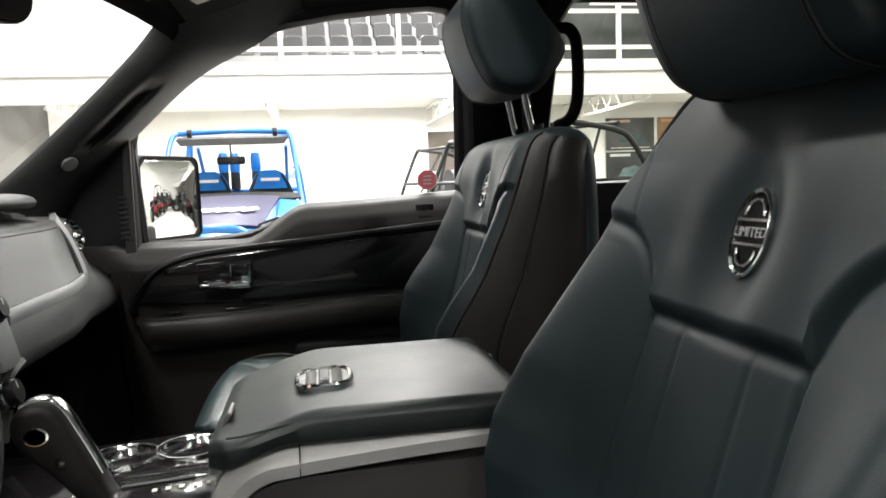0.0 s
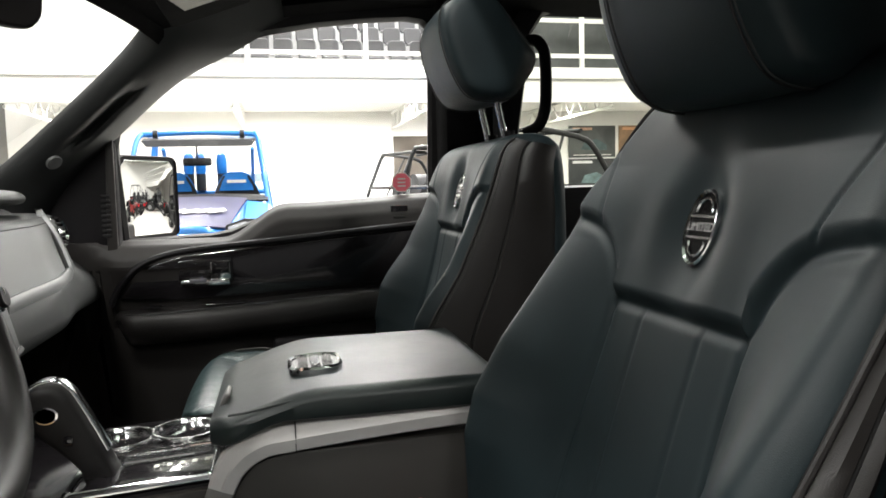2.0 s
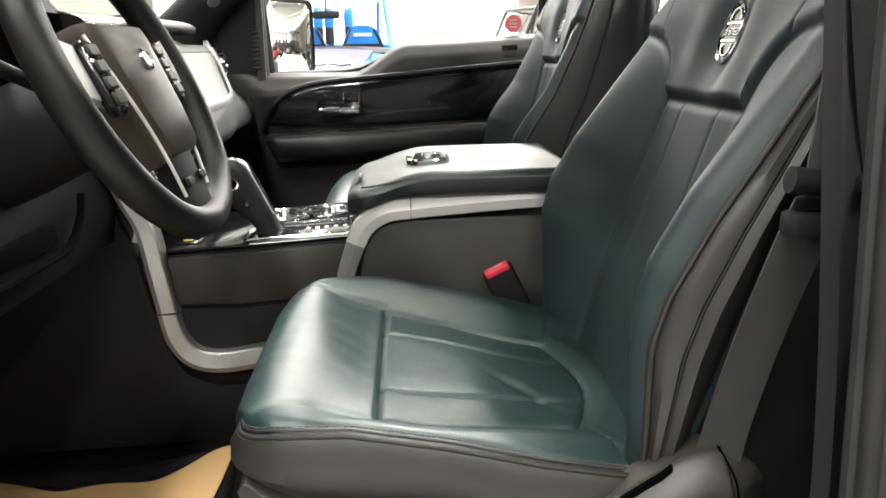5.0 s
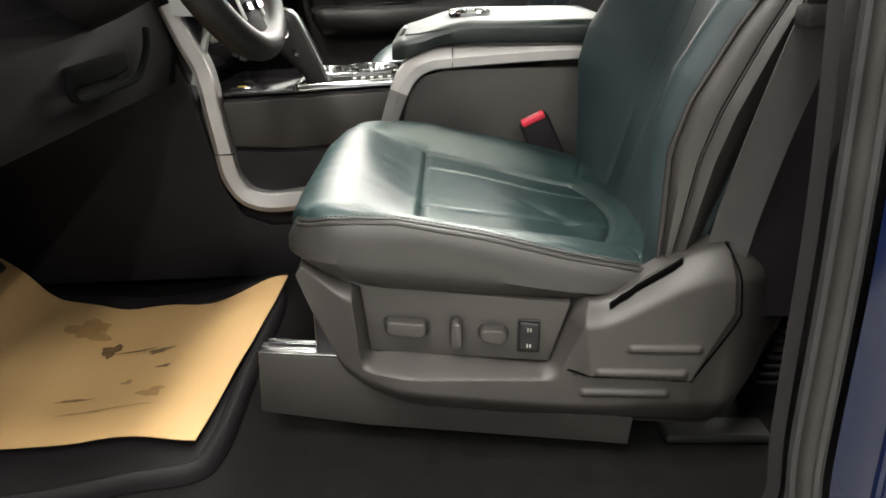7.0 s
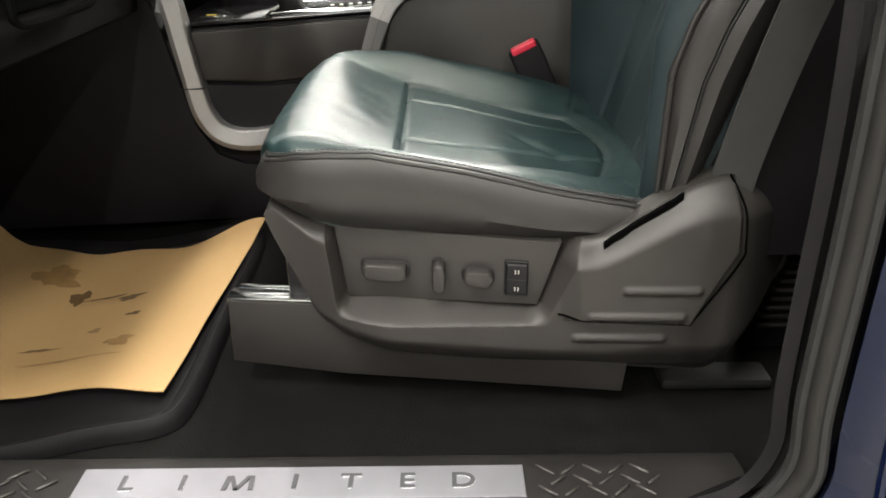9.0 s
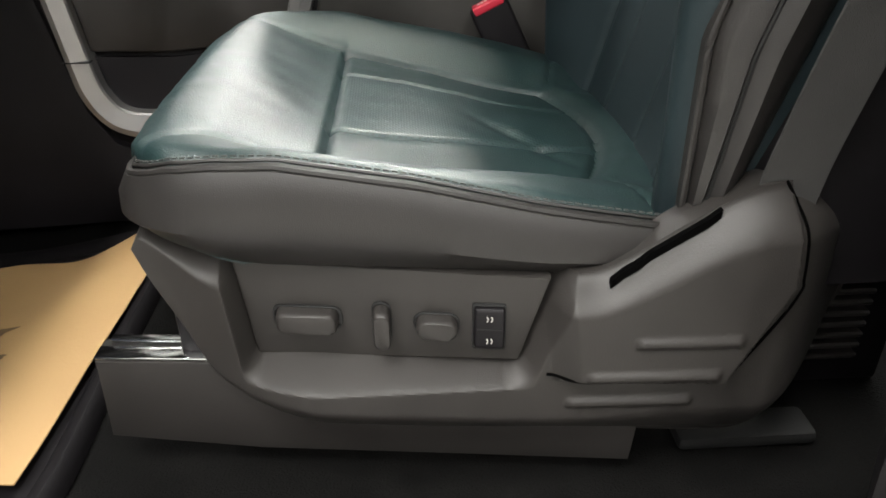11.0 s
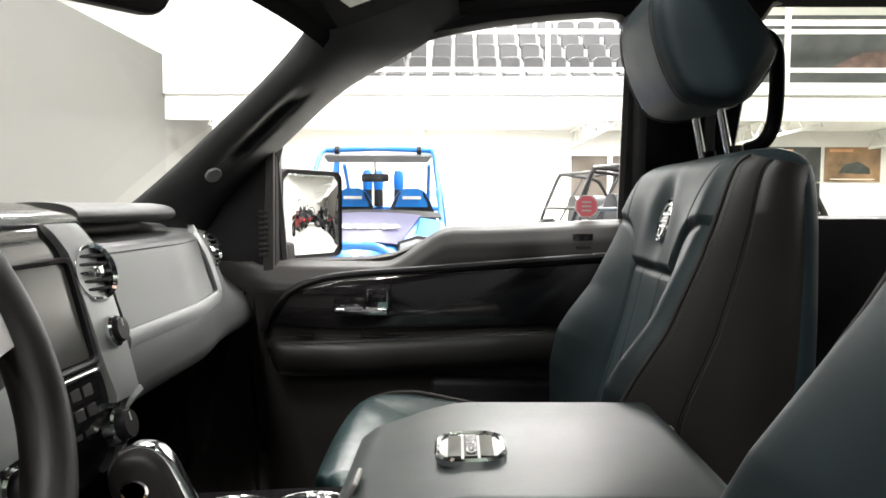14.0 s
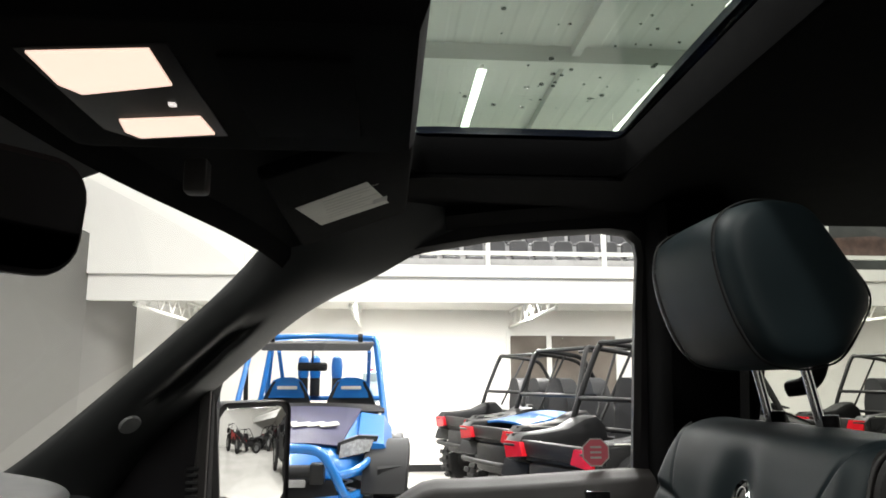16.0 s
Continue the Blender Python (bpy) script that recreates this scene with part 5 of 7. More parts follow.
part("lever_badge", turned(loft([[Vector((0.0148 * k * math.cos(a), 0.0115 * k * math.sin(a), z)) for a in lin(0, 2 * math.pi, 25)[:-1]] for k, z in ((1, -0.002), (1, 0.003), (0.82, 0.0035), (0.8, 0.002))]), Matrix.Translation((-0.168, 0.7345, 1.036)) @ Matrix.Rotation(radians(90), 4, "X")), CHROME, lev, "round badge")
part("lever_button", turned(box(-0.006, 0.006, -0.007, 0.007, 0, 0.003, 0.0025, 2), Matrix.Translation((-0.143, 0.7345, 1.001)) @ Matrix.Rotation(radians(90), 4, "X")), PIANO, lev)
part("tow_button", box(-0.262, -0.225, 0.705, 0.745, 0.935, 0.943, 0.002), PIANO, console)
part("tow_mark", box(-0.252, -0.236, 0.718, 0.724, 0.9432, 0.9437), mat("yellow_mark", (0.8, 0.6, 0.05), 0.5, vary=0, bump=0), console)
# satin silver strip that falls from the dash and turns along the console
strip = smooth_path([(-0.340, 0, 1.09), (-0.316, 0, 1.03), (-0.294, 0, 0.981), (-0.2825, 0, 0.906), (-0.2725, 0, 0.835), (-0.263, 0, 0.788), (-0.238, 0, 0.753), (-0.194, 0, 0.7415), (-0.13, 0, 0.749), (-0.06, 0, 0.760), (0.0, 0, 0.768)], 6)


def strip_piece(lo, hi, w0, w1):
    rings = []
    for i in range(lo, hi + 1):
        p = strip[i]
        d = (strip[min(i + 1, len(strip) - 1)] - strip[max(i - 1, 0)]).normalized()
        n = Vector((-d.z, 0, d.x))
        w = w0 + (w1 - w0) * i / (len(strip) - 1)
        a, b = p + n * w, p - n * w
        rings.append([Vector((q.x, y, q.z)) for q, y in ((a, 0.685), (a, 0.658), (a.lerp(b, 0.07), 0.6545), (b.lerp(a, 0.30), 0.6480), (b.lerp(a, 0.06), 0.6500), (b, 0.654), (b, 0.685))])
    return loft(rings)


part("silver_strip", strip_piece(0, 24, 0.0150, 0.0165), STRIP, console, "satin silver console strip", angle=0.3)
part("silver_strip", strip_piece(24, len(strip) - 1, 0.0145, 0.0190), STRIP, console, "curved satin silver console strip", angle=0.3)
part("tunnel_panel", prism([(-0.95, 0.56), (-0.95, 1.05), (-0.36, 1.05), (-0.318, 0.95), (-0.298, 0.85), (-0.280, 0.765), (-0.25, 0.715), (-0.20, 0.695), (0.0, 0.708), (0.02, 0.60)], "y", 0.662, 0.70, 0.004), PLASTIC_DK, console)

part("strip_joint", box(-0.291, -0.254, 0.6470, 0.66, 0.8338, 0.8352), RUBBER, console)

# belt buckle beside the driver cushion
buckle = thing("seat_belt_buckle", "black seat belt buckle with red release button", "seat belt", (0.285, 0.63, 0.8))
bm_ = Matrix.Translation((0.287, 0.630, 0.885)) @ Matrix.Rotation(radians(-26), 4, "Y")
part("buckle_body", turned(box(-0.026, 0.026, -0.012, 0.012, -0.075, 0.022, 0.006, 3), bm_), PLASTIC_DK, buckle)
part("release_button", turned(box(-0.021, 0.021, -0.013, 0.0085, 0.013, 0.025, 0.003, 3), bm_), RED, buckle, "bright red release button")
for k in range(5):
    part("button_mark", turned(box(-0.013 + 0.0052 * k, -0.0095 + 0.0052 * k, -0.005, -0.001, 0.0248, 0.0254), bm_), PAPER_W, buckle, smooth=False)

# ---- dashboard ----
dash = thing("dashboard", "dark grey dashboard with silver-edged passenger panel", "dashboard", (-0.5, 0.82, 0.9))
P_SEC = [(-1.05, 1.235), (-0.80, 1.275), (-0.50, 1.318), (-0.43, 1.327), (-0.390, 1.326), (-0.366, 1.320), (-0.357, 1.310), (-0.363, 1.300), (-0.38, 1.296), (-0.425, 1.294), (-0.425, 1.276), (-0.38, 1.274), (-0.350, 1.270), (-0.336, 1.258), (-0.316, 1.19), (-0.304, 1.150), (-0.299, 1.138), (-0.292, 1.115), (-0.286, 1.09), (-0.283, 1.066), (-0.298, 1.048), (-0.36, 1.028), (-0.50, 0.97), (-0.95, 0.92)]


def dash_back(y, z):
    """How far the dash falls away towards the door."""
    return 0.030 * ss(1.25, 1.52, y) + 0.09 * ss(1.52, 1.70, y) ** 1.5 * ss(1.08, 1.24, z) + 0.26 * ss(1.36, 1.70, y) ** 1.3 * ss(1.283, 1.296, z)


def dash_ring(y, sec):
    fine = smooth_path([(x, 0, z) for x, z in sec], 4)
    return [Vector((max(p.x - dash_back(y, p.z) * (1 if p.x > -0.6 else 0.2), -1.09), y, p.z)) for p in fine]


part("dash_passenger", loft([dash_ring(y, P_SEC) for y in lin(0.999, 1.70, 44)]), DASH, dash, "dark grey grained passenger dash", angle=1.0)
GLOVE = smooth_path([(-0.349, 0, 1.268), (-0.3355, 0, 1.257), (-0.3155, 0, 1.19), (-0.3025, 0, 1.152)], 8)


def glove(y, v, out=0.003):
    """A point of the passenger panel: v runs down."""
    t = max(0.0, min(1.0, v)) * (len(GLOVE) - 1)
    i = min(int(t), len(GLOVE) - 2)
    q = GLOVE[i].lerp(GLOVE[i + 1], t - i)
    dz = 0.0 if 0 <= v <= 1 else (v if v < 0 else v - 1) * -0.10
    return (q.x + out - dash_back(y, q.z), y, q.z + dz)


gl = part("glove_panel", sheet(glove, lin(1.015, 1.45, 30), lin(0, 1, 16), 0.004), PANEL, dash, "smooth grey glove box panel")
edge = smooth_path([glove(1.468, -0.06), glove(1.474, 0.12), glove(1.486, 0.5), glove(1.494, 0.9), glove(1.484, 1.10), glove(1.44, 1.14), glove(1.30, 1.13), glove(1.10, 1.13), glove(1.01, 1.14)], 8)
part("panel_trim", sweep(edge, [(-0.014, -0.008), (-0.012, 0.004), (0, 0.007), (0.012, 0.004), (0.014, -0.008)], up=(1, 0, 0.2)), SATIN_DK, dash, "satin grey panel edge")
part("panel_split", tube([glove(y, 0.34, 0.0036) for y in lin(1.02, 1.445, 24)], 0.0011, 5, 1), RUBBER, gl)
# round air vents with chrome rims


def vent(c, n, r, owner):
    n = Vector(n).normalized()
    q = n.to_track_quat("Z", "Y").to_matrix().to_4x4()
    m = Matrix.Translation(c) @ q
    v = part("air_vent", turned(loft([[Vector((rr * math.cos(a), rr * math.sin(a), z)) for a in lin(0, 2 * math.pi, 33)[:-1]] for rr, z in ((r, -0.02), (r, 0.002), (r * 0.93, 0.007), (r * 0.82, 0.003), (r * 0.80, -0.006))], cap=False), m), CHROME, owner, "round silver air vent")
    part("vent_core", turned(loft([[Vector((r * 0.81 * math.cos(a), r * 0.81 * math.sin(a), z)) for a in lin(0, 2 * math.pi, 33)[:-1]] for z in (-0.008, -0.006)]), m), RUBBER, v)
    for k in (-0.55, -0.28, 0.0, 0.28, 0.55):
        wide = r * 0.76 * math.sqrt(1 - k * k)
        part("vane", turned(box(-wide, wide, r * k - 0.0022, r * k + 0.0022, -0.004, 0.004, 0.001, 1), m), CHROME if k == 0.0 else PLASTIC_DK, v)
    part("vent_tab", turned(box(-r * 0.22, r * 0.22, -r * 0.16, r * 0.16, 0.002, 0.010, 0.002, 2), m), CHROME, v, "chrome vent tab")
    return v


vent((-0.362, 1.540, 1.230), (0.95, -0.22, 0.22), 0.038, dash)
vent((-0.317, 0.957, 1.236), (0.95, -0.22, 0.25), 0.040, dash)
vent((-0.317, 0.693, 1.236), (0.95, 0.05, 0.25), 0.040, dash)
# centre stack
STACK = [(-0.42, 1.325), (-0.36, 1.312), (-0.341, 1.290), (-0.331, 1.24), (-0.306, 1.16), (-0.286, 1.078), (-0.296, 1.02), (-0.315, 0.965), (-0.37, 0.93), (-0.6, 0.92), (-0.6, 1.335)]


def stack_x(z):
    return along([(-q[1], q[0]) for q in STACK[1:8]], -z)


part("center_panel", loft([[Vector((p.x, y, p.z)) for p in smooth_path([(x, 0, z) for x, z in STACK], 3)] for y in (0.670, 0.674, 0.976, 0.980)]), PIANO, dash, "gloss black middle panel of the dash")
for sy, yo in ((1, 1.000), (-1, 0.650)):
    rows = []
    for z in lin(1.300, 1.072, 26):
        top = ss(1.235, 1.302, z)
        w = 0.086 - 0.012 * ss(1.15, 1.07, z)
        y0 = yo - sy * 0.035 * top ** 2
        x = stack_x(z) + 0.009
        rows.append([Vector((x - 0.05, y0 + sy * 0.001, z)), Vector((x - 0.006, y0, z)), Vector((x + 0.001, y0 - sy * 0.006, z)), Vector((x + 0.003, y0 - sy * w * 0.5, z)), Vector((x + 0.001, y0 - sy * (w - 0.005), z)), Vector((x - 0.012, y0 - sy * w, z)), Vector((x - 0.05, y0 - sy * w, z))])
    part("side_trim", loft(rows), SATIN_DK, dash, "satin grey trim beside the middle panel")
    part("lower_trim", sweep(smooth_path([(-0.276, yo - sy * 0.004, 1.074), (-0.281, yo - sy * 0.036, 1.060), (-0.287, yo - sy * 0.030, 1.030), (-0.297, yo - sy * 0.018, 0.99), (-0.306, yo - sy * 0.014, 0.955)], 6), [(0.006, -0.010), (0.006, 0.003), (0, 0.006), (-0.006, 0.003), (-0.006, -0.010)], up=(1, 0, 0)), SATIN_DK, dash)
tilt_s = Matrix.Rotation(radians(90 - 15), 4, "Y")


def dial(y, z, rr, long):
    m = Matrix.Translation((stack_x(z) + 0.015, y, z)) @ tilt_s
    kn = part("dial", turned(loft([[Vector((r * math.cos(a), r * math.sin(a), d)) for a in lin(0, 2 * math.pi, 29)[:-1]] for r, d in ((rr, -0.01), (rr, long * 0.8), (rr * 0.92, long), (rr * 0.3, long))]), m), PLASTIC_DK, dash, "black dial with chrome ring")
    part("dial_ring", turned(loft([[Vector((r * math.cos(a), r * math.sin(a), d)) for a in lin(0, 2 * math.pi, 29)[:-1]] for r, d in ((rr * 1.28, -0.01), (rr * 1.28, 0.002), (rr * 1.12, 0.005), (rr * 1.02, 0.002))], cap=False), m), CHROME, kn)
    part("dial_mark", turned(box(-rr * 0.8, -rr * 0.2, -0.001, 0.001, long, long + 0.0008), m), PAPER_W, kn)


for g in (1, -1):
    dial(0.825 + 0.134 * g, 1.160, 0.0165, 0.012)
    dial(0.825 + 0.110 * g, 1.040, 0.019, 0.018)
scr = part("screen_frame", turned(loft([[Vector((u * k, v * k, d)) for u, v in rounded(0.138, 0.185, 0.01, 3)] for k, d in ((1.0, -0.02), (1.0, 0.006), (0.96, 0.008), (0.90, 0.006), (0.89, -0.004))], cap=False), Matrix.Translation((-0.314, 0.825, 1.192)) @ tilt_s), PLASTIC_DK, dash, "black screen frame")
part("screen", turned(box(-0.062, 0.062, -0.083, 0.083, -0.003, 0.0), Matrix.Translation((-0.314, 0.825, 1.192)) @ tilt_s), mat("screen_glass", (0.07, 0.07, 0.065), 0.10, vary=0.05, bump=0), scr, "grey touch screen")
for r_ in range(3):
    for k in range(5):
        z = 1.100 - 0.024 * r_
        part("dash_button", turned(box(-0.007, 0.007, -0.011, 0.011, 0.0, 0.003, 0.001, 1), Matrix.Translation((stack_x(z), 0.769 + 0.028 * k, z)) @ tilt_s), PLASTIC_DK, dash)
part("trim_bar", turned(box(-0.003, 0.003, -0.125, 0.125, 0.0, 0.006, 0.002), Matrix.Translation((stack_x(1.118), 0.825, 1.118)) @ tilt_s), CHROME, dash)
# driver side: cluster hood, knee panel, switch pod
D_SEC = [(-1.05, 1.235), (-0.70, 1.31), (-0.46, 1.345), (-0.40, 1.335), (-0.385, 1.315), (-0.43, 1.29), (-0.46, 1.20), (-0.42, 1.14), (-0.355, 1.10), (-0.335, 1.02), (-0.345, 0.96), (-0.42, 0.93), (-0.95, 0.92)]
part("dash_driver", loft([[Vector((x, y, z)) for x, z in D_SEC] for y in lin(-0.015, 0.676, 12)]), KNEE, dash, "black driver dash and knee panel")
part("knee_trim", sweep(smooth_path([(-0.326, 0.522, 1.065), (-0.324, 0.505, 1.035), (-0.323, 0.458, 1.003), (-0.323, 0.38, 1.0), (-0.323, 0.27, 1.003), (-0.325, 0.262, 1.03)], 6), circle(0.0055, 8), up=(1, 0, 0)), LINER, dash)
part("knee_pocket", box(-0.345, -0.327, 0.275, 0.445, 1.012, 1.04, 0.006, 2), LINER, dash)
pod = part("switch_pod", loft([[Vector((-0.352 + d, 0.05 + u * k, 1.16 + v * k)) for u, v in rounded(0.10, 0.13, 0.03)] for k, d in ((1.15, -0.05), (1.1, 0.0), (1, 0.012), (0.9, 0.014))]), PLASTIC, dash, "grey headlamp switch pod")
part("lamp_dial", turned(loft([[Vector((r * math.cos(a), r * math.sin(a), z)) for a in lin(0, 2 * math.pi, 25)[:-1]] for r, z in ((0.024, 0), (0.024, 0.016), (0.02, 0.02))]), Matrix.Translation((-0.338, 0.05, 1.185)) @ Matrix.Rotation(radians(90), 4, "Y")), PLASTIC_DK, pod)
part("lamp_mark", box(-0.3378, -0.3370, 0.04, 0.06, 1.124, 1.128), PAPER_W, pod)

# ---- steering wheel ----
wheel = thing("steering_wheel", "black leather steering wheel with brown-grey hub and chrome badge", "steering wheel", (-0.23, 0.385, 1.2))
w_n = Vector((0.914, 0, 0.407))
w_u = Vector((-0.407, 0, 0.914))
w_s = w_u.cross(w_n)
WM = Matrix.Translation((-0.192, 0.392, 1.225)) @ Matrix((w_s, w_u, w_n)).transposed().to_4x4()
# local frame: z towards the driver, y up the wheel
R_W = 0.188
rim = sweep([Vector((R_W * math.cos(a), R_W * math.sin(a), 0)) for a in lin(0, 2 * math.pi, 73)[:-1]], [(0.0185 * math.cos(b), 0.0205 * math.sin(b)) for b in lin(0, 2 * math.pi, 17)[:-1]], closed=True)
part("rim", turned(rim, WM), mat("wheel_leather", (0.0062, 0.0054, 0.0050), 0.46, vary=0.15, scale=20, grain=600, bump=0.1, spec=0.26, kind="leather"), wheel, "black leather rim")
hubs = [(-0.078, 0.052), (-0.070, 0.068), (0.070, 0.068), (0.078, 0.052), (0.070, -0.045), (0.056, -0.098), (-0.056, -0.098), (-0.070, -0.045)]
hub = part("hub", turned(loft([[Vector((u * k, v * k - 0.005, z)) for u, v in hubs] for k, z in ((1.04, -0.05), (1.04, 0.0), (1.0, 0.012), (0.9, 0.022), (0.5, 0.028))]), WM), mat("hub_plastic", (0.022, 0.0155, 0.011), 0.50, vary=0.1, scale=20, grain=700, bump=0.06, spec=0.25), wheel, "brown-grey wheel hub")
part("hub_badge", turned(loft([[Vector((0.019 * k * math.cos(a), 0.0135 * k * math.sin(a) + 0.012, z)) for a in lin(0, 2 * math.pi, 25)[:-1]] for k, z in ((1, 0.02), (1, 0.031), (0.8, 0.0325), (0.78, 0.031))]), WM), CHROME, hub, "oval chrome badge")
for g in (1, -1):
    part("spoke", turned(loft([[Vector((g * x, y + dy, z)) for dy, z in ((-0.03, -0.006), (-0.03, 0.006), (0.03, 0.008), (0.03, -0.006))] for x, y in ((0.06, -0.005), (0.11, 0.005), (0.180, 0.02))]), WM), SILVER, wheel, "silver wheel spoke")
    pod = part("switch_pad", turned(loft([[Vector((g * 0.105 + u * k, 0.0 + v * k, z)) for u, v in rounded(0.040, 0.084, 0.01)] for k, z in ((1, 0.004), (1, 0.012), (0.9, 0.015))]), WM), PIANO, wheel, "black switch pad")
    for k in range(4):
        part("button", turned(box(g * 0.105 - 0.013, g * 0.105 + 0.013, -0.032 + 0.018 * k, -0.018 + 0.018 * k, 0.014, 0.019, 0.002, 1), WM), PLASTIC, pod)
low = part("low_spoke", turned(loft([[Vector((x * w, y, z + dz)) for x, z in ((-1, -0.012), (-0.97, 0.004), (-0.6, 0.010), (0.6, 0.010), (0.97, 0.004), (1, -0.012))] for y, w, dz in ((-0.055, 0.060, 0.006), (-0.085, 0.052, 0.004), (-0.125, 0.046, 0.0), (-0.176, 0.052, -0.004))]), WM), KNEE, wheel, "black lower spoke panel")
for g in (1, -1):
    part("spoke_trim", turned(tube([(g * 0.084, 0.050, 0.008), (g * 0.080, 0.010, 0.012), (g * 0.071, -0.040, 0.0145), (g * 0.058, -0.095, 0.012), (g * 0.048, -0.150, 0.006)], 0.0022, 8, 4), WM), SILVER, wheel, "thin silver spoke edge")
    part("button", turned(box(g * 0.026 - 0.011, g * 0.026 + 0.011, -0.142, -0.130, 0.008, 0.014, 0.002, 1), WM), PIANO, low)
part("column", turned(loft([[Vector((0.06 * k * math.cos(a), 0.055 * k * math.sin(a) - 0.01, z)) for a in lin(0, 2 * math.pi, 21)[:-1]] for k, z in ((1, -0.03), (1.15, -0.06), (1.2, -0.16), (1.1, -0.30))]), WM), KNEE, wheel, "black column shroud")
for g, ln in ((1, 0.13), (-1, 0.14)):
    part("stalk", turned(rod((g * 0.05, 0.01, -0.06), (g * (0.05 + ln), 0.05, -0.05), 0.008), WM), PLASTIC_DK, wheel)

# ---- roof: overhead console, visor, mirror ----
oc = thing("overhead_console", "black overhead console with two lit warm map lamps", "console", (-0.1, 0.83, 1.7))
part("console_body", loft([[Vector((x0 + (x1 - x0) * u, 0.845 + v * w, z)) for u, v in ((0, -1), (0.04, -1.06), (0.96, -1.06), (1, -1), (1, 1), (0.96, 1.06), (0.04, 1.06), (0, 1))] for x0, x1, w, z in ((-0.26, 0.083, 0.165, 1.822), (-0.245, 0.078, 0.13, 1.69), (-0.225, 0.072, 0.118, 1.676), (-0.215, 0.066, 0.112, 1.6755))]), LINER, oc)
WARM = glow("map_lamp_glow", (1.0, 0.70, 0.56), 2.6)
for pts in (((-0.178, 0.768), (-0.098, 0.758), (-0.100, 0.816), (-0.170, 0.838), (-0.180, 0.82)), ((-0.163, 0.892), (-0.096, 0.880), (-0.094, 0.921), (-0.16, 0.936), (-0.168, 0.92))):
    part("map_lamp", prism(list(pts), "z", 1.6725, 1.678, 0.001), WARM, oc, "lit warm map lamp")
part("lamp_panel", prism([(-0.185, 0.765), (-0.085, 0.752), (-0.085, 0.93), (-0.165, 0.945), (-0.185, 0.92)], "z", 1.6745, 1.69, 0.001), PLASTIC_DK, oc)
part("status_light", box(-0.113, -0.108, 0.852, 0.857, 1.6725, 1.6755), glow("indicator", (1, 0.9, 0.85), 2.0), oc)
part("glasses_bin", box(-0.06, 0.03, 0.765, 0.925, 1.672, 1.69, 0.004), LINER, oc, "black sunglasses bin lid")
visor = thing("sun_visor", "black fabric sun visor with a white printed label", "sun visor", (-0.05, 1.35, 1.70))
VM = Matrix.Translation((-0.005, 1.365, 1.7275)) @ Matrix.Rotation(radians(-20), 4, "Y")
part("visor_panel", turned(box(-0.095, 0.095, -0.23, 0.20, -0.004, 0.014, 0.006, 3), VM), LINER, visor)
corners = [VM.inverted() @ Vector(c) for c in ((-0.074, 1.298, 1.700), (0.023, 1.284, 1.736), (0.056, 1.445, 1.738), (-0.049, 1.446, 1.700))]
lab = part("label_sheet", turned(prism([(c.x, c.y) for c in corners], "z", -0.0052, -0.0045), VM), PAPER_W, visor, "white printed warning label", smooth=False)
for k in range(7):
    part("print_line", turned(box(-0.036 + 0.0, 0.045 - 0.012 * (k % 3), -0.055 + 0.017 * k, -0.0535 + 0.017 * k, -0.0056, -0.0053), VM), mat("print_grey", (0.45, 0.45, 0.42), 0.7, bump=0) if k == 0 else bpy.data.materials["print_grey"], lab, smooth=False)
part("print_block", turned(box(0.035, 0.058, 0.03, 0.055, -0.0056, -0.0053), VM), bpy.data.materials["print_grey"], lab, smooth=False)
part("visor_clip", turned(box(-0.012, 0.014, -0.012, 0.012, -0.03, 0.01, 0.005, 2), Matrix.Translation((-0.16, 1.12, 1.70))), PLASTIC, visor, "grey visor clip")
rv = thing("rear_view_mirror", "black rear-view mirror on the windshield", "mirror", (-0.33, 0.82, 1.6))
RM = Matrix.Translation((-0.270, 0.784, 1.588)) @ Matrix.Rotation(radians(-38), 4, "Z") @ Matrix.Rotation(radians(8), 4, "Y")
part("housing", turned(loft([[Vector((d, u * k, v * k)) for u, v in rounded(0.266, 0.090, 0.03, 5)] for k, d in ((0.97, 0.018), (1, 0.010), (1, -0.006), (0.86, -0.03))]), RM), PLASTIC_DK, rv, "black mirror housing")
part("mirror_glass", turned(prism([(u, v) for u, v in rounded(0.254, 0.079, 0.025, 5)], "x", 0.0172, 0.0185), RM), mat("dim_mirror", (0.010, 0.0095, 0.010), 0.03, metal=1.0, vary=0, bump=0), rv)
part("stem", rod((-0.285, 0.79, 1.59), (-0.40, 0.82, 1.665), 0.014), PLASTIC_DK, rv)
part("sensor_pod", box(-0.44, -0.35, 0.765, 0.885, 1.645, 1.70, 0.015, 3), PLASTIC_DK, rv)

# ---- driver footwell ----
matr = thing("floor_mat", "black rubber floor mat with raised edge", "floor mat", (-0.4, 0.3, 0.6))


def mat_z(x, y):
    return floor_z(x) + 0.010


MAT = [(-0.142, 0.11), (-0.146, 0.30), (-0.150, 0.50), (-0.175, 0.575), (-0.26, 0.585), (-0.70, 0.585), (-0.72, 0.08), (-0.40, 0.050), (-0.24, 0.048), (-0.163, 0.056)]
part("mat_sheet", sheet(lambda x, v: (x, 0.06 + 0.52 * v, mat_z(x, v)), lin(-0.74, -0.165, 30), lin(0, 1, 12), 0.008), KNEE, matr)
rim_p = smooth_path([(x, y, 0) for x, y in MAT], 8, closed=True)
rings = []
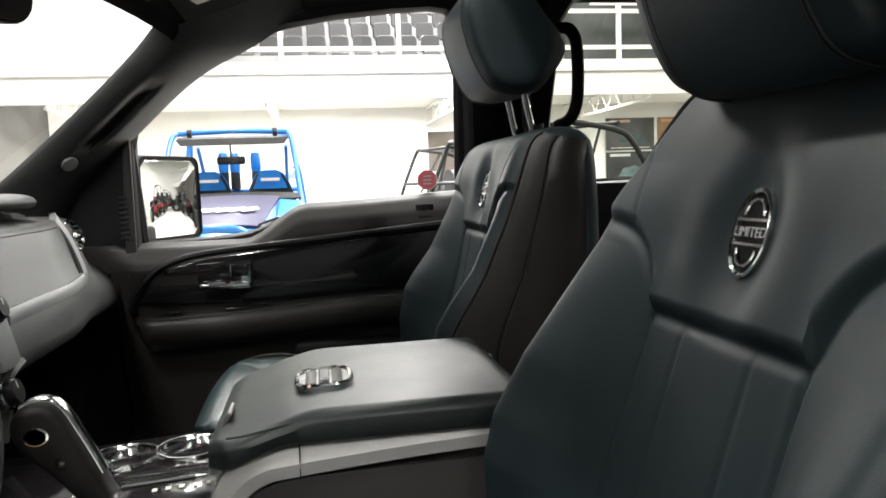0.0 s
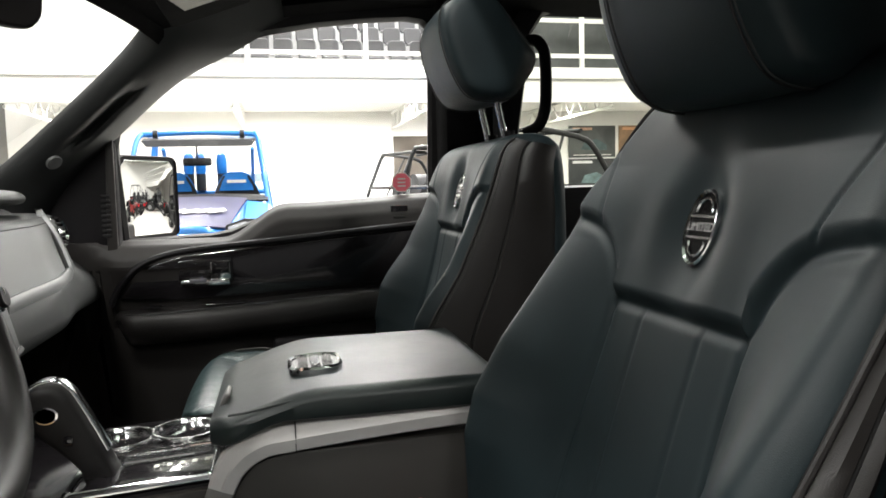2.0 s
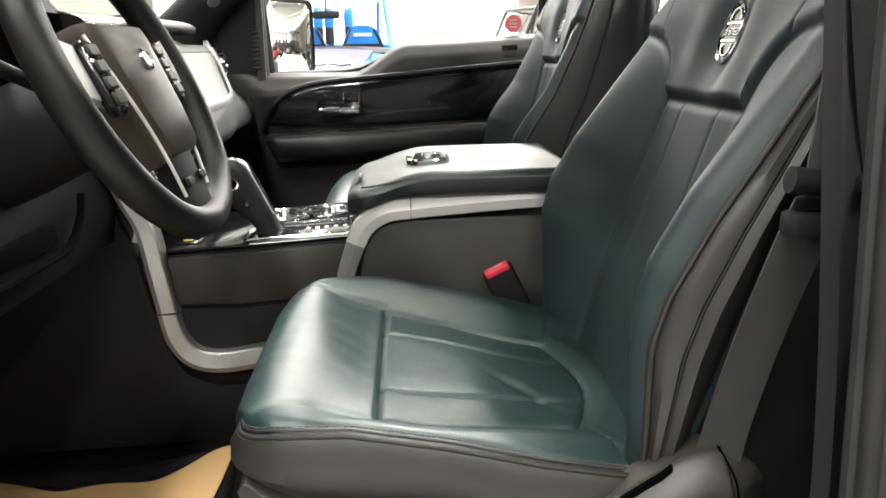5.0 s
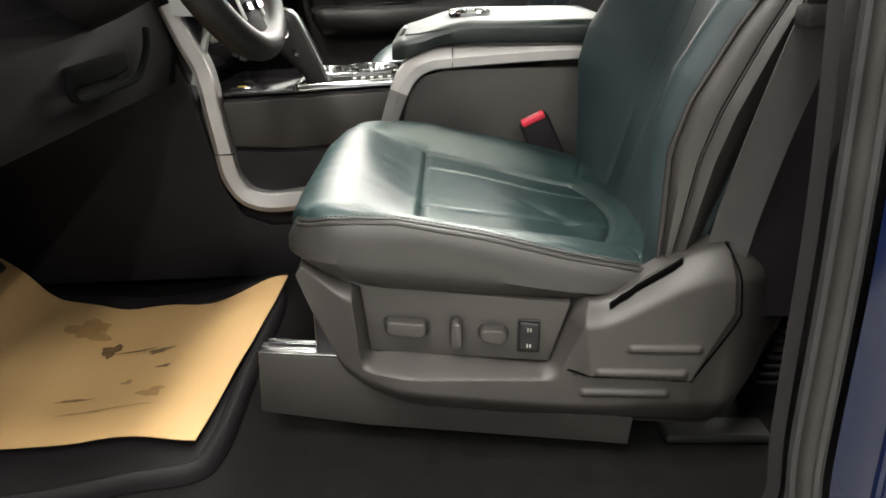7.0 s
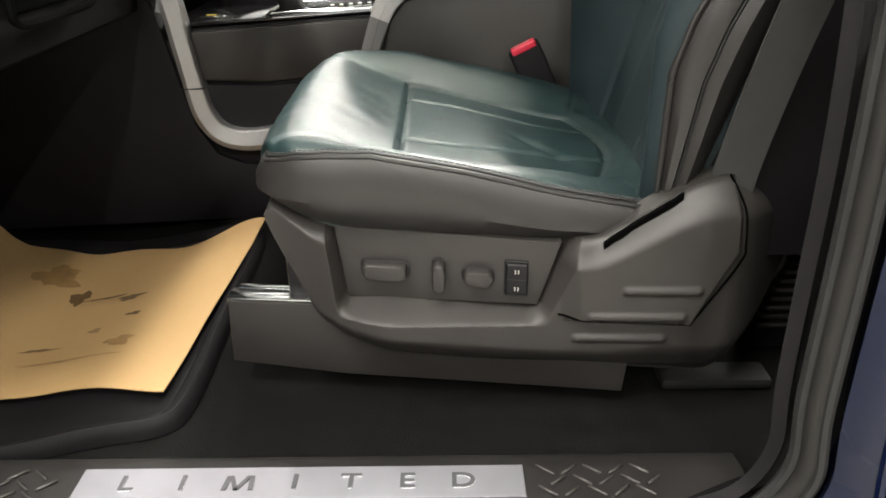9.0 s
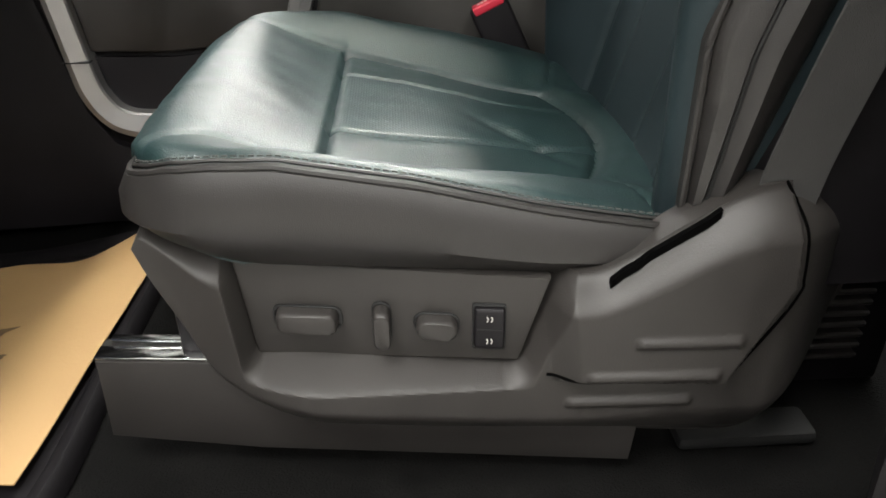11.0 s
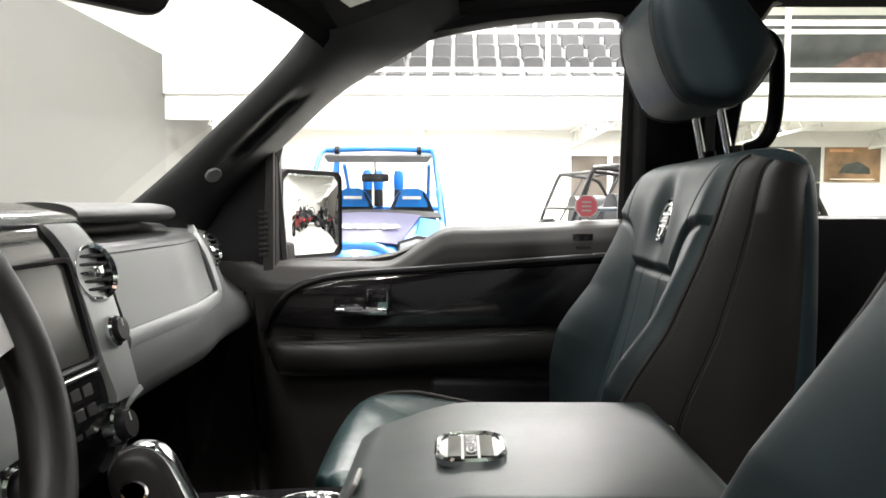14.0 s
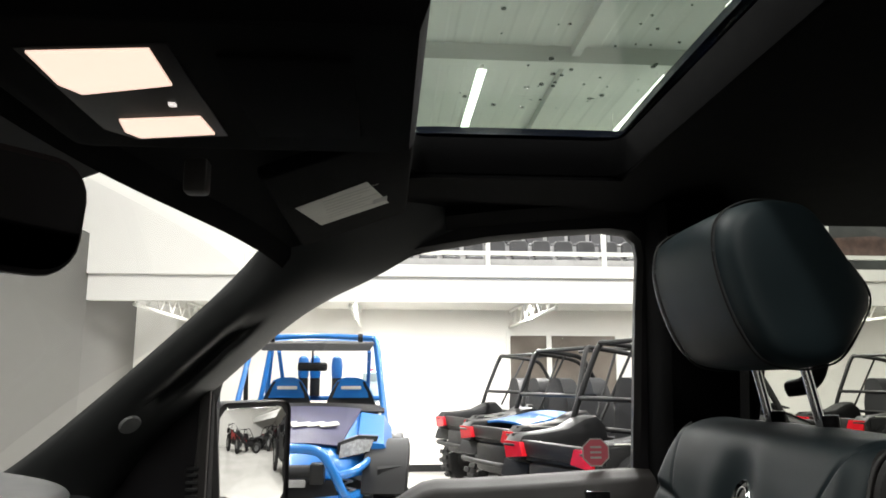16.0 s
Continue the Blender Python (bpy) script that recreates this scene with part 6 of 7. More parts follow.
for k, p in enumerate(rim_p):
    d = (rim_p[(k + 1) % len(rim_p)] - rim_p[k - 1]).normalized()
    n = Vector((-d.y, d.x, 0))
    if n.dot(p - Vector((-0.45, 0.32, 0))) < 0:
        n = -n
    z = mat_z(p.x, p.y)
    rings.append([p + n * u + Vector((0, 0, z + v)) for u, v in ((-0.026, -0.004), (-0.021, 0.006), (-0.014, 0.012), (-0.007, 0.013), (-0.002, 0.009), (0.001, 0.0), (0.002, -0.008))])
part("mat_rim", loft(rings, closed=True), KNEE, matr, "raised rubber rim")
KRAFT = bpy.data.materials.new("kraft_paper")
KRAFT.use_nodes = True
nt = KRAFT.node_tree
pb = nt.nodes["Principled BSDF"]
pb.inputs["Roughness"].default_value = 0.75
tc, n1, n2 = nt.nodes.new("ShaderNodeTexCoord"), nt.nodes.new("ShaderNodeTexNoise"), nt.nodes.new("ShaderNodeTexNoise")
n1.inputs["Scale"].default_value, n1.inputs["Detail"].default_value = 5, 4
n2.inputs["Scale"].default_value, n2.inputs["Detail"].default_value = 260, 3
r1 = nt.nodes.new("ShaderNodeValToRGB")
r1.color_ramp.elements[0].color, r1.color_ramp.elements[1].color = (0.300, 0.180, 0.075, 1), (0.390, 0.252, 0.114, 1)
bp = nt.nodes.new("ShaderNodeBump")
bp.inputs["Strength"].default_value, bp.inputs["Distance"].default_value = 0.1, 0.002
nt.links.new(tc.outputs["Object"], n1.inputs["Vector"])
nt.links.new(tc.outputs["Object"], n2.inputs["Vector"])
nt.links.new(n1.outputs["Fac"], r1.inputs["Fac"])
nt.links.new(r1.outputs["Color"], pb.inputs["Base Color"])
nt.links.new(n2.outputs["Fac"], bp.inputs["Height"])
nt.links.new(bp.outputs["Normal"], pb.inputs["Normal"])
paper = thing("paper_mat", "tan kraft paper floor protector with brown stains", "paper mat", (-0.4, 0.3, 0.62))


def paper_span(u):
    """Near and far edges of the sheet."""
    return 0.104 + 0.046 * ss(0.0, 0.28, u) + 0.004 * math.sin(u * 17), 0.564 - 0.030 * ss(0.0, 0.14, u) + 0.075 * ss(0.46, 0.9, u) + 0.005 * math.sin(u * 23)


def paper_pt(u, v):
    """u runs forward, v across."""
    x = -0.176 - 0.56 * u + 0.022 * v
    near, far = paper_span(u)
    y = near + (far - near) * v
    lift = 0.014 + 0.006 * math.sin(11 * u + 2 * v) * v + 0.008 * ss(0.8, 1.0, v) * math.sin(9 * u + 1) ** 2 + 0.05 * ss(0.75, 1.0, u) * v + 0.003 * noise.noise((u * 5, v * 4, 2))
    return (x, y, mat_z(x, y) + lift)


part("paper_sheet", sheet(paper_pt, lin(0, 1, 50), lin(0, 1, 30), 0.0012), KRAFT, paper)
STAIN = mat("stain", (0.10, 0.055, 0.02), 0.7, vary=0.3, scale=60, grain=200, bump=0)
STAIN_L = mat("stain_light", (0.22, 0.125, 0.045), 0.7, vary=0.2, scale=60, grain=200, bump=0)


def stain_blob(x, y, ru, rv, seed, m):
    y += 0.032
    u = (-0.166 - x) / 0.56
    near, far = paper_span(u)
    v = (y - near) / (far - near)
    r = random.Random(seed)
    ph = [r.random() * 6 for _ in range(3)]
    bm = bmesh.new()
    ring = []
    for k in range(28):
        a = 2 * math.pi * k / 28
        q = 1 + 0.22 * math.sin(3 * a + ph[0]) + 0.15 * math.sin(5 * a + ph[1]) + 0.1 * math.sin(9 * a + ph[2])
        p = paper_pt(u + ru * q * math.cos(a), v + rv * q * math.sin(a))
        ring.append(bm.verts.new((p[0], p[1], p[2] + 0.0016)))
    bm.faces.new(ring)
    bmesh.ops.triangulate(bm, faces=bm.faces[:])
    part("stain", bm, m, paper, "brown stain", smooth=False)


stain_blob(-0.415, 0.366, 0.026, 0.050, 1, STAIN)
stain_blob(-0.322, 0.340, 0.036, 0.022, 2, STAIN)
stain_blob(-0.365, 0.358, 0.060, 0.007, 3, STAIN)
stain_blob(-0.278, 0.206, 0.034, 0.032, 4, STAIN_L)
stain_blob(-0.400, 0.224, 0.044, 0.009, 5, STAIN)
stain_blob(-0.345, 0.182, 0.120, 0.007, 6, STAIN_L)
stain_blob(-0.336, 0.254, 0.016, 0.016, 7, STAIN_L)
stain_blob(-0.292, 0.281, 0.022, 0.010, 8, STAIN)
stain_blob(-0.480, 0.430, 0.070, 0.075, 9, STAIN_L)
pedals = thing("pedals", "black rubber foot pedals under the dash", "pedal", (-0.75, 0.4, 0.7))
part("brake_pedal", turned(box(-0.012, 0.012, -0.06, 0.06, -0.03, 0.03, 0.006, 2), Matrix.Translation((-0.68, 0.42, 0.735)) @ Matrix.Rotation(radians(-25), 4, "Y")), RUBBER, pedals)
part("brake_arm", rod((-0.70, 0.42, 0.74), (-0.80, 0.42, 0.95), 0.012), PLASTIC_DK, pedals)
part("gas_pedal", turned(box(-0.010, 0.010, -0.035, 0.035, -0.07, 0.07, 0.006, 2), Matrix.Translation((-0.72, 0.56, 0.69)) @ Matrix.Rotation(radians(-35), 4, "Y")), RUBBER, pedals)

# ---- driver belt ----
belt_t = thing("seat_belt", "dark grey seat belt webbing with pillar guide", "seat belt", (0.42, 0.1, 0.8))


def strap(pts, w, across):
    rings = []
    for p in smooth_path(pts, 8):
        a = Vector(across).normalized() * w
        n = Vector((0, 0.0012, 0))
        rings.append([p - a - n, p + a - n, p + a + n, p - a + n])
    return loft(rings)


part("lower_strap", strap([(0.425, 0.095, 0.84), (0.430, 0.088, 0.90), (0.440, 0.065, 1.0), (0.452, 0.035, 1.10), (0.460, 0.022, 1.145)], 0.0235, (0.93, -0.12, 0.30)), WEB, belt_t)
part("upper_strap", strap([(0.462, 0.016, 1.14), (0.470, 0.018, 1.30), (0.478, 0.04, 1.50), (0.478, 0.06, 1.62)], 0.0235, (1, 0, 0)), WEB, belt_t)
part("belt_stop", join(rod((0.425, 0.012, 1.155), (0.492, 0.010, 1.146), 0.0105), box(0.430, 0.482, 0.008, 0.034, 1.108, 1.128, 0.005, 2)), PLASTIC_DK, belt_t, "black belt guide bar")

# ---- sill plate ----
sp = thing("sill_plate", "brushed steel sill plate lettered LIMITED", "sill plate", (0, -0.05, 0.63))
steel = part("steel_plate", box(-0.207, 0.221, -0.068, -0.026, 0.6262, 0.6285, 0.0008), STEEL, sp, smooth=False)
for k, ch in enumerate("LIMITED"):
    cx = -0.159 + 0.0535 * k
    if ch == "M":
        strokes = join(*[prism([(cx + a, -0.0565), (cx + a + 0.0046, -0.0565), (cx + b + 0.0046, -0.0385), (cx + b, -0.0385)], "z", z, 0.6297) for a, b, z in ((-0.0150, -0.0125, 0.6280), (-0.0035, -0.0105, 0.6281), (-0.0035, 0.0070, 0.6282), (0.0105, 0.0090, 0.6283))])
        part("letter", strokes, LETTER_BLK, steel, smooth=False)
        continue
    part("letter", text_mesh(ch, 0.0265, 0.0007, Matrix.Translation((cx, -0.0475, 0.6292)) @ Matrix.Diagonal((1.25, 1, 1, 1)), 1.0, 0.0004), LETTER_BLK, steel, smooth=False)
    part("letter_edge", text_mesh(ch, 0.0265, 0.0005, Matrix.Translation((cx + 0.0006, -0.0487, 0.6288)) @ Matrix.Diagonal((1.25, 1, 1, 1)), 1.0, 0.0002), LETTER_LT, steel, smooth=False)
lozenge = join(turned(box(-0.0105, 0.0105, -0.0016, 0.0016, -0.001, 0.0022, 0.0014, 1), Matrix.Identity(4)))
lme = bpy.data.meshes.new("tread_bar")
lozenge.to_mesh(lme)
lozenge.free()
for x0, nx in ((0.242, 5), (-0.34, 5)):
    for i in range(nx):
        for j in range(3):
            o = part("tread_bar", lme, PLASTIC, sp)
            o.location = (x0 + 0.023 * i + (0.0115 if j % 2 else 0), -0.032 - 0.014 * j, 0.6268)
            o.rotation_euler = (0, 0, radians(38 if (i + j) % 2 else -38))


# ---- showroom ----
X0, X1, Y0, Y1, HZ = HALL
WHITE = mat("white_wall", (0.80, 0.79, 0.75), 0.7, vary=0.03, scale=0.6, grain=80, bump=0.05)
GREYWALL = mat("grey_wall", (0.115, 0.113, 0.104), 0.75, vary=0.05, scale=0.5, grain=60, bump=0.08)
FLOORM = mat("floor_tile", (0.50, 0.49, 0.46), 0.25, vary=0.08, scale=0.8, grain=30, bump=0.02)
CEIL = mat("ceiling_deck", (0.42, 0.45, 0.42), 0.8, vary=0.08, scale=0.4, grain=8, bump=0.1)
FASCIA = mat("fascia_white", (0.82, 0.81, 0.77), 0.6, vary=0.02, scale=1.0, grain=60, bump=0.03)
STEELW = mat("white_steel", (0.75, 0.75, 0.71), 0.5, vary=0.04, scale=4, grain=60, bump=0.02)
DUSK = mat("dark_front", (0.05, 0.05, 0.055), 0.4, vary=0.1, scale=0.5, grain=20, bump=0.02)
BLACKM = mat("black_plastic", (0.010, 0.010, 0.0105), 0.5, vary=0.2, scale=8, grain=200, bump=0.08, spec=0.35)
GREYM = mat("grey_metal", (0.35, 0.35, 0.35), 0.4, metal=0.6, vary=0.08, scale=10, grain=100, bump=0.02)
TUBE = glow("tube_glow", (1.0, 0.98, 0.93), 8.0)


def setting(name, bm, m, label, smooth=False):
    return tagged(part(name, bm, m, None, smooth=smooth), label, "", kind="structure")


setting("ground", box(X0 - 0.2, X1 + 0.2, Y0 - 0.2, Y1 + 0.2, -0.2, 0.0), FLOORM, "pale grey polished showroom floor")
setting("wall_back", box(X0, X1, Y1, Y1 + 0.2, 0.0, HZ), WHITE, "white showroom wall under the mezzanine")
setting("wall_front", box(X0, X1, Y0 - 0.2, Y0, 0.0, HZ), DUSK, "dark glazed showroom front at night")
setting("wall_east", box(X1, X1 + 0.2, Y0 - 0.2, Y1 + 0.2, 0.0, HZ), WHITE, "white showroom wall")
setting("wall_west", box(X0 - 0.2, X0, Y0 - 0.2, Y1 + 0.2, 0.0, HZ), GREYWALL, "grey showroom wall")
setting("baseboard", box(-3.9, X1, Y1 - 0.02, Y1, 0.0, 0.11), BLACKM, "black baseboard")
GX = -3.37
setting("wall_grey", prism([(GX - 0.3, 1.6), (GX, 1.6), (GX, 8.9), (-4.03, Y1), (-4.33, Y1), (GX - 0.3, 8.9)], "z", 0.0, 3.12), GREYWALL, "tall grey partition wall")
deck = []
n_rib = 100
for k in range(n_rib):
    x = X0 + (X1 - X0) * k / n_rib
    deck += [(x, HZ), (x + 0.17, HZ), (x + 0.20, HZ + 0.007), (x + 0.27, HZ + 0.007)]
setting("ceiling", prism(deck + [(X1, HZ), (X1, HZ + 0.2), (X0, HZ + 0.2)], "y", Y0, Y1), CEIL, "grey-green profiled ceiling deck")
for k, y in enumerate((-5.6, -1.9, 1.9, 8.3)):
    setting("roof_beam", box(X0, X1, y - 0.09, y + 0.09, HZ - 0.20, HZ + 0.01), CEIL, "grey steel roof beam")
for k, x in enumerate((-5.0, 2.2, 5.4, 9.5, 13.5)):
    setting("roof_purlin", box(x - 0.05, x + 0.05, Y0, Y1, HZ - 0.12, HZ + 0.01), CEIL, "grey roof purlin")
strip_t = None
# strip bodies hang at every lamp spot, the added x = -3.3 column too
for lx, ly, power in LAMP_SPOTS:
    if strip_t is None:
        strip_t = thing("strip_light", "lit white fluorescent strip light under the ceiling", "ceiling light", (lx, ly, HZ - 0.3), group="ceiling strip lights")
        part("lamp_body", box(lx - 0.022, lx + 0.022, ly - 1.25, ly + 1.25, HZ - 0.30, HZ - 0.26, 0.006), STEELW, strip_t)
        for dy in (-0.9, 0.9):
            part("hanger", rod((lx, ly + dy, HZ - 0.262), (lx, ly + dy, HZ + 0.01), 0.006, 6), STEELW, strip_t)
        part("lamp_tube", box(lx - 0.055, lx + 0.055, ly - 1.22, ly + 1.22, HZ - 0.316, HZ - 0.301, 0.006), TUBE, strip_t)
    else:
        copy_thing(strip_t, Matrix.Translation((lx, ly, HZ - 0.3)))

# mezzanine: fascia, floor, joists
MY, MB_, MT = 8.9, 2.36, 2.92
setting("mezzanine_fascia", join(box(GX, X1, MY, MY + 0.12, MB_, MB_ + 0.30), box(GX, X1, MY - 0.05, MY + 0.12, MB_ + 0.30, MB_ + 0.44)), FASCIA, "white mezzanine edge beam")
setting("mezzanine_floor", box(GX, X1, MY + 0.12, Y1, MB_ + 0.26, MB_ + 0.42), WHITE, "white mezzanine floor")
setting("upper_side_wall", box(X0, -1.62, MY - 0.05, MY + 0.2, MB_ + 0.44, HZ), WHITE, "white upper wall")


def truss(x0, y0, x1, y1, z):
    t = thing("ceiling_truss", "white open web steel joist under the mezzanine", "truss", (x0, y0, z), group="mezzanine joists")
    a, b = Vector((x0, y0, z)), Vector((x1, y1, z))
    part("top_chord", rod(a, b, 0.022, 6), STEELW, t)
    part("bottom_chord", rod(a + Vector((0, 0, -0.26)), b + Vector((0, 0, -0.26)), 0.022, 6), STEELW, t)
    n = 14
    for k in range(n):
        p, q = a.lerp(b, k / n), a.lerp(b, (k + 1) / n)
        lo = Vector((0, 0, -0.26))
        part("web", rod(p if k % 2 else p + lo, q + lo if k % 2 else q, 0.010, 5), STEELW, t)
    return t


for x in (-2.9, -0.4, 2.1, 4.6, 7.1, 9.6):
    truss(x, MY + 0.2, x, Y1, MB_ + 0.23)
down_t = None
for lx, ly in DOWN_SPOTS:
    if down_t is None:
        down_t = thing("downlight", "lit round recessed downlight under the mezzanine", "ceiling light", (lx, ly, 2.6), group="mezzanine downlights")
        part("lamp_ring", loft([[Vector((lx + r * math.cos(a), ly + r * math.sin(a), z)) for a in lin(0, 2 * math.pi, 25)[:-1]] for r, z in ((0.20, 2.62), (0.20, 2.56), (0.17, 2.56), (0.16, 2.60))], cap=False), STEELW, down_t)
        part("lamp_lens", loft([[Vector((lx + 0.165 * math.cos(a), ly + 0.165 * math.sin(a), z)) for a in lin(0, 2 * math.pi, 25)[:-1]] for z in (2.575, 2.58)]), TUBE, down_t)
    else:
        copy_thing(down_t, Matrix.Translation((lx, ly, 2.6)))
# mezzanine railing: posts and rails
rail_t = thing("mezzanine_railing", "white steel railing along the mezzanine edge", "railing", (2, MY, MB_ + 0.44))
for k in range(12):
    x = -1.6 + 1.42 * k
    part("post", box(x - 0.025, x + 0.025, MY + 0.0, MY + 0.05, MB_ + 0.44, MB_ + 1.5), STEELW, rail_t)
for z in (0.60, 1.05, 1.5):
    part("rail", box(-1.65, X1 - 0.1, MY + 0.002, MY + 0.048, MB_ + z - 0.024, MB_ + z + 0.024), STEELW, rail_t)
# rows of stadium seats on the mezzanine
seat_t = thing("stadium_seat", "dark grey plastic stadium seat in a tiered row", "seat", (-1.2, 9.4, MB_ + 0.6), group="tiered seats")
part("seat_back", loft([[Vector((-1.2 + u * k, 9.4 + d, MB_ + 0.74 + v * k)) for u, v in rounded(0.24, 0.22, 0.05)] for k, d in ((0.9, -0.02), (1, 0.0), (0.96, 0.03), (0.6, 0.035))]), mat("seat_plastic", (0.035, 0.035, 0.038), 0.5, vary=0.1, scale=6, bump=0.05), seat_t)
part("seat_pan", box(-1.31, -1.09, 9.22, 9.42, MB_ + 0.56, MB_ + 0.62, 0.025, 3), bpy.data.materials["seat_plastic"], seat_t)
for r in range(4):
    setting("tier", box(-1.5, 3.42, 9.15 + 0.42 * r, 9.57 + 0.42 * r, MB_ + 0.42, MB_ + 0.565 + 0.25 * r), GREYM, "grey seating tier")
    for k in range(16):
        if r == 0 and k == 0:
            continue
        copy_thing(seat_t, Matrix.Translation((-1.2 + 0.29 * k, 9.4 + 0.42 * r, MB_ + 0.6 + 0.25 * r)))
# banners hung behind the railing


def poster(x0, x1, y, z0, z1, cols, label):
    p = thing("poster", label, "poster", ((x0 + x1) / 2, y, z0), group="wall posters")
    sheet_m = mat("poster_print", cols[0], 0.5, vary=0.5, scale=3.0, grain=12, bump=0.0)
    part("poster_sheet", box(x0, x1, y - 0.015, y, z0, z1), sheet_m, p, smooth=False)
    w, h = x1 - x0, z1 - z0
    part("shape", prism([(x0 + 0.25 * w, z0 + 0.25 * h), (x0 + 0.35 * w, z0 + 0.5 * h), (x0 + 0.6 * w, z0 + 0.58 * h), (x0 + 0.8 * w, z0 + 0.4 * h), (x0 + 0.82 * w, z0 + 0.22 * h)], "y", y - 0.019, y - 0.0152), mat("poster_dark", cols[1], 0.5, vary=0.4, scale=9, bump=0), p, smooth=False)
    part("title_bar", box(x0 + 0.08 * w, x0 + 0.5 * w, y - 0.019, y - 0.0152, z1 - 0.14 * h, z1 - 0.06 * h), mat("poster_light", cols[2], 0.5, vary=0.2, scale=9, bump=0), p, smooth=False)
    part("text_bar", box(x0 + 0.1 * w, x1 - 0.1 * w, y - 0.019, y - 0.0152, z0 + 0.06 * h, z0 + 0.085 * h), bpy.data.materials["poster_light"], p, smooth=False)
    return p


poster(3.46, 8.4, 9.35, MB_ + 0.43, MB_ + 1.35, ((0.035, 0.038, 0.038), (0.10, 0.06, 0.05), (0.75, 0.72, 0.68)), "dark wide banner with pale and red shapes on the mezzanine")
poster(8.5, 12.0, 9.35, MB_ + 0.43, MB_ + 1.35, ((0.035, 0.038, 0.036), (0.25, 0.25, 0.2), (0.6, 0.6, 0.3)), "dark banner with olive shapes on the mezzanine")
poster(5.37, 6.30, Y1 - 0.02, 1.77, 2.35, ((0.045, 0.050, 0.045), (0.03, 0.06, 0.06), (0.5, 0.3, 0.2)), "dark landscape poster with bars of print")
poster(6.37, 7.30, Y1 - 0.02, 1.77, 2.35, ((0.25, 0.15, 0.075), (0.05, 0.06, 0.05), (0.6, 0.3, 0.15)), "tan desert poster with a dark vehicle shape")
poster(5.37, 6.30, Y1 - 0.02, 1.15, 1.74, ((0.022, 0.025, 0.025), (0.10, 0.15, 0.15), (0.6, 0.6, 0.58)), "black poster with a grey vehicle shape")
# glazed doors in the back wall
gd = thing("door_1", "white-framed glazed double door in the back wall, dark beyond", "door", (3.3, Y1, 0), kind="structure")
DX = 2.10
part("door_frame", join(box(DX - 0.06, DX, Y1 - 0.05, Y1 + 0.02, 0, 2.26), box(DX + 0.62, DX + 0.70, Y1 - 0.05, Y1 + 0.02, 0, 2.2), box(DX + 1.80, DX + 1.88, Y1 - 0.05, Y1 + 0.02, 0, 2.26), box(DX - 0.06, DX + 1.88, Y1 - 0.0495, Y1 + 0.02, 2.19, 2.26)), STEELW, gd, smooth=False)
part("dark_pane", box(DX, DX + 1.82, Y1 - 0.012, Y1 - 0.004, 0.05, 2.2), mat("door_glass", (0.16, 0.14, 0.12), 0.12, vary=0.3, scale=1.5, bump=0), gd, smooth=False)
part("door_handle", box(DX + 0.74, DX + 0.77, Y1 - 0.10, Y1 - 0.06, 0.9, 1.3, 0.008), CHROME, gd)
# water cooler against the wall
wc = thing("water_cooler", "white water cooler with a clear blue bottle", "water cooler", (-0.15, 10.6, 0))
part("cabinet", box(-0.32, 0.02, 10.5, 10.84, 0.0, 1.15, 0.02, 3), FASCIA, wc)
part("bottle", loft([[Vector((-0.15 + r * math.cos(a), 10.67 + r * math.sin(a), z)) for a in lin(0, 2 * math.pi, 25)[:-1]] for r, z in ((0.05, 1.15), (0.13, 1.22), (0.135, 1.42), (0.125, 1.44), (0.135, 1.46), (0.13, 1.56), (0.05, 1.58))]), mat("bottle_blue", (0.55, 0.72, 0.80), 0.15, vary=0.05, bump=0), wc, "pale blue water bottle")
part("cap", rod((-0.15, 10.67, 1.58), (-0.15, 10.67, 1.61), 0.03), RED, wc)


# ---- side-by-side buggies ----
BLUE = mat("buggy_blue", (0.012, 0.16, 0.50), 0.3, vary=0.06, scale=5, grain=200, bump=0.01, coat=0.4)
REDP = mat("buggy_red", (0.42, 0.03, 0.03), 0.35, vary=0.06, scale=5, grain=200, bump=0.01)
TAIL = mat("tail_lens", (0.55, 0.01, 0.02), 0.2, vary=0.1, bump=0)
TYRE = mat("tyre", (0.012, 0.012, 0.012), 0.75, vary=0.2, scale=14, grain=160, bump=0.3)
LAMPG = mat("lamp_glass", (0.55, 0.56, 0.58), 0.15, metal=0.5, vary=0.3, scale=40, bump=0)
BUCKET = mat("bucket_seat", (0.014, 0.0145, 0.016), 0.6, vary=0.15, scale=14, bump=0.1)
VISOR = mat("visor_grey", (0.055, 0.055, 0.056), 0.5, vary=0.1, scale=8, bump=0.05)
PURPLE = mat("dark_violet_plastic", (0.040, 0.038, 0.085), 0.4, vary=0.25, scale=9, bump=0.03)
SPRING = mat("white_spring", (0.75, 0.75, 0.75), 0.4, vary=0.05, bump=0)


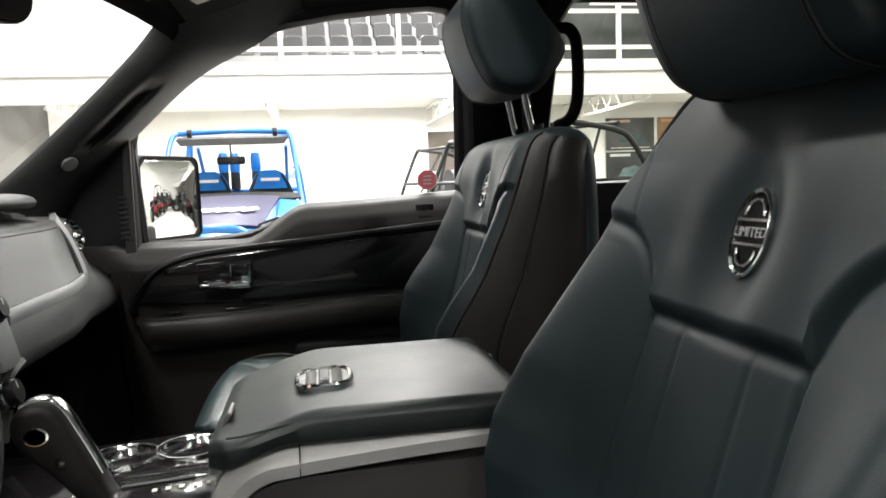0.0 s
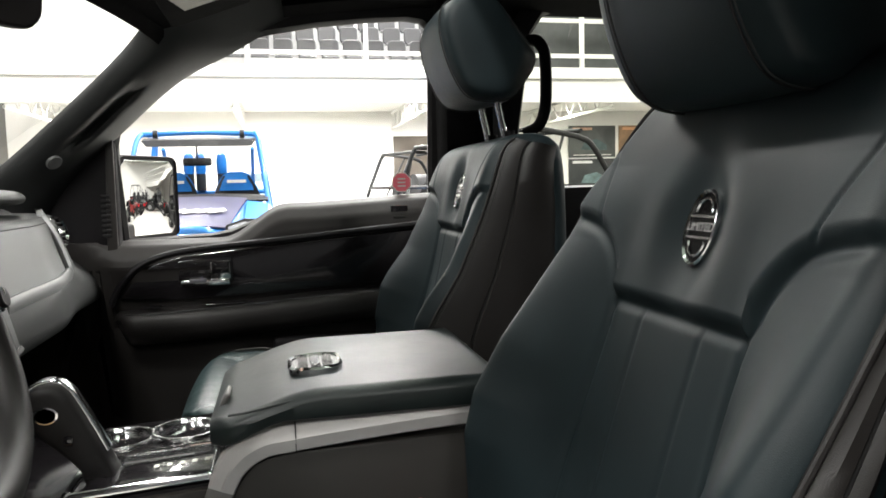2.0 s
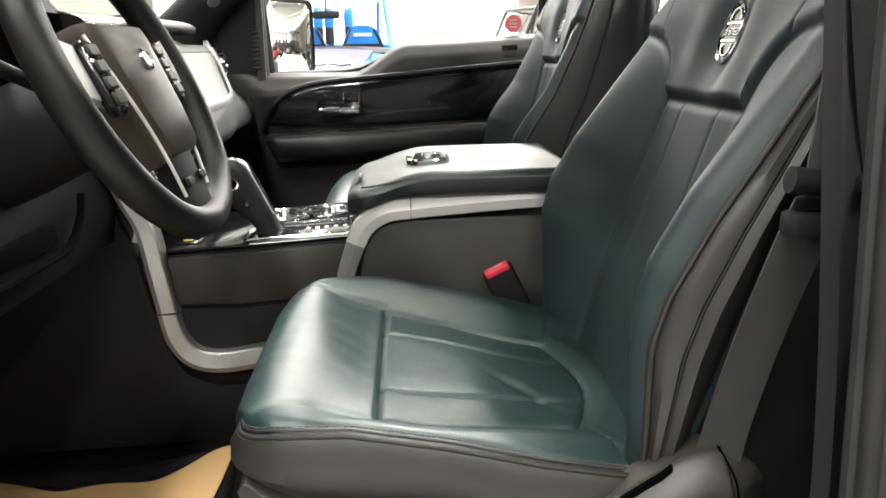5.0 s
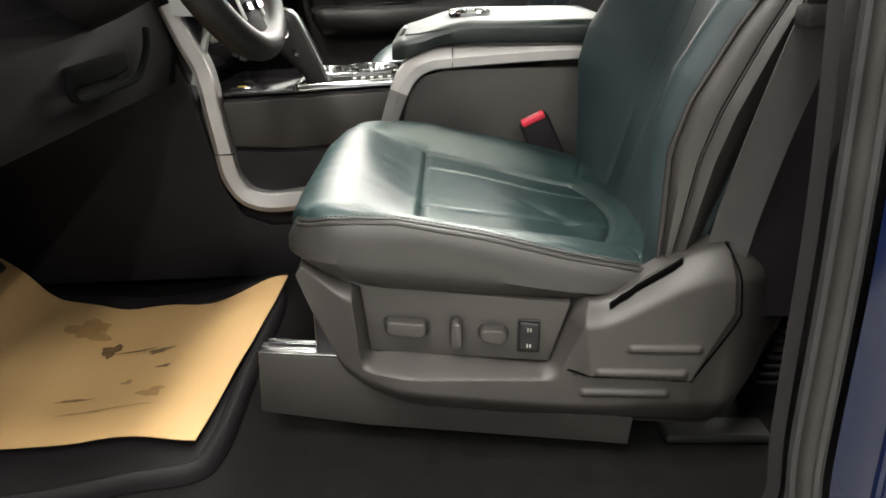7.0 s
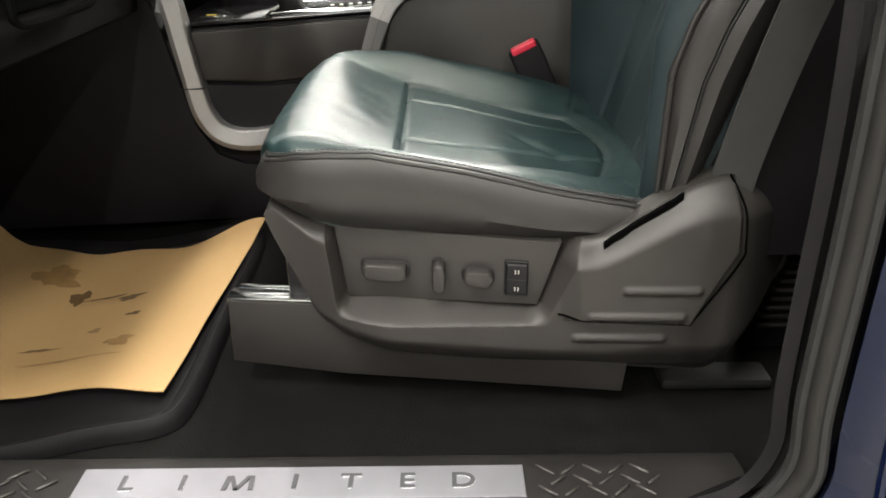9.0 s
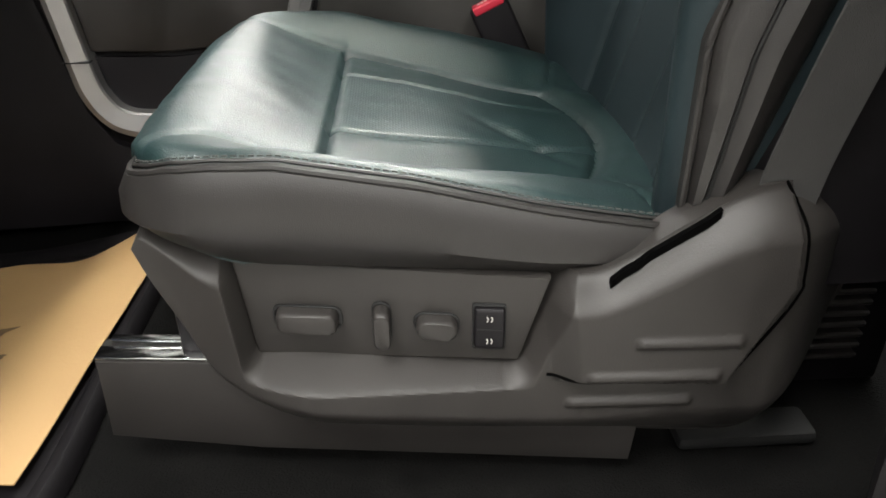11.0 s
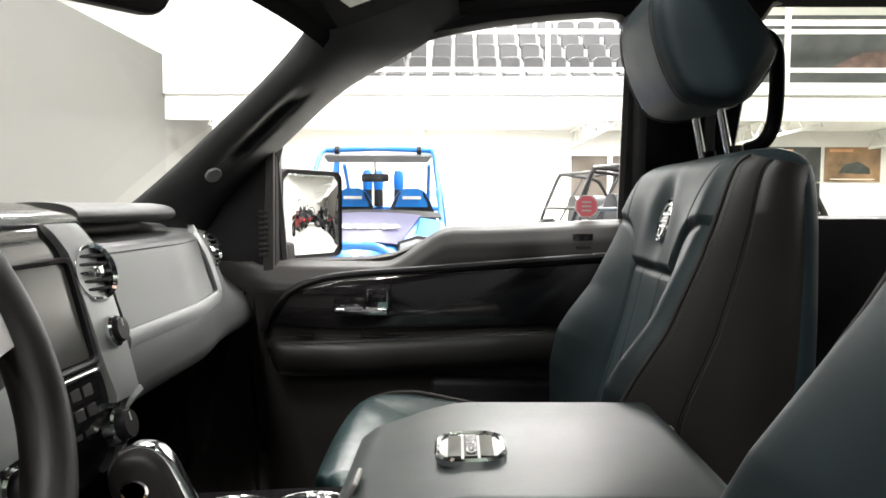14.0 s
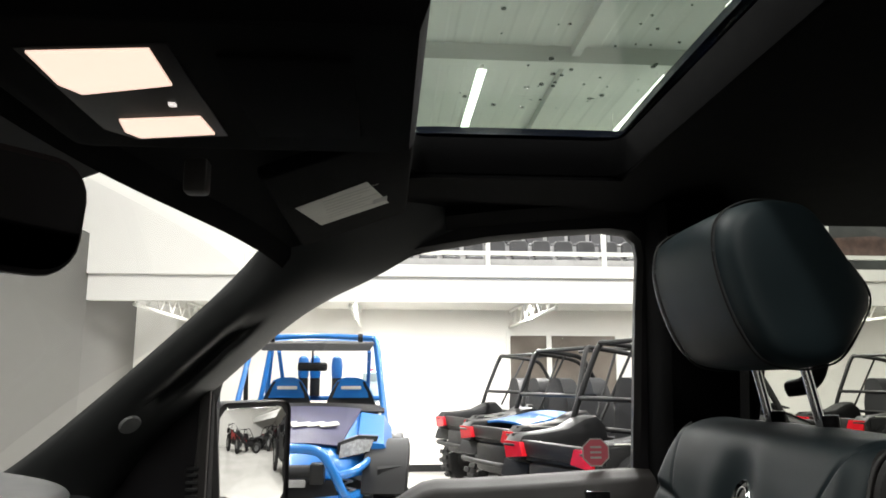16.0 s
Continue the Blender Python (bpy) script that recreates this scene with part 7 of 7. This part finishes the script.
def buggy(label, body, cage, top, at, turn, group, deck=None):
    u = thing("buggy", label, "buggy", (0, 0, 0), group=group)
    # chassis tub and rocker
    part("tub", loft([[Vector((x * w, y, z)) for x, z in ((-1, z0 + 0.06), (-0.9, z0), (0.9, z0), (1, z0 + 0.06), (1, z1), (0.85, z1 + 0.03), (-0.85, z1 + 0.03), (-1, z1))] for y, w, z0, z1 in ((-1.30, 0.28, 0.46, 0.74), (-0.8, 0.40, 0.36, 0.78), (-0.5, 0.62, 0.32, 0.66), (0.0, 0.68, 0.31, 0.62), (0.6, 0.66, 0.32, 0.70), (1.0, 0.48, 0.38, 0.80), (1.35, 0.42, 0.48, 0.82))]), BLACKM, u)
    # bonnet, scuttle and nose
    hood = part("bonnet", loft([[Vector((x * w, y, zc + (z1 - zc) * v)) for x, v in ((-1, 0), (-0.92, 0.55), (-0.62, 0.95), (-0.3, 1.0), (0.3, 1.0), (0.62, 0.95), (0.92, 0.55), (1, 0))] for y, w, zc, z1 in ((-1.42, 0.26, 0.86, 0.95), (-1.36, 0.36, 0.86, 1.02), (-1.15, 0.47, 0.86, 1.10), (-0.85, 0.58, 0.86, 1.17), (-0.55, 0.66, 0.86, 1.24), (-0.48, 0.66, 0.86, 1.22))]), body, u, "sloping bonnet")
    part("bonnet_panel", sheet(lambda x, v: (x * (0.30 + 0.12 * v), -1.30 + 0.78 * v, 1.045 + 0.20 * v + 0.028 - 0.02 * x * x), lin(-1, 1, 9), lin(0, 1, 9), 0.008), PURPLE if body is BLUE else BLACKM, hood, "dark bonnet panel")
    for k in range(5):
        part("bonnet_mark", turned(box(-0.07, 0.07, -0.034, 0.034, 0, 0.004), Matrix.Translation((-0.20 + 0.10 * k, -0.98 + 0.02 * (k % 2), 1.166)) @ Matrix.Rotation(radians(16), 4, "X") @ Matrix.Rotation(radians(20), 4, "Z")), PAPER_W, hood, smooth=False)
    part("scuttle", sheet(lambda x, v: (x * 0.60, -0.56 + 0.16 * v, 1.235 + 0.06 * v * (1 - 0.4 * x * x)), lin(-1, 1, 13), lin(0, 1, 5), 0.012), BLACKM, u)
    for g in (-1, 1):
        lamp = part("headlamp", loft([[Vector((g * (0.40 + a), -1.30 + b + d, 1.03 + c)) for a, b, c in ((-0.10, -0.03, -0.05), (0.10, 0.10, -0.02), (0.13, 0.14, 0.05), (0.02, 0.05, 0.06), (-0.09, -0.02, 0.03))] for d in (0.10, 0.0, -0.02)]), LAMPG, u, "clear headlamp")
        part("lamp_shell", loft([[Vector((g * (0.40 + a * 1.25), -1.285 + b * 1.1 + d, 1.03 + c * 1.35)) for a, b, c in ((-0.10, -0.03, -0.05), (0.10, 0.10, -0.02), (0.13, 0.14, 0.05), (0.02, 0.05, 0.06), (-0.09, -0.02, 0.03))] for d in (0.12, 0.0)]), BLACKM, u)
        # fenders
        for y0, z0 in ((-0.95, 0.98), (1.0, 0.88)):
            part("fender", sweep(smooth_path([(g * 0.60, y0 - 0.42, z0 - 0.22), (g * 0.62, y0 - 0.30, z0 - 0.02), (g * 0.63, y0, z0 + 0.06), (g * 0.62, y0 + 0.30, z0 - 0.02), (g * 0.60, y0 + 0.42, z0 - 0.24)], 5), [(-0.16, 0.0), (-0.15, 0.025), (0.15, 0.035), (0.16, 0.0)], up=(0, 0, 1)), BLACKM, u, "fender")
        if body is BLUE:
            part("fender_flare", loft([[Vector((g * x, y, z)) for x, z in ((0.56, z1 - 0.02), (0.72, z1), (0.76, z1 - 0.05), (0.745, 0.60), (0.70, 0.58), (0.68, z1 - 0.12), (0.56, z1 - 0.10))] for y, z1 in ((-1.34, 0.93), (-1.22, 1.0), (-0.95, 1.05), (-0.70, 1.03))]), BLACKM, u, "angular black fender flare")
            part("blue_cowl", loft([[Vector((g * x, y, z)) for x, z in ((0.40, z1 - 0.03), (0.42, z1 + 0.012), (0.60, z1 - 0.01), (0.66, z1 - 0.10), (0.64, z1 - 0.14))] for y, z1 in ((-1.18, 1.06), (-0.95, 1.13), (-0.62, 1.22))]), body, u, "bright blue wing beside the bonnet")
        # wheels
        for y0 in (-1.0, 1.02):
            cx = g * 0.66
            tyre = []
            for k in range(17):
                a = math.pi * (k / 16)
                tyre.append((cx + 0.135 * math.cos(a), 0.27 + 0.09 * math.sin(a) ** 0.5))
            w = part("wheel", loft([[Vector((x, y0 + r * math.cos(b), 0.37 + r * math.sin(b))) for b in lin(0, 2 * math.pi, 33)[:-1]] for x, r in [(cx + 0.13, 0.19)] + tyre + [(cx - 0.13, 0.19)]], cap=False), TYRE, u, "black off-road tyre")
            lugs = []
            for k in range(20):
                b = 2 * math.pi * k / 20
                for q in (-0.07, 0.07):
                    lugs.append(turned(box(-0.055, 0.055, -0.028, 0.028, -0.012, 0.022, 0.006, 1), Matrix.Translation((cx + q, y0 + 0.357 * math.sin(b + q), 0.37 + 0.357 * math.cos(b + q))) @ Matrix.Rotation(-(b + q), 4, "X")))
            part("tread", join(*lugs), TYRE, w)
            part("rim", loft([[Vector((x, y0 + r * math.cos(b), 0.37 + r * math.sin(b))) for b in lin(0, 2 * math.pi, 25)[:-1]] for x, r in ((cx + g * 0.10, 0.20), (cx + g * 0.06, 0.17), (cx + g * 0.03, 0.06), (cx + g * 0.06, 0.04))]), GREYM, w, "grey alloy rim")
        # shocks and arms
        part("front_shock", sweep([Vector((g * 0.30, -1.12, 0.92)).lerp(Vector((g * 0.52, -1.16, 0.44)), k / 96) + Vector((0.035 * math.cos(k * 0.6), 0.035 * math.sin(k * 0.6), 0)) for k in range(97)], circle(0.008, 5)), SPRING, u, "white coil spring")
        part("rear_shock", sweep([Vector((g * 0.34, 1.30, 0.95)).lerp(Vector((g * 0.46, 1.34, 0.46)), k / 96) + Vector((0.035 * math.cos(k * 0.6), 0.035 * math.sin(k * 0.6), 0)) for k in range(97)], circle(0.008, 5)), SPRING, u)
        part("arm", tube([(g * 0.22, -1.0, 0.48), (g * 0.45, -1.0, 0.42), (g * 0.60, -1.0, 0.38)], 0.022, 8), BLACKM, u)
        part("arm", tube([(g * 0.22, 1.02, 0.50), (g * 0.45, 1.02, 0.43), (g * 0.60, 1.02, 0.38)], 0.024, 8), BLACKM, u)
        # cage
        if cage is not BLUE:
            part("cage_side", tube([(g * 0.62, -0.58, 0.98), (g * 0.575, -0.36, 1.38), (g * 0.535, -0.17, 1.66), (g * 0.50, -0.06, 1.73), (g * 0.49, 0.12, 1.765), (g * 0.49, 0.44, 1.80), (g * 0.50, 0.55, 1.775), (g * 0.55, 0.66, 1.50), (g * 0.61, 0.78, 1.14), (g * 0.61, 0.80, 0.95)], 0.027, 10, 6), cage, u, "tubular roll cage side")
            part("roof_brace", rod((g * 0.49, 0.16, 1.76), (g * 0.58, 0.50, 1.10), 0.014), cage, u)
            part("rear_quarter", prism([(0.50, 0.78), (0.56, 1.06), (0.66, 1.15), (0.80, 1.13), (0.98, 1.05), (1.24, 1.02), (1.44, 1.01), (1.52, 0.93), (1.48, 0.80), (1.22, 0.72), (0.80, 0.70)], "x", *sorted((g * 0.42, g * 0.655)), 0.035), BLACKM, u, "black swept rear quarter panel")
        else:
            part("cage_side", tube([(g * 0.62, -0.58, 0.98), (g * 0.575, -0.36, 1.40), (g * 0.535, -0.17, 1.72), (g * 0.50, -0.06, 1.80), (g * 0.49, 0.12, 1.815), (g * 0.49, 0.55, 1.80), (g * 0.51, 0.70, 1.75), (g * 0.57, 0.90, 1.40), (g * 0.62, 1.05, 1.0), (g * 0.60, 1.10, 0.85)], 0.0225, 10, 6), cage, u, "tubular roll cage side")
        if cage is BLUE:
            part("cage_brace", tube([(g * 0.50, 0.60, 1.78), (g * 0.56, 0.52, 1.35), (g * 0.62, 0.45, 0.95), (g * 0.62, 0.42, 0.72)], 0.024, 8), cage, u)
        if body is BLUE:
            part("rear_brace", tube([(g * 0.44, 0.68, 1.72), (g * 0.42, 1.0, 1.35), (g * 0.40, 1.30, 0.98)], 0.02, 8), cage, u)
        part("side_panel", loft([[Vector((g * (0.66 + dx), y, z)) for y, z in ((-0.45, 0.55), (0.40, 0.50), (0.95, 0.78), (1.45, 0.86), (1.45, 0.98), (0.85, 1.02), (0.40, 0.86), (-0.40, 0.92))] for dx in (-0.05, 0.01)]), body, u, "side body panel")
        for q in range(4):
            ya = 0.62 + 0.15 * q
            part("side_mark", prism([(ya, 0.885), (ya + 0.045, 0.887), (ya + 0.10, 0.930), (ya + 0.145, 0.975), (ya + 0.085, 0.972), (ya + 0.05, 0.935)], "x", *sorted((g * 0.670, g * 0.675))), PAPER_W, u, smooth=False)
        part("mark_line", prism([(0.50, 0.988), (1.36, 1.004), (1.36, 1.012), (0.50, 0.996)], "x", *sorted((g * 0.655, g * 0.668))), PAPER_W, u, smooth=False)
        part("net_bar", tube([(g * 0.64, -0.40, 0.92), (g * 0.66, 0.0, 0.90), (g * 0.65, 0.38, 0.93)], 0.018, 8), BLACKM, u)
        # seats
        sx = g * 0.29
        st = part("bucket_seat", loft([[Vector((sx + x * w, 0.30 + dy + 0.05 * abs(x) ** 2 * -1, z)) for x, dy in ((-1, 0.0), (-0.6, 0.015), (0, 0.03), (0.6, 0.015), (1, 0.0), (0.8, 0.14), (-0.8, 0.14))] for z, w, sh in ((0.62, 0.24, 0), (0.85, 0.27, 0), (1.14, 0.265, 0), (1.24, 0.235, 0), (1.36, 0.180, 0), (1.45, 0.125, 0))]), BUCKET, u, "black bucket seat")
        part("seat_top", loft([[Vector((sx + x * w, 0.268 + dy, z)) for x, dy in ((-1, 0.0), (0, 0.015), (1, 0.0), (0.8, 0.17), (-0.8, 0.17))] for z, w in ((1.315, 0.208), (1.36, 0.187), (1.42, 0.155), (1.46, 0.125), (1.485, 0.06))]), body if body is BLUE else BUCKET, st, "coloured seat top")
        part("seat_mark", box(sx - 0.09, sx + 0.09, 0.258, 0.266, 1.385, 1.412), PAPER_W, st, smooth=False)
        part("seat_pan", box(sx - 0.24, sx + 0.24, -0.12, 0.36, 0.55, 0.68, 0.05, 3), BUCKET, u)
        part("tail_light", loft([[Vector((g * (0.46 + a), 1.50 + d, 0.885 + c)) for a, c in ((-0.13, -0.04), (0.13, -0.07), (0.17, 0.07), (-0.08, 0.07))] for d in (-0.04, 0.015)]), TAIL, u, "red tail light")
    # cage cross tubes
    for pts in (((-0.50, -0.06, 1.80), (0.0, -0.08, 1.815), (0.50, -0.06, 1.80)), ((-0.49, 0.55, 1.80), (0, 0.56, 1.80), (0.49, 0.55, 1.80)), ((-0.60, 0.48, 1.02), (0, 0.52, 1.02), (0.60, 0.48, 1.02)), ((-0.58, 0.73, 1.30), (0, 0.75, 1.30), (0.58, 0.73, 1.30))):
        part("cross_tube", tube(pts, 0.0225, 10, 5), cage, u)
    if top:
        part("roof_visor", loft([[Vector((x, y, z + 0.008 * (1 - (x / 0.5) ** 2))) for x in lin(-0.50, 0.50, 9)] + [Vector((x, y, z - 0.05)) for x in lin(0.46, -0.46, 9)] for y, z in ((-0.12, 1.745), (0.02, 1.775), (0.10, 1.78))]), VISOR, u, "grey roof visor")
        for g in (-1, 1):
            part("clamp", rod((g * 0.36, -0.085, 1.80), (g * 0.40, -0.085, 1.80), 0.036), BLACKM, u)
        part("rear_mirror", join(box(-0.17, 0.09, 0.0, 0.04, 1.535, 1.605, 0.02, 3), rod((-0.04, 0.02, 1.60), (-0.04, 0.0, 1.78), 0.008)), BLACKM, u, "black centre mirror")
        for x in (-0.20, -0.085, 0.125):
            part("shoulder_pod", join(loft([[Vector((x + r * math.cos(a), 0.70 + r * math.sin(a), z)) for a in lin(0, 2 * math.pi, 17)[:-1]] for r, z in ((0.045, 1.34), (0.045, 1.48), (0.052, 1.50), (0.056, 1.60), (0.045, 1.66), (0.018, 1.68))])), body, u, "blue pod behind the seats")
            part("pod_band", loft([[Vector((x + 0.049 * math.cos(a), 0.70 + 0.049 * math.sin(a), z)) for a in lin(0, 2 * math.pi, 17)[:-1]] for z in (1.32, 1.48)]), BLACKM, u)
        part("antenna", rod((-0.62, 0.1, 1.15), (-0.63, 0.1, 1.55), 0.02), BLACKM, u)
    if deck:
        part("rear_deck", sheet(lambda x, v: (x * 0.40, 0.66 + 0.62 * v, 1.13 - 0.10 * v - 0.02 * x * x), lin(-1, 1, 9), lin(0, 1, 7), 0.02), deck, u, "blue rear deck panel")
    # steering wheel
    part("wheel_rim", sweep([Vector((0.29 + 0.17 * math.cos(a), -0.18 + 0.06 * math.sin(a), 1.02 + 0.15 * math.sin(a))) for a in lin(0, 2 * math.pi, 33)[:-1]], circle(0.016, 8), closed=True), BLACKM, u)
    part("dash", loft([[Vector((x, y, z)) for y, z in ((-0.50, 0.85), (-0.50, 1.15), (-0.40, 1.17), (-0.32, 1.08), (-0.36, 0.85))] for x in (-0.60, -0.2, 0.2, 0.60)]), BLACKM, u)
    # front bumper hoop with winch, rear bed and bumper
    part("bumper", join(tube([(-0.44, -1.30, 0.76), (-0.36, -1.52, 0.78), (-0.26, -1.56, 0.96), (-0.15, -1.56, 1.05), (0.15, -1.56, 1.05), (0.26, -1.56, 0.96), (0.36, -1.52, 0.78), (0.44, -1.30, 0.76)], 0.030, 10, 6), tube([(-0.34, -1.53, 0.76), (0, -1.56, 0.74), (0.34, -1.53, 0.76)], 0.028, 10, 5), tube([(-0.52, -1.18, 0.97), (-0.42, -1.45, 0.92), (-0.30, -1.55, 0.90)], 0.024, 8), tube([(0.52, -1.18, 0.97), (0.42, -1.45, 0.92), (0.30, -1.55, 0.90)], 0.024, 8)), cage if body is BLUE else BLACKM, u, "tubular front bumper")
    part("winch", join(rod((-0.14, -1.50, 0.91), (0.14, -1.50, 0.91), 0.05, 16), box(-0.22, -0.13, -1.56, -1.44, 0.85, 0.97, 0.01), box(0.13, 0.22, -1.56, -1.44, 0.85, 0.97, 0.01)), BLACKM, u, "black winch")
    part("fairlead", box(-0.11, 0.11, -1.60, -1.58, 0.84, 0.885, 0.01), GREYM, u)
    part("skid", box(-0.30, 0.30, -1.42, -1.36, 0.45, 0.90, 0.03, 2), BLACKM, u)
    part("bed", join(box(-0.56, 0.56, 0.72, 1.42, 0.80, 0.86, 0.01), box(-0.60, -0.54, 0.70, 1.46, 0.84, 1.02, 0.02), box(0.54, 0.60, 0.70, 1.46, 0.84, 1.02, 0.02), box(-0.56, 0.56, 1.40, 1.47, 0.84, 0.97, 0.02)), BLACKM, u, "black cargo bed")
    part("rear_bumper", tube([(-0.5, 1.40, 0.62), (-0.42, 1.56, 0.62), (0.42, 1.56, 0.62), (0.5, 1.40, 0.62)], 0.026, 10), BLACKM, u)
    part("engine_cover", box(-0.34, 0.34, 1.15, 1.46, 0.50, 0.80, 0.04, 2), BLACKM, u)
    u.matrix_basis = Matrix.Translation(at) @ Matrix.Rotation(radians(turn), 4, "Z")
    return u


buggy("bright blue two-seat buggy with roll cage, facing the truck", BLUE, BLUE, True, (-0.52, 6.45, 0), 0, "buggies").scale = (0.93, 1, 1)
blk = buggy("black two-seat buggy with open roll cage and red tail lights", BLACKM, BLACKM, False, (2.70, 6.75, 0), 112, "buggies")
buggy("black two-seat buggy with a blue rear deck", BLACKM, BLACKM, False, (2.52, 8.75, 0), 110, "buggies", BLUE)
for x, y, a in ((2.38, 10.8, 108), (7.2, 7.4, 96), (7.4, 10.2, 100), (14.6, 8.6, 60), (17.2, 6.9, 75)):
    copy_thing(blk, Matrix.Translation((x, y, 0)) @ Matrix.Rotation(radians(a), 4, "Z"))
rd = buggy("red two-seat buggy with black roll cage", REDP, BLACKM, False, (15.8, 5.2, 0), 70, "buggies")
copy_thing(rd, Matrix.Translation((18.0, 9.6, 0)) @ Matrix.Rotation(radians(80), 4, "Z"))
